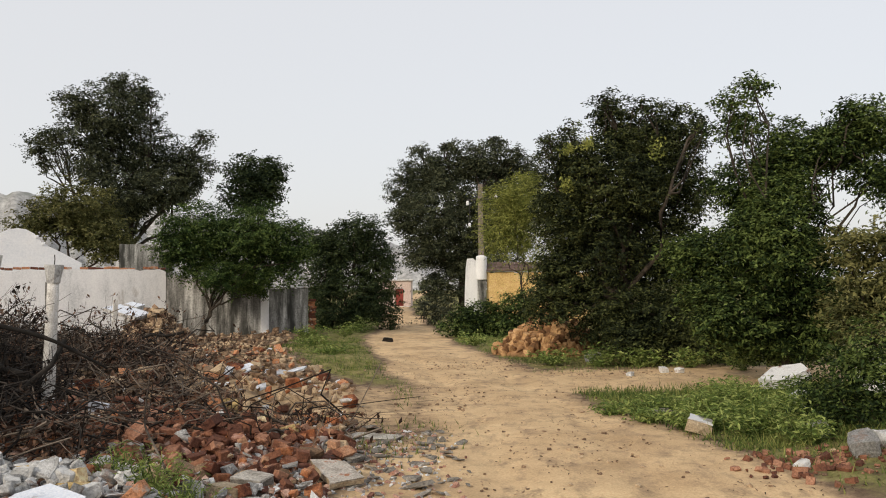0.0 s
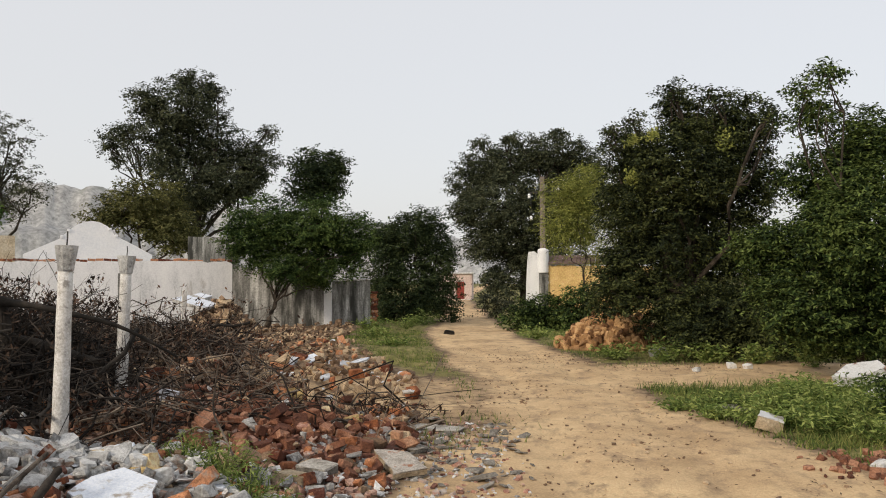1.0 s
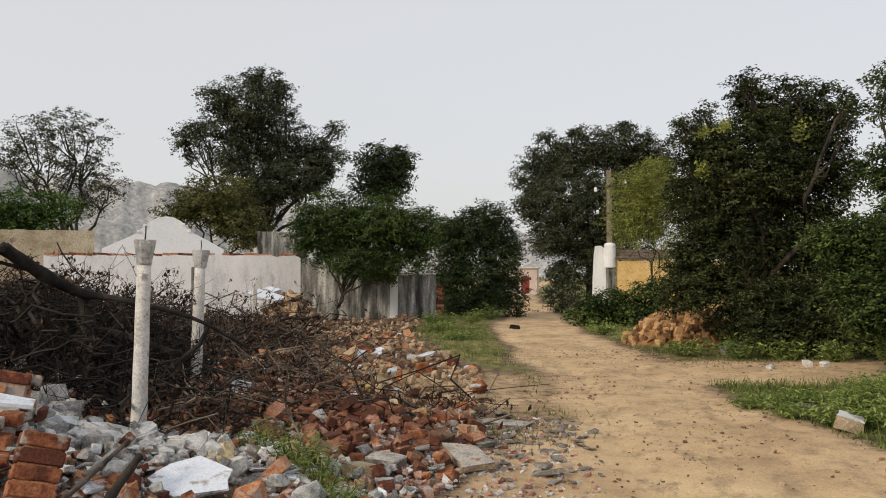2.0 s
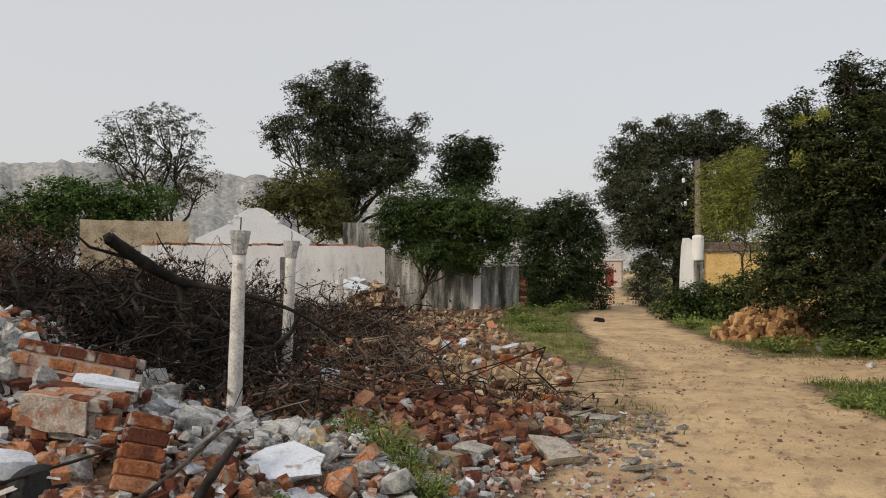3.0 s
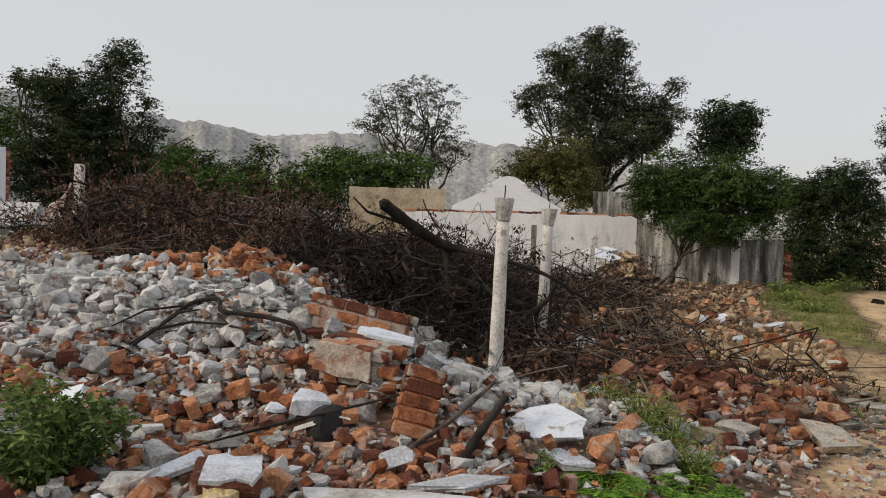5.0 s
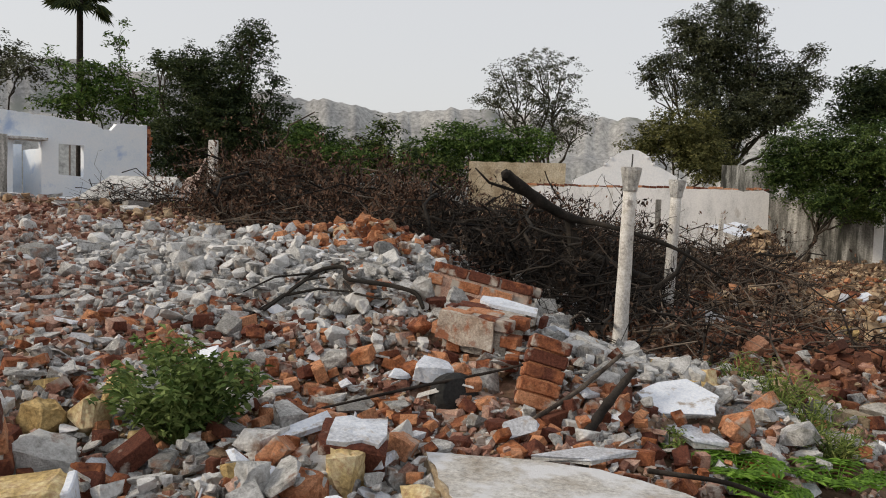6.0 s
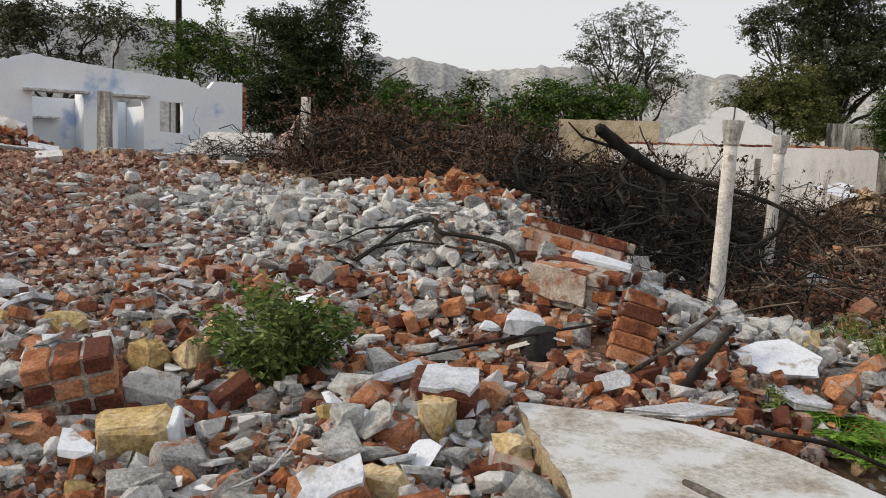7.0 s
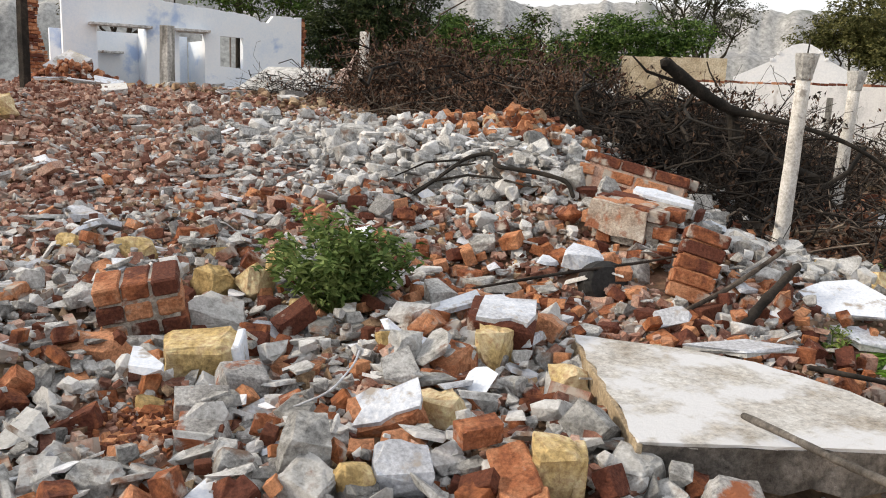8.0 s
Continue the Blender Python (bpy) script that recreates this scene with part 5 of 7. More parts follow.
    s = np.exp(rng.normal(-1.35, 0.35, len(x))).clip(0.12, 0.5)
    h = len(x) // 2
    strew("grey_grit", "fine grey grit and stone chips", T_CRUMB[:8], x[:h], y[:h], s[:h], M_CONC, lift=land(x[:h], y[:h]) + 0.004)
    strew("red_grit", "fine red brick chips", T_CHIP[:8], x[h:], y[h:], s[h:], M_BRICK, lift=land(x[h:], y[h:]) + 0.004)
    x, y = field(3400, -1.6, 4.5, 3.2, 18, lambda x, y: 0.2 + 0.8 * S01((vnoise(x * 0.8, y * 0.8, 41) + 0.05) / 0.3))
    s = np.exp(rng.normal(-1.85, 0.5, len(x))).clip(0.06, 0.4)
    strew("track_pebbles", "small stones scattered on the sandy track", T_CONC[:8], x, y, s, M_TAN, lift=land(x, y) + 0.003)
    x, y = field(420, -1.9, 0.2, 5.6, 9.4, lambda x, y: 0.9 * bell(x, y, -0.9, 7.4, 0.8))
    s = np.exp(rng.normal(-0.4, 0.5, len(x))).clip(0.3, 1.8)
    strew("verge_slates", "flat grey stone chips at the edge of the track", T_FLAKE, x, y, s, M_GREYSTONE, tilt=0.15, lift=land(x, y) + 0.012)
    # yellow stones
    for X_, Y_, k in ((-4.67, 1.51, 1.0), (-4.20, 1.74, 1.1), (-4.02, 1.88, 1.0), (-4.15, 2.1, 0.9), (-3.72, 1.98, 0.6), (-2.69, 2.3, 0.95), (-2.72, 2.38, 0.6), (-2.34, 1.72, 0.9), (-2.12, 1.2, 0.5), (-2.52, 1.25, 0.5), (-2.36, 2.40, 0.75), (-4.5, 1.9, 0.6), (-3.15, 1.0, 0.5), (-4.95, 1.25, 0.6), (-2.9, 1.9, 0.5), (-2.3, 5.2, 0.9), (-2.75, 5.4, 0.6), (-1.5, 7.9, 1.1), (-1.9, 8.4, 1.0), (-1.3, 9.2, 0.8), (-2.4, 9.3, 1.0), (-9.8, 2.0, 1.6)):
        single("yellow_stone", "rough yellow sandstone lump lying in rubble", "stone", "yellow stones", T_STONE[rng.integers(0, 10):] or T_STONE, np.array([X_]), np.array([Y_]), np.array([k * 1.2]), 0.2)


lay_rubble()


# ---- broken masonry lying on the heap ----
M_MORTAR = material("pale_lime_mortar", [(0.30, 0.26, 0.22), (0.46, 0.42, 0.37), (0.58, 0.55, 0.50)], 9, 0.95, 0.7, 60, spots=(0.36, 0.17, 0.10), spot_size=9, spot_at=0.60)
M_MIXED = material("concrete_with_brick", [(0.22, 0.215, 0.205), (0.40, 0.39, 0.38), (0.58, 0.57, 0.56)], 9, 0.95, 0.8, 70, spots=(0.40, 0.15, 0.075), spot_size=7, spot_at=0.53, grain=0.55)
ROUGH_BRICKS = [roughened(WHOLE_BRICK, 0.09, "brick") for _ in range(6)]
M_TAN_COAT = material("cream_lime_coat", [(0.36, 0.27, 0.21), (0.52, 0.44, 0.37), (0.64, 0.58, 0.51)], 9, 0.95, 0.8, 60, spots=(0.36, 0.15, 0.085), spot_size=8, spot_at=0.54, grain=0.5)
def masonry(name, label, m, nx, ny, nz, plaster="", seed=0, drop=0.12, tight=False):
    """A lump of brickwork: mortar core with courses of bricks, rough broken ends."""
    r = random.Random(seed)
    t = thing(name, label, "masonry", "masonry lumps")
    m = m.copy()
    m.translation.z = float(land(m.translation.x, m.translation.y)) + m.translation.z
    t.matrix_world = m
    bl, bw, bh, j = 0.23, 0.11, 0.075, (0.008 if nz > 4 else 0.018) if tight else 0.012
    turn = (0.8 if nz > 4 else 1.8) if tight else 3.0
    L, W, H = nx * (bl + j), ny * (bw + j), nz * (bh + j)
    part("mortar_core", bm_box((L - 0.055, W - 0.05, H - 0.045) if tight else (L - 0.10, W - 0.05, H - 0.045), 0, pose(0, 0, H / 2), 0.012 if tight else 0.03, 7 if tight else 3), M_ORANGE if nz > 4 else M_BRICK if nx == 3 else M_MORTAR, t, "pale lime mortar")
    for k in range(nz):
        for b in range(ny):
            off = (bl + j) / 2 if (k + b) % 2 and not (tight and nx == 1) else 0
            for a in range(nx + (1 if off else 0)):
                x = -L / 2 + (a + 0.5) * (bl + j) - off
                edge = a in (0, nx - 1, nx)
                if nx > 1 and (edge and r.random() < drop * 1.6 or r.random() < drop * 0.3):
                    continue
                o = child("brick", T_BRICK[r.randrange(len(T_BRICK))] if edge and r.random() < (0.15 if tight else 0.6) else ROUGH_BRICKS[r.randrange(6)], t)
                half = 0.5 if off and a in (0, nx) else 1.0
                o.matrix_local = pose(x * (0.96 if half < 1 else 1), -W / 2 + (b + 0.5) * (bw + j) + r.uniform(-0.007, 0.007), (k + 0.5) * (bh + j), r.uniform(-turn, turn), r.uniform(-turn, turn), r.uniform(-turn, turn)) @ Matrix.Diagonal((half, 1, 1, 1))
    if plaster == "top":
        rim = [(L * 0.5 * math.cos(q) * r.uniform(0.65, 1.2), W * 0.52 * math.sin(q) * r.uniform(0.65, 1.2)) for q in (0.5, 0.9, 2.2, 2.6, 3.7, 4.2, 5.4)]
        part("plaster_coat", bm_prism([(u * 1.1, w) for u, w in rim], 0.024, pose(0, 0, H + 0.014, 90, 0, 0) @ Matrix.Translation((0, 0, 0))), M_PLASTER_ONE, t, "white painted plaster face")
    if plaster == "front":
        part("plaster_coat", bm_box((L * 0.78, 0.04, H * 0.66), 0, pose(-L * 0.10, -W / 2 - 0.004, H * 0.62, -5, 3, 0), 0.022, 9), M_TAN_COAT, t, "worn cream plaster face")
    return t


masonry("wall_fragment", "long fallen fragment of red brick wall on the heap", pose(-3.93, 4.84, 0.02, -8, 12, 27), 3, 2, 3, "", 1, 0.1, True)
masonry("wall_fragment", "brick lump with a worn cream plaster face", pose(-3.46, 4.26, -0.02, 4, 6, 16), 2, 3, 3, "front", 2, 0.1, True)
masonry("wall_fragment", "slanting brick piece with pale blue plaster top", pose(-3.44, 4.52, 0.16, 6, 10, 20), 2, 2, 1, "top", 7)
masonry("brick_block", "upright block of orange brickwork leaning on rubble", pose(-2.79, 3.86, -0.03, -14, 15, 36), 1, 2, 5, "", 3, 0, True)
masonry("brick_lump", "red brick lump with grey mortar joints", pose(-3.84, 1.26, 0.02, 10, 8, -24), 1, 3, 3, "", 4, 0, True)
masonry("brick_lump", "brick piece with grey mortar on top", pose(-3.15, 2.45, 0.02, 10, -14, 70), 2, 1, 1, "top", 9)


def slab(name, label, outline, top, thick, tilt, mat_top, mat_edge, category="slab", group=""):
    """A broken slab: outline in plan, thickness, edges roughened."""
    t = thing(name, label, category, group)
    cx, cy = sum(p[0] for p in outline) / len(outline), sum(p[1] for p in outline) / len(outline)
    pts = []
    r = random.Random(len(outline) + int(cx * 100))
    for i, p in enumerate(outline):
        q = outline[(i + 1) % len(outline)]
        d = math.hypot(q[0] - p[0], q[1] - p[1])
        n = max(1, int(d / 0.09))
        for k in range(n):
            u = k / n
            w = 0 if k == 0 else r.uniform(-0.012, 0.012)
            pts.append((p[0] + (q[0] - p[0]) * u - cx + w, p[1] + (q[1] - p[1]) * u - cy + w))
    def body(z0, z1, shrink):
        bm = bmesh.new()
        up = [bm.verts.new((x, y, z1)) for x, y in pts]
        g = 0.03 if thick > 0.12 and z0 < -0.05 else 0.01
        lo = [bm.verts.new((x * shrink + r.uniform(-g, g), y * shrink + r.uniform(-g, g), z0 + r.uniform(-0.012, 0.012))) for x, y in pts]
        bm.faces.new(up)
        bm.faces.new(lo[::-1])
        for i in range(len(pts)):
            j = (i + 1) % len(pts)
            bm.faces.new((lo[i], lo[j], up[j], up[i]))
        bmesh.ops.recalc_face_normals(bm, faces=bm.faces[:])
        return bm
    t.matrix_world = pose(cx, cy, top, *tilt, 0)
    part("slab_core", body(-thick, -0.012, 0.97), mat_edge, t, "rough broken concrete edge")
    part("screed", body(-0.012, 0, 0.998), mat_top, t, "smooth cement face")
    return t


# the core's dark colour carries the shade of the front edge and underside
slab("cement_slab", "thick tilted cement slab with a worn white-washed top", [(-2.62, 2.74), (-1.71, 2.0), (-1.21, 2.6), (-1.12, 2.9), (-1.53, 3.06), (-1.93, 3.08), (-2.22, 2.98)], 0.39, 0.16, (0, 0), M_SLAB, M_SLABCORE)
def slab_side():
    """Smooth tan render kept on one side of the big slab."""
    m, l = along((-2.63, 2.735), (-1.715, 1.99))
    big = bpy.data.objects["cement_slab"]
    bm = bm_box((l, 0.022, 0.14), 0.004, m @ pose(l / 2, 0.008, 0.315), 0.008, 6)
    bm.transform(big.matrix_world.inverted())
    part("side_coat", bm, M_SLABEDGE, big, "smooth tan rendered side")


slab_side()
slab("plaster_plate", "broken white plate of painted plaster", [(-2.24, 3.02), (-1.98, 3.10), (-1.86, 3.30), (-2.08, 3.26)], 0.42, 0.022, (3, -4), M_PLASTER_ONE, M_CONC_ONE, "plaster piece")
slab("plaster_plate", "large pale blue plate of painted plaster on rubble", [(-2.40, 4.38), (-2.18, 4.26), (-1.94, 4.42), (-2.0, 4.62), (-2.24, 4.70), (-2.36, 4.56)], 0.43, 0.03, (16, 8), M_PLASTER_ONE, M_CONC_ONE, "plaster piece")
slab("plaster_plate", "white plaster slab lying flat on grit", [(-2.1, 4.14), (-1.9, 4.06), (-1.76, 4.16), (-1.98, 4.26)], 0.33, 0.04, (6, 6), M_PLASTER_ONE, M_CONC_ONE, "plaster piece")
slab("stone_plate", "pale flat stone plate beside the track", [(-1.08, 6.62), (-0.86, 6.22), (-0.62, 6.36), (-0.80, 6.62)], 0.16, 0.05, (12, 4), M_MORTAR, M_SLABEDGE, "stone")
slab("stone_plate", "thin grey stone plate beside the track", [(-1.32, 7.40), (-0.80, 7.14), (-0.70, 7.3), (-1.2, 7.55)], 0.13, 0.04, (4, 6), M_GREYSTONE, M_GREYSTONE, "stone")
slab("stone_plate", "thin grey stone plate on the verge", [(-1.0, 8.3), (-0.5, 8.25), (-0.42, 8.45), (-0.9, 8.5)], 0.07, 0.04, (2, 3), M_GREYSTONE, M_GREYSTONE, "stone")
slab("stone_plate", "grey-brown stone block beside weeds", [(-1.56, 6.02), (-1.33, 5.96), (-1.27, 6.13), (-1.48, 6.2)], 0.21, 0.16, (5, 4), M_GREYSTONE, M_GREYSTONE, "stone")
slab("stone_plate", "buff stone block beside weeds", [(-1.66, 5.76), (-1.43, 5.69), (-1.35, 5.82), (-1.58, 5.91)], 0.21, 0.16, (-4, 5), M_SLABEDGE, M_SLABEDGE, "stone")
slab("stone_plate", "flat pale stone at the grass edge", [(2.3, 9.5), (2.75, 9.62), (2.8, 9.8), (2.35, 9.72)], 0.10, 0.05, (2, 2), M_GREYSTONE, M_GREYSTONE, "stone")
slab("stone_plate", "buff stone at the grass edge", [(2.5, 8.55), (2.74, 8.5), (2.8, 8.72), (2.6, 8.82)], 0.16, 0.13, (6, 12), M_SLAB, M_SLABEDGE, "stone")
slab("stone_plate", "large tilted white-grey slab among weeds", [(4.05, 10.75), (4.25, 10.55), (4.68, 10.62), (4.7, 10.9), (4.35, 11.0)], 0.40, 0.13, (12, -14), M_CONC_ONE, M_CONC_ONE, "slab")
slab("fallen_slab", "fallen grey concrete sheet leaning by the blue house", [(-15.9, 7.6), (-14.4, 8.6), (-15.0, 9.4), (-16.3, 8.6)], 1.62, 0.09, (24, 14), M_CONC_ONE, M_CONC_ONE, "slab")
for i_, (x_, y_, a_, s_) in enumerate(((-2.75, 13.6, 20, 0.7), (-3.15, 13.0, 70, 0.65), (-3.4, 12.5, 40, 0.7), (-3.25, 12.3, 85, 0.5), (-2.5, 13.9, 10, 0.6))):
    z_ = float(land(x_, y_))
    c_, s2 = math.cos(radians(a_)), math.sin(radians(a_))
    slab("plaster_plate", "white plaster plate on brown rubble", [(x_ + s_ * (u * c_ - w * s2), y_ + s_ * (u * s2 + w * c_)) for u, w in ((-0.3, -0.14), (0.22, -0.18), (0.32, 0.05), (0.05, 0.18), (-0.26, 0.12))], z_ + 0.10, 0.03, (22 if i_ % 2 else 12, 10 - 6 * i_), M_PLASTER_ONE, M_CONC_ONE, "plaster piece", "white plates")
for i_, (x_, y_, s_) in enumerate(((-12.2, 4.0, 0.9), (-13.0, 5.2, 1.0), (-11.6, 6.4, 0.7), (-9.6, 3.3, 0.55), (-9.4, 4.9, 0.6), (-13.6, 6.4, 1.1), (-12.5, 7.0, 0.9), (-15.5, 6.4, 1.4), (-17.0, 7.0, 1.6), (-8.6, 4.2, 0.6))):
    z_ = float(land(x_, y_))
    slab("concrete_plate", "pale broken plate of concrete on the cleared plot", [(x_ - 0.3 * s_, y_ - 0.1 * s_), (x_ + 0.15 * s_, y_ - 0.24 * s_), (x_ + 0.3 * s_, y_ + 0.1 * s_), (x_ - 0.1 * s_, y_ + 0.22 * s_)], z_ + 0.13, 0.08, (12 - 3 * i_, 9 - 2 * i_), M_CONC_ONE, M_CONC_ONE, "slab", "concrete plates")


def big_lump(x, y, z, sx, sy, sz, rx, ry, rz, mat, label, seed, name="concrete_block", cat="concrete rubble"):
    r = random.Random(seed)
    me = hull_mesh(name, [(a + r.uniform(-0.1, 0.1) * sx, b + r.uniform(-0.1, 0.1) * sy, c + r.uniform(-0.1, 0.1) * sz) for a, b, c in box_corners(sx, sy, sz, 0.2, r, 0.25)], mat)
    ob = new(name, roughened(me, 0.10, name))
    ob.matrix_world = pose(x, y, z, rx, ry, rz)
    tagged(ob, label, cat, "large lumps")


big_lump(-6.9, 4.5, 1.02, 0.30, 0.22, 0.15, 6, 4, 40, M_CONC_ONE, "weathered concrete block on the heap", 11)
big_lump(-8.0, 3.4, 0.94, 0.30, 0.22, 0.14, 6, 4, 10, M_CONC_ONE, "weathered concrete block on the plot", 12)
big_lump(-3.30, 3.62, 0.53, 0.24, 0.18, 0.1, 8, 6, 30, M_PLASTER_ONE, "white-topped piece of broken concrete", 13)
big_lump(-2.35, 5.15, 0.34, 0.3, 0.16, 0.1, 5, 6, 160, M_STONE, "buff stone piece on grit", 14, "sandstone_block", "stone")


def faced_block(name, label, cat, x, y, size, turn, mat, seed, coat, side):
    """A broken block that keeps a painted coat on its top or on one end."""
    t = thing(name, label, cat, "large lumps")
    sx, sy, sz = size
    t.matrix_world = pose(x, y, float(land(x, y)) + sz * 0.45, *turn)
    r = random.Random(seed)
    me = hull_mesh("body", [(a + r.uniform(-0.05, 0.05) * sx, b + r.uniform(-0.05, 0.05) * sy, c + r.uniform(-0.04, 0.04) * sz) for a, b, c in box_corners(sx, sy, sz, 0.2, r, 0.15)], mat)
    child("body", roughened(me, 0.09, "body"), t)
    if side == "top":
        rim = [(sx * 0.5 * u * r.uniform(0.7, 1.08), sy * 0.5 * w * r.uniform(0.7, 1.1)) for u, w in ((1, 0.2), (0.9, 0.95), (0.3, 0.8), (-0.2, 1), (-0.95, 0.9), (-0.8, 0.1), (-1, -0.8), (-0.3, -1), (0.1, -0.75), (0.95, -0.95))]
        part("plaster_coat", bm_prism(rim, 0.022, pose(0, 0, sz / 2 - 0.006, 90, 0, 0)), coat, t, "white painted plaster face")
    else:
        part("plaster_coat", bm_box((0.035, sy * 0.82, sz * 0.82), 0.006, pose(sx / 2 - 0.012, 0, 0), 0.018, 4), coat, t, "pale mortar on the end")


faced_block("sandstone_block", "squared block of yellow sandstone with a mortared end", "stone", -3.29, 1.28, (0.31, 0.22, 0.20), (6, -6, 58), M_STONE, 1, M_PLASTER_ONE, "end")
faced_block("sandstone_block", "upright squared block of yellow sandstone", "stone", -1.82, 1.74, (0.16, 0.13, 0.17), (6, 4, 50), M_STONE, 2, M_STONE, "end")
faced_block("brick_lump", "large brick lump with a white plastered top", "masonry", -2.80, 2.46, (0.29, 0.24, 0.24), (14, 4, 40), M_BRICK_ONE, 5, M_PLASTER_ONE, "top")
faced_block("brick_lump", "red brick piece with a white plastered face", "masonry", -2.40, 1.54, (0.27, 0.15, 0.12), (28, -16, 52), M_BRICK_ONE, 6, M_PLASTER_ONE, "top")
for x_, y_, size_, turn_, mat_, lab_ in (
        (-3.74, 1.55, (0.28, 0.18, 0.18), (10, 16, 40), M_CONC_ONE, "grey wedge of concrete leaning on a brick lump"),
        (-3.60, 1.22, (0.34, 0.17, 0.045), (42, 0, 66), M_CONC_ONE, "pale concrete plate under a brick lump"),
        (-3.02, 1.32, (0.19, 0.15, 0.13), (10, 12, 80), M_MIXED, "brick and mortar piece in the rubble"),
        (-2.94, 1.12, (0.20, 0.12, 0.09), (14, 6, 60), M_MIXED, "pinkish mortared piece in the rubble"),
        (-1.94, 2.06, (0.20, 0.14, 0.13), (30, 24, 110), M_CONC_ONE, "rough pale wedge of broken concrete"),
        (-1.70, 1.98, (0.16, 0.13, 0.10), (12, 8, 20), M_CONC_ONE, "rough grey block of broken concrete"),
        (-1.40, 2.10, (0.22, 0.17, 0.14), (20, 12, 35), M_MIXED, "grey concrete lump with brick stuck to it"),
        (-2.31, 1.16, (0.17, 0.15, 0.18), (14, 10, 60), M_CONC_ONE, "grey concrete block with a dark underside"),
        (-2.18, 1.08, (0.17, 0.13, 0.12), (12, 18, 20), M_CONC_ONE, "grey block of broken concrete"),
        (-2.10, 1.38, (0.20, 0.15, 0.10), (20, 6, 56), M_PLASTER_ONE, "white-faced block of broken concrete"),
        (-2.10, 1.22, (0.13, 0.10, 0.08), (16, 12, 80), M_CONC_ONE, "small white-faced block of plaster"),
        (-2.74, 0.52, (0.12, 0.11, 0.10), (24, 8, 66), M_CONC_ONE, "white-faced block of broken concrete"),
        (-2.62, 0.64, (0.14, 0.11, 0.09), (8, 16, 50), M_CONC_ONE, "pale grey block of broken concrete"),
        (-2.74, 1.03, (0.18, 0.13, 0.07), (18, 8, 60), M_MIXED, "flat pinkish concrete piece")):
    big_lump(x_, y_, float(land(x_, y_)) + size_[2] * 0.45 + 0.02, *size_, *turn_, mat_, lab_, int(-x_ * 100 + y_ * 37))
NEAR_REDS = [(-2.16, 1.92), (-2.10, 1.80), (-1.68, 1.84), (-2.02, 1.74), (-2.04, 1.62), (-1.56, 2.10), (-2.34, 2.20), (-3.36, 1.56), (-3.28, 1.62), (-2.66, 1.30), (-2.56, 1.36)]
single("broken_brick", "worn red brick half among pale rubble", "brick", "broken bricks", R_BRICK, np.array([p[0] for p in NEAR_REDS]), np.array([p[1] for p in NEAR_REDS]), np.full(len(NEAR_REDS), 0.85), 0.3)


def half_tyre():
    t = thing("pipe_collar", "short black rubber collar half buried in rubble", "pipe")
    t.matrix_world = pose(-3.14, 3.58, 0.42, 80, 0, 60)
    part("outer_ring", bm_lathe([(0.10, -0.09), (0.13, -0.06), (0.13, 0.06), (0.10, 0.09)], 18), M_TYRE, t)


half_tyre()


# ---- concrete posts ----
def porch_post(name, label, base, top, lean, r, cap=True, mat=M_POST):
    t = thing(name, label, "post")
    h = top - base[2]
    t.matrix_world = pose(*base, *lean)
    part("shaft", bm_lathe([(r * 1.08, -0.35), (r * 1.05, 0.1)] + [(r * (1.03 - 0.1 * k / 8), h * (0.1 + 0.08 * k)) for k in range(9)] + [(r * 0.9, h - 0.2)], 14, None, 0.006), mat, t, smooth=True)
    if cap:
        part("capital", bm_lathe([(r * 0.95, h - 0.2), (r * 1.05, h - 0.19), (r * 1.08, h - 0.16), (r * 1.5, h - 0.02), (r * 1.5, h), (r * 1.1, h + 0.002)], 8), M_CONC_ONE, t, "flared grey capital")
        v, f = tubes([(np.array([[0, 0, h - 0.02], [0.004, 0, h + 0.06], [0.0, 0.01, h + 0.11]]), np.array([0.006, 0.006, 0.006]))], 6)
        child("rebar", fast_mesh("rebar", v, f, M_IRON), t)
    return t


porch_post("concrete_post", "round limewashed concrete post with a flared capital", (-3.463, 6.20, 0.34), 1.848, (0.6, 1.8, 10), 0.06)
porch_post("concrete_post", "second round limewashed post with a flared capital", (-4.27, 8.90, 0.25), 1.84, (0.3, 2.0, 30), 0.066)
for nm_, lb_, x_, y_, z0_, z1_, w_, lean_, mt_ in (("square_post", "square pale concrete post at the edge of the plot", -15.9, 10.74, 0.7, 2.72, 0.17, 1.5, M_POST), ("square_post", "grey square concrete post before the blue house", -18.8, 7.42, 0.7, 2.69, 0.24, 1.5, M_GREYWALL), ("square_post", "dark weathered post standing in front of the white wall", -10.84, 22.6, 0.0, 1.74, 0.16, 0, M_GREYWALL), ("square_post", "charred dark post on the cleared plot", -14.85, 3.5, 0.8, 2.75, 0.13, 1, M_CHAR), ("square_post", "short pale post by the compound wall", -7.45, 18.6, 0.0, 1.3, 0.11, 2, M_POST)):
    t_ = thing(nm_, lb_, "post")
    t_.matrix_world = pose(x_, y_, z0_, 0, lean_, 25)
    part("shaft", bm_box((w_, w_, z1_ - z0_), 0.012, pose(0, 0, (z1_ - z0_) / 2), 0.012, 4), mt_, t_)


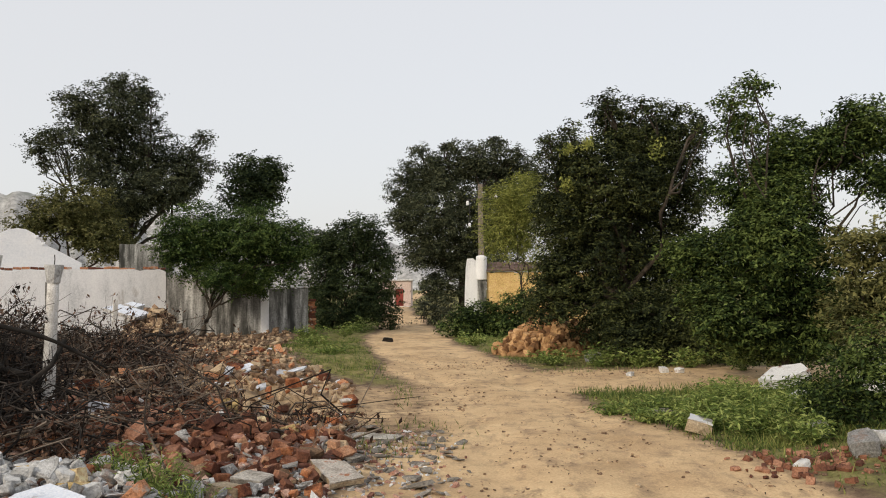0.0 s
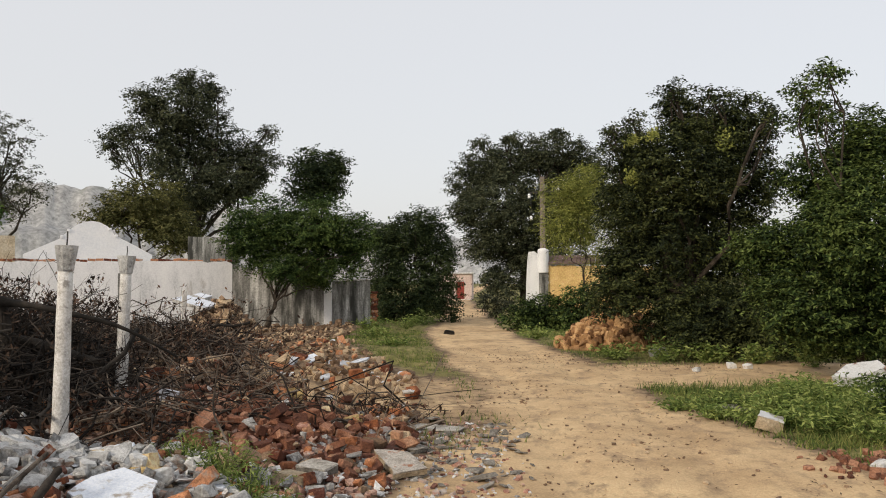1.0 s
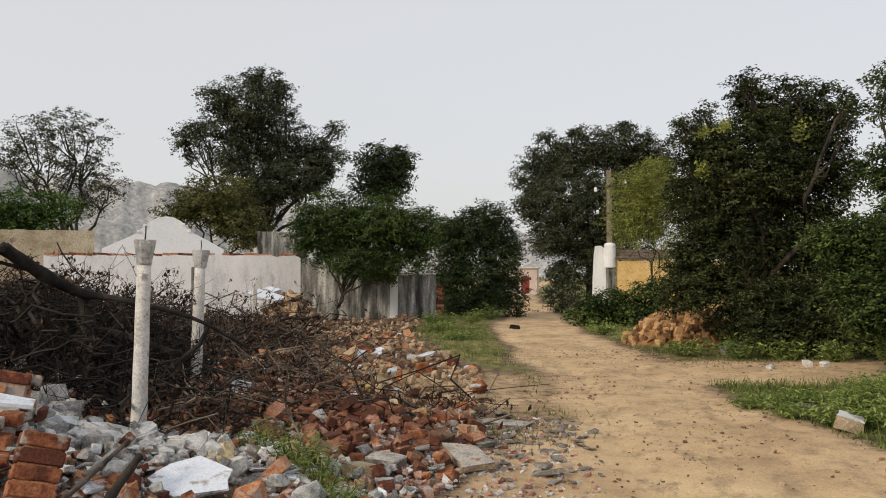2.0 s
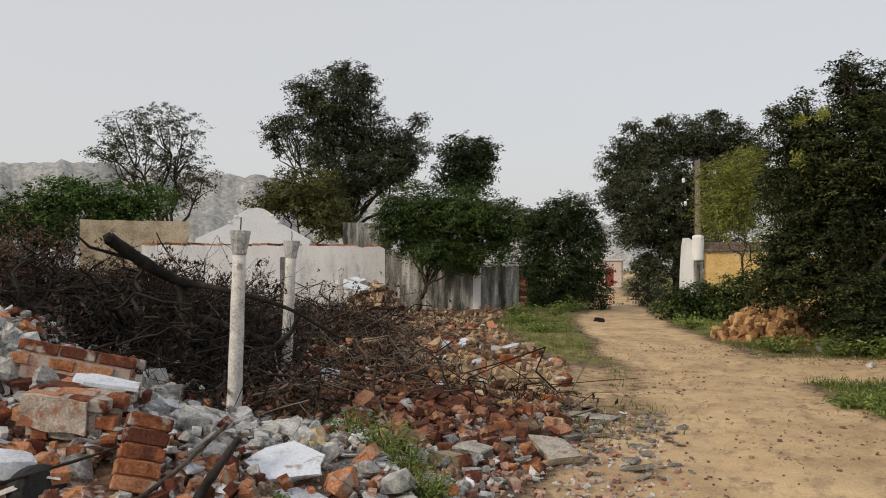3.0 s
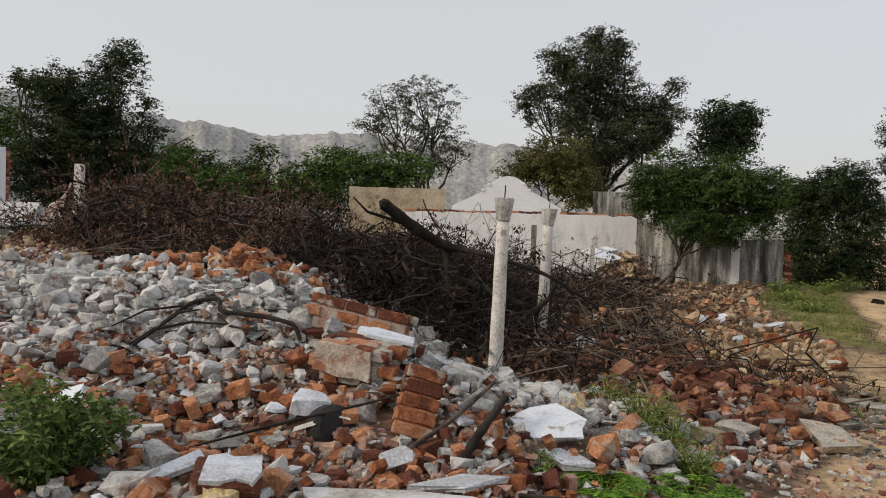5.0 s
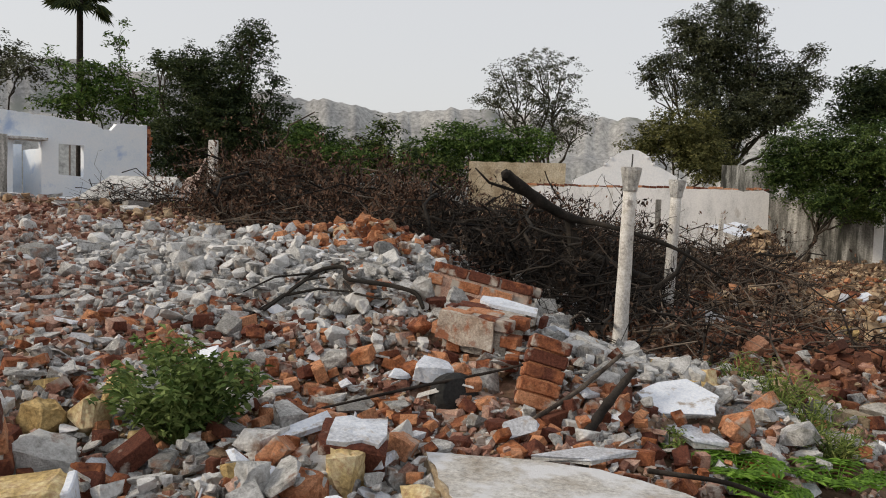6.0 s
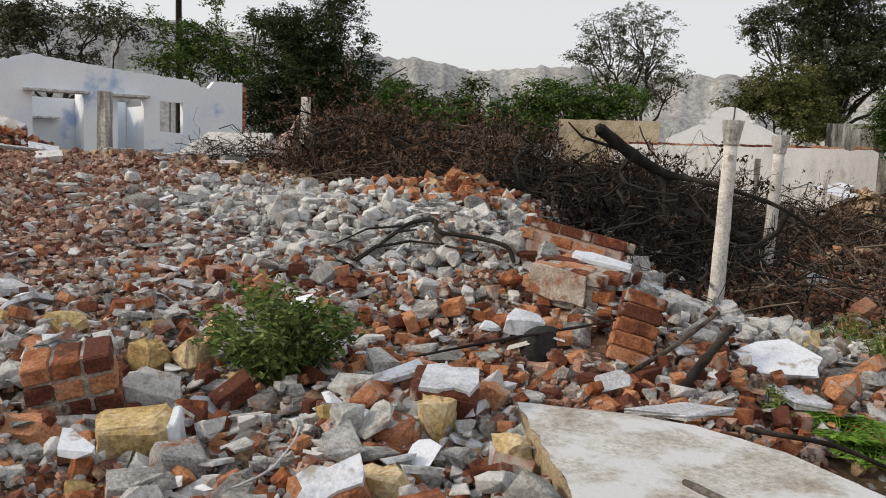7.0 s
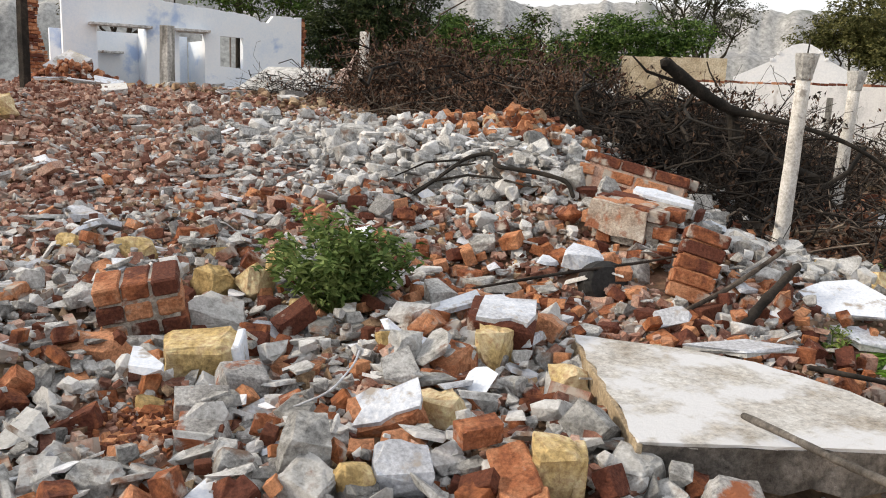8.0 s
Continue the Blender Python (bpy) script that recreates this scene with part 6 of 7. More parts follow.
# ---- brushwood ----
M_BURNTLEAF = material("scorched_leaves", [(0.011, 0.008, 0.006), (0.026, 0.018, 0.013), (0.075, 0.047, 0.032)], 3, 0.9, 0, 40, island=0.6, leafy=0.1)
def brushwood(name, label, humps, n, twig_mat, leaf_n, scorched=0.0, seed_leaf=M_DRYLEAF, boughs=0, leafiness=0.5):
    t = thing(name, label, "brushwood")
    w = np.array([h[3] * h[3] * (h[2] - float(land(h[0], h[1]))) for h in humps])
    w /= w.sum()
    def places(k):
        i = rng.choice(len(humps), k, p=w)
        H = np.array(humps)[i]
        d = rng.normal(0, 0.62, (k, 2)).clip(-1.5, 1.5)
        x, y = H[:, 0] + d[:, 0] * H[:, 3], H[:, 1] + d[:, 1] * H[:, 3]
        g = land(x, y)
        env = (H[:, 2] - g) * np.exp(-(d ** 2).sum(1) * 0.75)
        return x, y, g, env
    x, y, g, env = places(n)
    u = rng.random(n) ** 0.8
    ps = []
    for k in range(n):
        a, e = rng.uniform(0, 6.283), rng.normal(0.15, 0.38)
        l = rng.uniform(0.35, 1.25) * (1 if rng.random() < 0.8 else 1.6)
        d = np.array([math.cos(a) * math.cos(e), math.sin(a) * math.cos(e), math.sin(e)]) * l / 2
        c = np.array([x[k], y[k], g[k] + 0.03 + u[k] * env[k] * 0.8])
        r0 = 0.0045 + 0.011 * rng.random() ** 3
        ps.append(bent(c - d, c + d, 6, 0.09, r0, r0 * 0.35))
    v, f = tubes(ps, 4)
    child("twig_tangle", fast_mesh("twig_tangle", v, f, twig_mat), t, "dense tangle of dry twigs")["kind"] = "stuff"
    for k in range(int(n / 55)):
        a, e = rng.uniform(0, 6.283), rng.normal(0.12, 0.25)
        l = rng.uniform(0.9, 2.6)
        j = rng.integers(0, n)
        d = np.array([math.cos(a) * math.cos(e), math.sin(a) * math.cos(e), math.sin(e)]) * l / 2
        c = np.array([x[j], y[j], g[j] + 0.1 + 0.75 * env[j]])
        r0 = rng.uniform(0.010, 0.026) * (1 if n > 1000 else 0.4)
        v, f = tubes([bent(c - d, c + d, 9, 0.06, r0, r0 * 0.4)], 6)
        child("branch", fast_mesh("branch", v, f, M_CHAR if rng.random() < 0.45 + scorched else M_TWIG, True), t)
    # cut boughs thrown on the heap, side twigs still holding withered leaves
    lc, la, side = [], [], []
    for k in range(boughs):
        j = rng.integers(0, n)
        a, e = rng.uniform(0, 6.283), rng.normal(0.5, 0.38)
        main = np.array([math.cos(a) * math.cos(e), math.sin(a) * math.cos(e), math.sin(e)])
        l = rng.uniform(0.6, 1.5)
        st = np.array([x[j], y[j], g[j] + env[j] * rng.uniform(0.15, 0.65)])
        l = min(l, (env[j] * 1.12 + 0.22 - (st[2] - g[j])) / max(0.25, main[2]) if main[2] > 0.25 else l)
        l = max(l, 0.45)
        r0 = rng.uniform(0.007, 0.017)
        pts, rad = bent(st, st + main * l, 9, 0.05, r0, r0 * 0.35)
        for q in range(7):
            i = rng.integers(3, 9)
            d = main * 0.7 + rng.normal(0, 0.6, 3)
            d /= np.linalg.norm(d)
            tw = bent(pts[i], pts[i] + d * rng.uniform(0.15, 0.45), 5, 0.08, rad[i] * 0.6, 0.0025)
            side.append(tw)
            if rng.random() < leafiness:
                m_ = rng.integers(5, 14)
                lc.append(tw[0][rng.integers(1, 5, m_)] + rng.normal(0, 0.035, (m_, 3)))
                la.append(rng.normal(0, 0.55, (m_, 3)) - [0, 0, 0.8])
        v, f = tubes([(pts, rad)], 6)
        child("branch", fast_mesh("branch", v, f, twig_mat if rng.random() > scorched else M_CHAR, True), t)
    if side:
        v, f = tubes(side, 4)
        child("brush_tangle", fast_mesh("brush_tangle", v, f, twig_mat), t, "bare side twigs of cut boughs")["kind"] = "stuff"
        lc, la = np.concatenate(lc), np.concatenate(la)
        L = rng.uniform(0.035, 0.09, len(lc))
        v, f = leaves(lc, rng.normal(0, 1, (len(lc), 3)), L, L * 0.45, axis=la)
        child("withered_leaves", fast_mesh("withered_leaves", v, f, seed_leaf), t, "withered leaves on cut boughs")["kind"] = "stuff"
    if leaf_n:
        x, y, g, env = places(leaf_n)
        c = np.stack([x, y, g + 0.05 + env * (0.1 + 0.8 * rng.random(leaf_n))], -1)
        nn = rng.normal(0, 1, (leaf_n, 3))
        L = rng.uniform(0.05, 0.12, leaf_n)
        v, f = leaves(c, nn, L, L * 0.42, axis=rng.normal(0, 0.6, (leaf_n, 3)) - [0, 0, 0.9])
        child("dead_foliage", fast_mesh("dead_foliage", v, f, seed_leaf), t, "curled brown dead leaves")["kind"] = "stuff"
    return t


brushwood("brushwood_pile", "scorched black heap of cut branches behind the posts", [(-4.4, 7.5, 0.95, 0.6), (-4.35, 6.65, 0.85, 0.45), (-3.85, 7.0, 0.75, 0.45), (-4.9, 7.0, 1.15, 0.55), (-5.4, 7.6, 1.35, 0.75), (-6.2, 7.8, 1.5, 0.9), (-5.0, 8.8, 1.05, 0.7), (-5.8, 8.8, 1.4, 0.9)], 2300, M_TWIG_DARK, 6000, 0.5, M_BURNTLEAF, 110, 0.3)
brushwood("brushwood_pile", "long brown heap of dry branches with withered leaves", [(-7.4, 8.0, 1.75, 1.0), (-8.6, 8.2, 1.95, 1.0), (-9.8, 8.2, 2.2, 1.0), (-10.9, 8.3, 2.35, 0.9), (-11.9, 8.8, 2.0, 0.8), (-6.6, 9.4, 1.6, 1.1), (-9.0, 9.6, 1.9, 1.2)], 3000, M_TWIG, 26000, 0.1, M_DRYLEAF, 280, 0.95)
brushwood("brushwood_pile", "low brown heap of dry branches near the compound wall", [(-4.6, 12.0, 0.85, 0.8), (-5.6, 12.2, 1.05, 0.9), (-5.4, 13.8, 0.95, 1.1), (-7.0, 13.0, 1.15, 1.2), (-6.4, 11.0, 1.15, 0.9), (-8.6, 12.5, 1.3, 1.2)], 1700, M_TWIG, 3500, 0.2, M_DRYLEAF, 130, 0.4)
brushwood("brushwood_pile", "thin scatter of dry sticks and leaves on the rubble", [(-2.9, 7.2, 0.5, 0.6), (-3.2, 6.6, 0.55, 0.5), (-3.0, 9.2, 0.45, 0.8), (-1.4, 8.9, 0.2, 0.6), (-2.2, 7.6, 0.4, 0.7), (-3.6, 10.2, 0.5, 0.9)], 420, M_TWIG, 1500)
brushwood("brushwood_pile", "scatter of dry sticks before the blue house", [(-14.3, 8.2, 1.7, 0.7), (-13.4, 9.4, 1.55, 0.8), (-15.6, 8.3, 1.8, 0.6)], 420, M_TWIG_DARK, 500)


def log(name, label, pts, radii, mat, sides=10, more=()):
    t = thing(name, label, "log" if max(radii) > 0.04 else "branch")
    P_ = np.array(pts, float)
    tt = np.linspace(0, 1, len(P_))
    uu = np.linspace(0, 1, len(P_) * 5)
    sm = np.stack([np.interp(uu, tt, P_[:, k]) for k in range(3)], -1)
    for _ in range(4):
        sm[1:-1] = (sm[:-2] + 2 * sm[1:-1] + sm[2:]) / 4
    rad = np.interp(uu, tt, radii) * (1 + 0.08 * rng.standard_normal(len(uu)))
    v, f = tubes([(sm, rad)], sides)
    child("stem", fast_mesh("stem", v, f, mat, True), t)
    for end, k in ((sm[0], 0), (sm[-1], -1)):
        bm = bmesh.new()
        bmesh.ops.create_icosphere(bm, subdivisions=1, radius=float(rad[k]) * 0.98, matrix=Matrix.Translation(Vector(end)))
        part("cut_end", bm, mat, t)
    for q, r in more:
        v, f = tubes([(np.array(q, float), np.array(r, float))], 7)
        child("side_branch", fast_mesh("side_branch", v, f, mat, True), t)


log("charred_limb", "thick charred tree limb rising from the burnt heap", [(-4.98, 6.62, 1.80), (-4.80, 6.95, 1.55), (-4.62, 7.25, 1.38), (-4.35, 7.2, 1.36), (-3.95, 7.1, 1.30), (-3.5, 7.3, 1.16), (-3.1, 7.6, 0.85)], [0.062, 0.06, 0.05, 0.03, 0.022, 0.018, 0.012], M_CHAR, 12,
    more=(([(-4.62, 7.25, 1.38), (-4.58, 7.3, 1.05), (-4.62, 7.33, 0.75), (-4.7, 7.3, 0.4)], [0.055, 0.06, 0.065, 0.07]), ([(-4.85, 6.85, 1.6), (-5.1, 6.5, 1.72), (-5.2, 6.4, 1.86)], [0.02, 0.014, 0.008])))
log("charred_log", "heavy charred log lying in the burnt heap", [(-6.1, 6.95, 1.1), (-5.4, 7.0, 0.9), (-4.8, 7.05, 0.62)], [0.08, 0.085, 0.07], M_CHAR)
log("charred_log", "charred log lying behind the posts", [(-5.6, 7.5, 1.15), (-4.7, 7.75, 1.0), (-3.9, 7.8, 0.75)], [0.06, 0.055, 0.04], M_CHAR)
log("charred_branch", "crooked black branch lying over the concrete heap", [(-4.95, 3.50, 0.68), (-4.98, 3.85, 0.80), (-4.98, 4.18, 0.98), (-4.75, 4.26, 1.02), (-4.62, 4.10, 0.93), (-4.3, 4.22, 0.92), (-4.05, 4.28, 0.88), (-3.98, 4.26, 0.78)], [0.008, 0.012, 0.015, 0.016, 0.017, 0.018, 0.017, 0.014], M_CHAR, 8,
    more=(([(-4.98, 3.85, 0.80), (-4.75, 3.98, 0.86), (-4.45, 4.05, 0.86)], [0.012, 0.010, 0.007]), ([(-4.6, 4.09, 0.92), (-4.4, 4.0, 0.86), (-4.15, 4.02, 0.84)], [0.011, 0.009, 0.006]), ([(-4.98, 4.1, 0.95), (-5.15, 3.9, 0.92), (-5.2, 3.65, 0.82)], [0.010, 0.008, 0.005]), ([(-4.9, 3.6, 0.72), (-4.85, 3.95, 0.92), (-4.7, 4.0, 0.95)], [0.012, 0.01, 0.006])))
log("dry_stick", "grey stick propped in the rubble", [(-2.60, 3.46, 0.36), (-2.50, 3.85, 0.50), (-2.46, 4.28, 0.66)], [0.012, 0.014, 0.012], M_TWIG)
log("dry_stick", "thick dark stick propped in the rubble", [(-2.27, 3.52, 0.34), (-2.27, 3.75, 0.48), (-2.24, 4.0, 0.64)], [0.024, 0.024, 0.022], M_TWIG_DARK)
log("peeled_branch", "cut grey branch with a pale end beside the slab", [(-1.57, 2.36, 0.44), (-1.33, 2.2, 0.49), (-1.14, 2.06, 0.53), (-0.97, 1.92, 0.58), (-0.84, 1.8, 0.62)], [0.012, 0.011, 0.011, 0.011, 0.011], M_SLABCORE)
log("dry_stick", "bent bare twig standing beside the weeds", [(-1.5, 4.95, 0.16), (-1.95, 5.6, 0.5), (-2.15, 5.9, 0.62), (-2.12, 5.95, 0.95)], [0.008, 0.009, 0.008, 0.005], M_TWIG, 6, more=(([(-2.15, 5.9, 0.62), (-2.4, 6.0, 0.66), (-2.6, 6.05, 0.60)], [0.006, 0.005, 0.003]),))
log("dry_stick", "thin forked stick lying on brick rubble", [(-3.5, 2.9, 0.40), (-3.2, 3.3, 0.5), (-3.0, 3.75, 0.55), (-2.8, 4.0, 0.62)], [0.007, 0.009, 0.008, 0.005], M_TWIG_DARK, 6)
log("dry_stick", "thin stick on the track verge", [(-1.8, 3.3, 0.36), (-1.5, 3.5, 0.33), (-1.25, 3.7, 0.2)], [0.012, 0.012, 0.01], M_TWIG_DARK, 6)
log("electric_wire", "thin white bent wire on the rubble", [(-2.62, 1.22, 0.36), (-2.5, 1.36, 0.44), (-2.56, 1.5, 0.5), (-2.62, 1.56, 0.52)], [0.004, 0.004, 0.004, 0.004], M_PLASTER_ONE, 6)


def rusty_pipe():
    t = thing("pipe_collar", "short rusty pipe end beside the post foot", "pipe")
    t.matrix_world = pose(-3.08, 5.74, 0.33, 62, 0, 40)
    bm = bm_lathe([(0.058, -0.12), (0.062, 0.12), (0.052, 0.12), (0.05, -0.12)], 16)
    part("tube", bm, M_IRON, t)


rusty_pipe()


# ---- plants ----
def leafy_bush(name, label, base, r, h, n, leaf, mat, shape=0.5, stems=22, category="shrub"):
    t = thing(name, label, category)
    b = np.array([base[0], base[1], float(land(base[0], base[1]))])
    ps, cs, ax = [], [], []
    for k in range(stems):
        a, q = rng.uniform(0, 6.283), math.sqrt(rng.random())
        tip = b + [math.cos(a) * r * q, math.sin(a) * r * q, h * (1 - 0.45 * q * q) * rng.uniform(0.75, 1.05)]
        pts, rad = bent(b + rng.normal(0, 0.03, 3) * [1, 1, 0], tip, 7, 0.05, 0.007, 0.002)
        ps.append((pts, rad))
        m_ = n // stems
        u = rng.uniform(0.3, 1.05, m_)
        i = (u.clip(0, 0.999) * 6).astype(int)
        c = pts[i] + (pts[np.minimum(i + 1, 6)] - pts[i]) * (u * 6 - i)[:, None]
        d = rng.normal(0, 1, (m_, 3))
        d[:, 2] = np.abs(d[:, 2]) * 0.4 - 0.15
        d /= np.linalg.norm(d, axis=1, keepdims=True)
        cs.append(c + d * leaf * rng.uniform(0.5, 1.4, (m_, 1)))
        ax.append(d)
    v, f = tubes(ps, 5)
    child("stem", fast_mesh("stem", v, f, mat), t)["kind"] = "stuff"
    c, d = np.concatenate(cs), np.concatenate(ax)
    L = leaf * rng.uniform(0.6, 1.3, len(c))
    nn = rng.normal(0, 0.45, (len(c), 3)) + [0, 0, 1.0]
    v, f = leaves(c, nn, L, L * shape, axis=d)
    child("foliage", fast_mesh("foliage", v, f, mat), t)
    return t


leafy_bush("leafy_shrub", "bushy green shrub growing out of the rubble", (-3.62, 2.13), 0.38, 0.54, 2500, 0.055, LEAF["shrub"], 0.52, 44)
leafy_bush("leafy_shrub", "small weed with pale leaves on the grit", (-2.0, 4.0), 0.12, 0.16, 120, 0.03, M_WEED, 0.5, 8, "weed")
for x_, y_, r_, h_, n_ in ((-1.62, 5.1, 0.26, 0.30, 420), (-1.9, 5.35, 0.28, 0.34, 420), (-1.4, 4.75, 0.22, 0.22, 300), (-2.2, 5.6, 0.2, 0.28, 260)):
    leafy_bush("wild_weed", "thin straggling weed beside stones", (x_, y_), r_, h_, n_, 0.05, M_WEED, 0.2, 30, "weed")
for x_, y_, r_, h_, n_ in ((2.9, 9.3, 0.35, 0.35, 500), (3.3, 9.9, 0.4, 0.4, 520), (2.6, 8.9, 0.3, 0.22, 300), (3.6, 10.6, 0.4, 0.35, 420), (3.1, 8.3, 0.35, 0.36, 500), (3.75, 9.2, 0.35, 0.45, 520), (2.4, 9.9, 0.3, 0.25, 320), (3.4, 7.8, 0.35, 0.3, 420), (2.95, 8.9, 0.4, 0.30, 620), (3.45, 9.5, 0.4, 0.36, 620), (2.75, 9.7, 0.4, 0.26, 560), (3.8, 8.5, 0.4, 0.42, 620), (2.3, 9.3, 0.3, 0.16, 360), (3.3, 8.45, 0.3, 0.42, 420), (2.0, 10.0, 0.3, 0.12, 300)):
    leafy_bush("wild_weed", "leafy green weed clump on the grass verge", (x_, y_), r_, h_, n_, 0.075, M_WEED, 0.3, 34, "weed")
for x_, y_, r_, h_, n_ in ((2.2, 16.6, 0.5, 0.35, 300), (3.0, 16.4, 0.6, 0.45, 360), (3.8, 16.0, 0.5, 0.4, 300), (1.5, 19.5, 0.6, 0.35, 300), (0.8, 22.5, 0.6, 0.4, 300), (4.6, 15.6, 0.5, 0.4, 300), (5.4, 15.0, 0.5, 0.5, 300), (-2.6, 19.0, 0.5, 0.3, 260), (-3.6, 22.5, 0.6, 0.4, 300), (-4.2, 25.5, 0.6, 0.4, 300), (-3.2, 26.5, 0.6, 0.5, 300), (-2.9, 29.5, 0.7, 0.6, 300)):
    leafy_bush("verge_weed", "low green weed at the foot of the trees", (x_, y_), r_, h_, n_, 0.11, M_WEED, 0.4, 26, "weed")


def fern(name, base, n, length, lab):
    t = thing(name, lab, "plant")
    b = np.array([base[0], base[1], float(land(base[0], base[1])) + 0.02])
    for k in range(n):
        a = rng.uniform(0, 6.283)
        d = np.array([math.cos(a), math.sin(a), 0])
        s = np.linspace(0, 1, 9)[:, None]
        pts = b + d * s * length * 0.8 + np.array([0, 0, 1]) * (s * length * 0.9 - s * s * length * 0.55)
        v0, f0 = tubes([(pts, np.linspace(0.004, 0.0015, 9))], 4)
        c, ax = [], []
        for i in range(2, 9):
            for sd in (-1, 1):
                q = np.cross(d, [0, 0, 1]) * sd + d * 0.35
                q = q / np.linalg.norm(q)
                c.append(pts[i] + q * 0.035)
                ax.append(q)
        c, ax = np.array(c), np.array(ax)
        L = np.full(len(c), 0.085)
        v1, f1 = leaves(c, rng.normal(0, 0.15, (len(c), 3)) + [0, 0, 1], L, L * 0.36, axis=ax)
        v = np.concatenate([v0, v1])
        f = np.concatenate([f0[:, :3], f0[:, [0, 2, 3]], f1 + len(v0)])
        child("frond", fast_mesh("frond", v, f, M_BRIGHT), t)


fern("fern_plant", (-1.66, 4.02), 22, 0.26, "bright green feathery seedling among bricks")
fern("fern_plant", (-1.28, 4.35), 18, 0.28, "bright green feathery seedling beside the track")
fern("fern_plant", (-1.45, 3.85), 12, 0.2, "small bright green seedling")


def grass():
    def mask(x, y):
        c, w = track(y), track_half(y)
        off = S01((np.abs(x - c) - w + 0.1) / 0.5)
        side = 1 - (1 - S01((np.abs(y - 13.6 - 0.12 * x) - 1.1) / 0.5)) * S01((x - 0.8) / 0.8)
        r = S01((x - edge_of_rubble(y) - 0.1) / 0.5)
        r = np.where(y > 16, 1, r)
        sand = 1 - bell(x, y, -2.2, 10.2, 1.3)
        return np.maximum(off * side * r * sand, np.maximum(0.9 * bell(x, y, -0.55, 9.5, 0.4), 0.8 * bell(x, y, -0.75, 7.9, 0.4))) * S01((y - 5.5) / 2) * S01((vnoise(x * 0.9, y * 0.9, 30) + 0.42) / 0.5)
    for nm, lb, n, box, hh in (("grass_verge", "short patchy green grass along the track", 95000, (-4.5, 6.5, 6, 26), 0.055), ("tall_grass", "taller green grass tufts on the verge", 26000, (1.8, 5.5, 7.7, 12), 0.06)):
        x, y = field(n, *box, mask)
        k = len(x)
        h = hh * np.exp(rng.normal(0, 0.4, k))
        a = rng.uniform(0, 6.283, k)
        sx, sy = np.cos(a) * 0.006 * (1 + hh * 4), np.sin(a) * 0.006 * (1 + hh * 4)
        z = land(x, y) - 0.005
        lx, ly = rng.normal(0, 0.45, k) * h, rng.normal(0, 0.45, k) * h
        v = np.stack([np.stack([x - sx, y - sy, z], -1), np.stack([x + sx, y + sy, z], -1), np.stack([x + lx, y + ly, z + h], -1)], 1).reshape(-1, 3)
        tagged(new(nm, fast_mesh(nm, v, np.arange(3 * k).reshape(-1, 3), M_GRASS)), lb, "grass", kind="stuff")


grass()


def litter():
    """Fallen leaves and straw bits on the track and verge."""
    x, y = field(11000, -3.5, 4.5, 4.0, 20, lambda x, y: 0.1 + 0.9 * S01((vnoise(x * 1.2, y * 2.4, 40) - 0.05) / 0.25))
    n = len(x)
    c = np.stack([x, y, land(x, y) + 0.008], -1)
    L = rng.uniform(0.015, 0.05, n)
    v, f = leaves(c, rng.normal(0, 0.2, (n, 3)) + [0, 0, 1], L, L * rng.uniform(0.1, 0.4, n))
    tagged(new("leaf_litter", fast_mesh("leaf_litter", v, f, M_DRYLEAF)), "scattered dry leaves and straw on the sandy track", "leaf litter", kind="stuff")


litter()


M_HEAP = material("orange_earth", [(0.13, 0.065, 0.03), (0.30, 0.165, 0.075), (0.52, 0.32, 0.155)], 3, 0.95, 0.5, 60, obj_random=0.6)
T_HEAP = templates("concrete", M_HEAP, 8, 21)


def verge_rubble():
    x, y = field(420, 2.4, 4.2, 6.2, 7.6, lambda x, y: np.clip(bell(x, y, 3.0, 7.05, 0.3) + 0.8 * bell(x, y, 3.6, 6.9, 0.3), 0, 1))
    s = np.exp(rng.normal(-1.0, 0.45, len(x))).clip(0.15, 0.8)
    strew("verge_debris", "low scatter of red brick bits beside the grass", T_CHIP, x, y, s, M_DKBRICK, lift=land(x, y) + 0.012)


verge_rubble()


def earth_heap():
    n, m_ = 40, 14
    V = [(2.55, 19.6, 0.95)]
    for i in range(1, m_ + 1):
        q = i / m_
        for k in range(n):
            a = 2 * math.pi * k / n
            r = 1.45 * q * (1 + 0.2 * noise.noise((math.cos(a) * 2, math.sin(a) * 2, 3)))
            z = 0.95 * (1 - q) ** 0.9 + 0.09 * noise.noise((math.cos(a) * q * 4, math.sin(a) * q * 4, 1)) - 0.12 * q
            V.append((2.55 + r * math.cos(a), 19.6 + r * math.sin(a), z))
    Fq = [(1 + (i - 1) * n + k, 1 + i * n + k, 1 + i * n + (k + 1) % n) for i in range(1, m_) for k in range(n)]
    Fq += [(1 + (i - 1) * n + k, 1 + i * n + (k + 1) % n, 1 + (i - 1) * n + (k + 1) % n) for i in range(1, m_) for k in range(n)]
    Fq += [(0, 1 + k, 1 + (k + 1) % n) for k in range(n)]
    t = thing("earth_heap", "heap of yellow-brown earth and brick stones under the trees", "earth heap")
    child("mound", fast_mesh("mound", V, np.array(Fq), M_HEAP, True), t)
    for k in range(290):
        a, q = rng.uniform(3.1, 6.3), math.sqrt(rng.random())
        r = 1.4 * q
        o = child("stone", T_HEAP[k % 8], t)
        s = rng.uniform(0.7, 1.7)
        o.matrix_local = pose(2.55 + r * math.cos(a), 19.6 + r * math.sin(a), 0.95 * (1 - q) ** 0.9 - 0.06 * q + 0.03, rng.uniform(0, 360), rng.uniform(0, 360), rng.uniform(0, 360)) @ Matrix.Diagonal((s, s, s, 1))


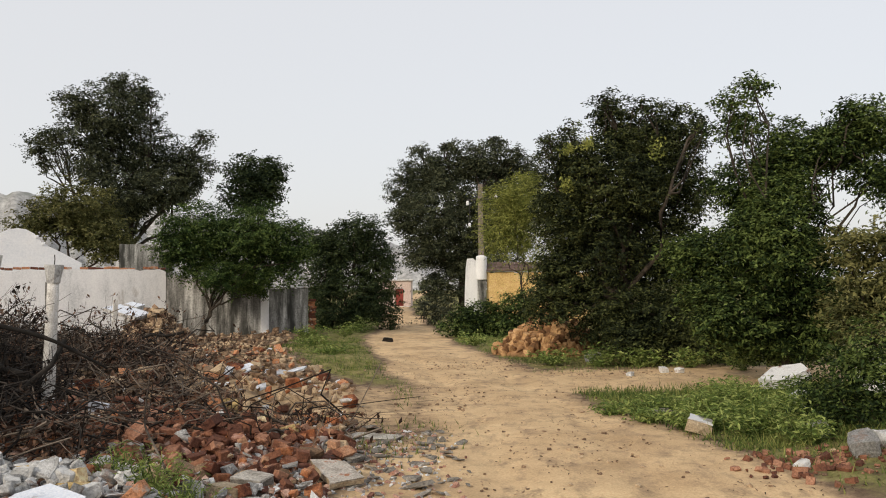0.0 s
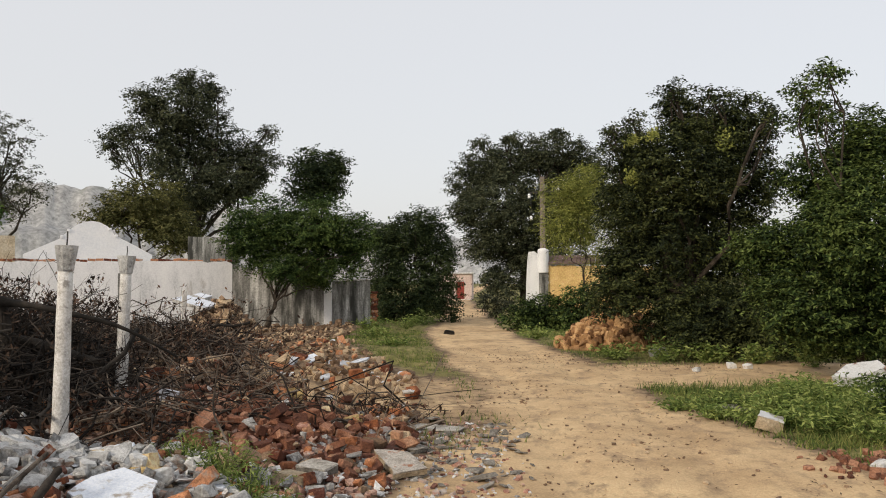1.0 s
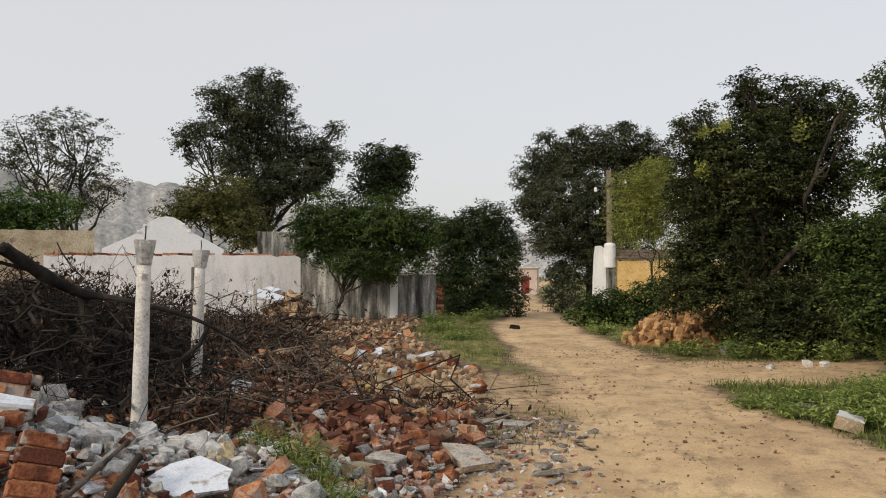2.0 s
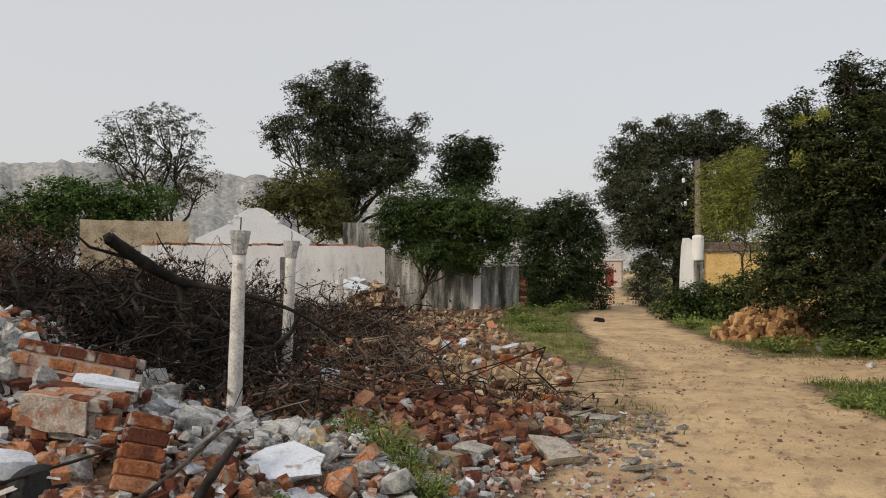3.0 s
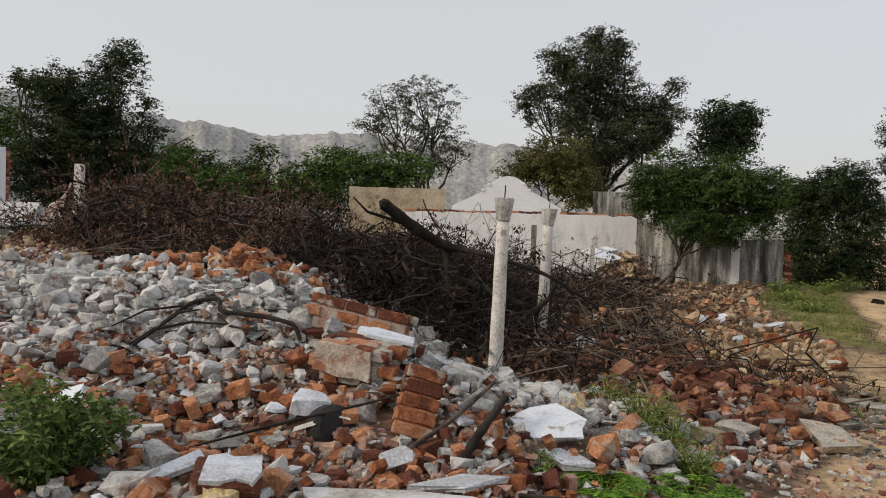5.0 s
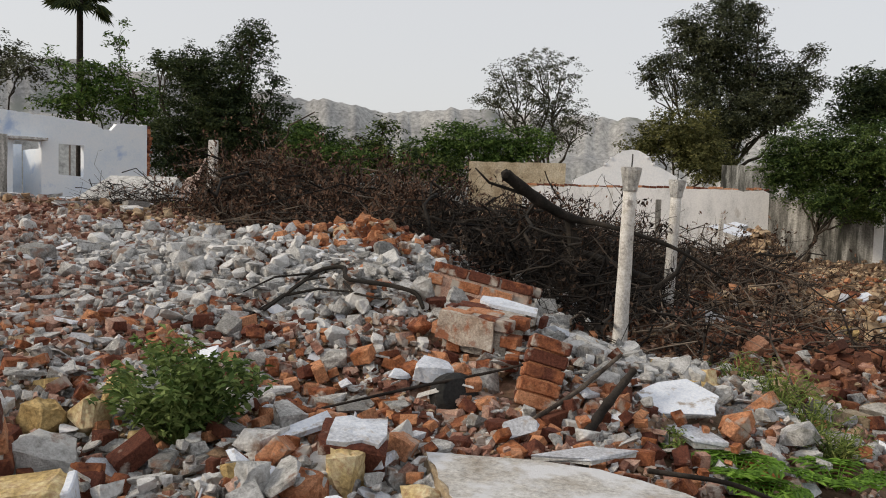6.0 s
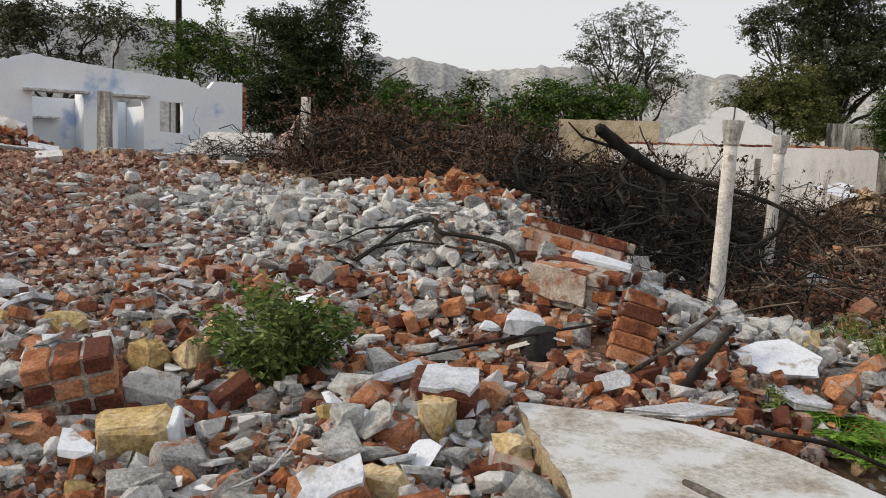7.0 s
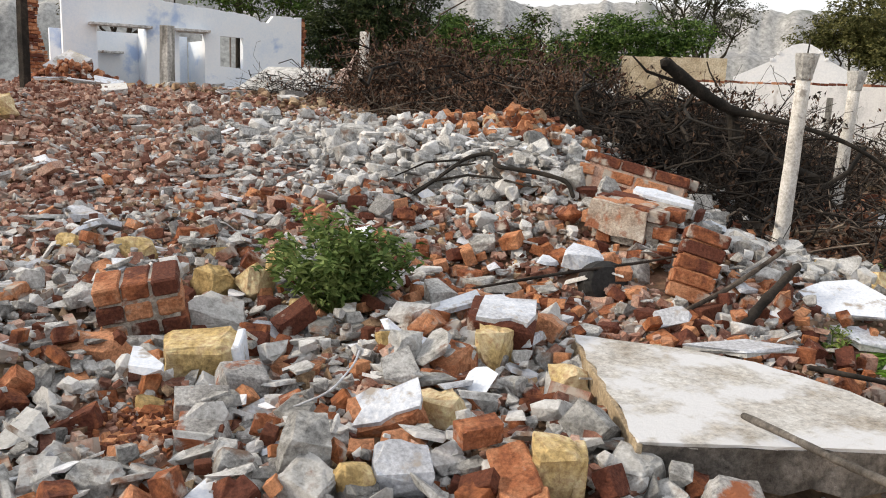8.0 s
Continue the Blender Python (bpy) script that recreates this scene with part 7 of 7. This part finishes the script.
earth_heap()
big_lump(-1.66, 24.7, float(land(-1.66, 24.7)) + 0.06, 0.34, 0.16, 0.16, 5, 10, 20, M_CHAR, "small dark lump lying on the track", 77, "boulder", "stone")
for x_, y_, s_ in ((3.1, 17.3, 1.6), (3.95, 14.9, 0.8), (4.2, 14.8, 0.7), (3.2, 14.3, 0.6), (3.6, 8.0, 1.1), (3.57, 7.1, 1.4), (2.95, 6.9, 0.6), (3.9, 7.3, 1.0), (5.45, 10.3, 3.2), (4.1, 9.6, 1.3)):
    z_ = float(land(x_, y_))
    big_lump(x_, y_, z_ + 0.05 * s_, 0.2 * s_, 0.16 * s_, 0.14 * s_, 8, 10, x_ * 70, M_CONC_ONE, "pale boulder on the grass verge", int(x_ * 10), "boulder", "stone")


def brick_ruin():
    """Collapsed corner of brick wall beside the blue house."""
    t = thing("ruined_wall", "collapsed red brick corner beside the blue house", "ruin")
    for k in range(280):
        o = child("brick", ROUGH_BRICKS[k % 6], t)
        if k < 110:
            # stump of the corner still standing
            j, i = divmod(k, 4)
            o.matrix_local = pose(-21.0 + random.uniform(-0.05, 0.05), 5.0 + i * 0.2 - 0.012 * j * (i - 1), 1.25 + j * 0.085, random.uniform(-6, 6), random.uniform(-6, 6), 90 + random.uniform(-14, 14))
        else:
            a, q = random.uniform(0, 6.28), math.sqrt(random.random())
            x, y = -20.1 + 0.9 * q * math.cos(a), 5.9 + 1.3 * q * math.sin(a)
            o.matrix_local = pose(x, y, float(land(x, y)) + 0.05 + 0.7 * (1 - q) * random.random() ** 0.5, random.uniform(-60, 60), random.uniform(-60, 60), random.uniform(0, 360))


brick_ruin()
slab("fallen_slab", "tilted concrete slab resting on the ruined brick corner", [(-20.7, 5.3), (-20.0, 5.6), (-20.3, 6.3), (-21.0, 6.0)], 1.82, 0.16, (24, 26), M_SLAB, M_CONC_ONE, "slab")


def wall_debris():
    """Fallen plaster and bricks heaped against the foot of the compound wall."""
    x, y = field(2600, -10.2, -6.6, 20.8, 24.2, lambda x, y: np.clip(1.2 * bell(x, y, -8.0, 22.4, 0.7), 0, 1))
    s = np.exp(rng.normal(0.0, 0.35, len(x))).clip(0.4, 1.6)
    lift = land(x, y) + 1.15 * bell(x, y, -7.9, 22.4, 0.55) * rng.random(len(x)) ** 0.5
    strew("wall_foot_debris", "brown bricks and earth heaped near the compound wall", T_BRICK, x, y, s, M_TAN, lift=lift)


wall_debris()
slab("plaster_plate", "white fallen slab of plastered wall near the compound wall", [(-9.1, 22.0), (-8.1, 21.8), (-7.9, 22.4), (-8.9, 22.6)], 0.95, 0.10, (12, 12), M_PLASTER_ONE, M_CONC_ONE, "plaster piece")
slab("plaster_plate", "white broken wall piece standing near the compound wall", [(-8.8, 22.7), (-8.4, 22.6), (-8.3, 22.9), (-8.7, 23.0)], 1.1, 0.5, (15, 8), M_PLASTER_ONE, M_CONC_ONE, "plaster piece")
for i_, (x_, y_, s_) in enumerate(((-18.4, 6.0, 1.0), (-19.4, 7.9, 1.2), (-18.9, 8.9, 1.1), (-17.6, 5.2, 0.9), (-18.9, 5.0, 1.2), (-16.2, 7.3, 0.8))):
    slab("plaster_plate", "white fallen plate of painted wall before the blue house", [(x_ - 0.3 * s_, y_ - 0.2 * s_), (x_ + 0.2 * s_, y_ - 0.34 * s_), (x_ + 0.3 * s_, y_ + 0.2 * s_), (x_ - 0.1 * s_, y_ + 0.36 * s_)], float(land(x_, y_)) + 0.22, 0.06, (6 * (i_ % 3) - 4, 16 - 4 * i_), M_PLASTER_ONE, M_CONC_ONE, "plaster piece", "fallen plates")
for k_ in range(5):
    x0_, y0_ = -15.95 - 0.05 * k_, 10.62 - 0.03 * k_
    log("hanging_rag", "frayed pinkish rope strip hanging beside the post", [(x0_, y0_, 2.3 - 0.12 * k_), (x0_ - 0.12, y0_ - 0.08, 1.9), (x0_ - 0.2 - 0.05 * k_, y0_ - 0.15, 1.5), (x0_ - 0.32 - 0.08 * k_, y0_ - 0.2, 1.1)], [0.02, 0.03, 0.025, 0.02], M_PINK, 6)
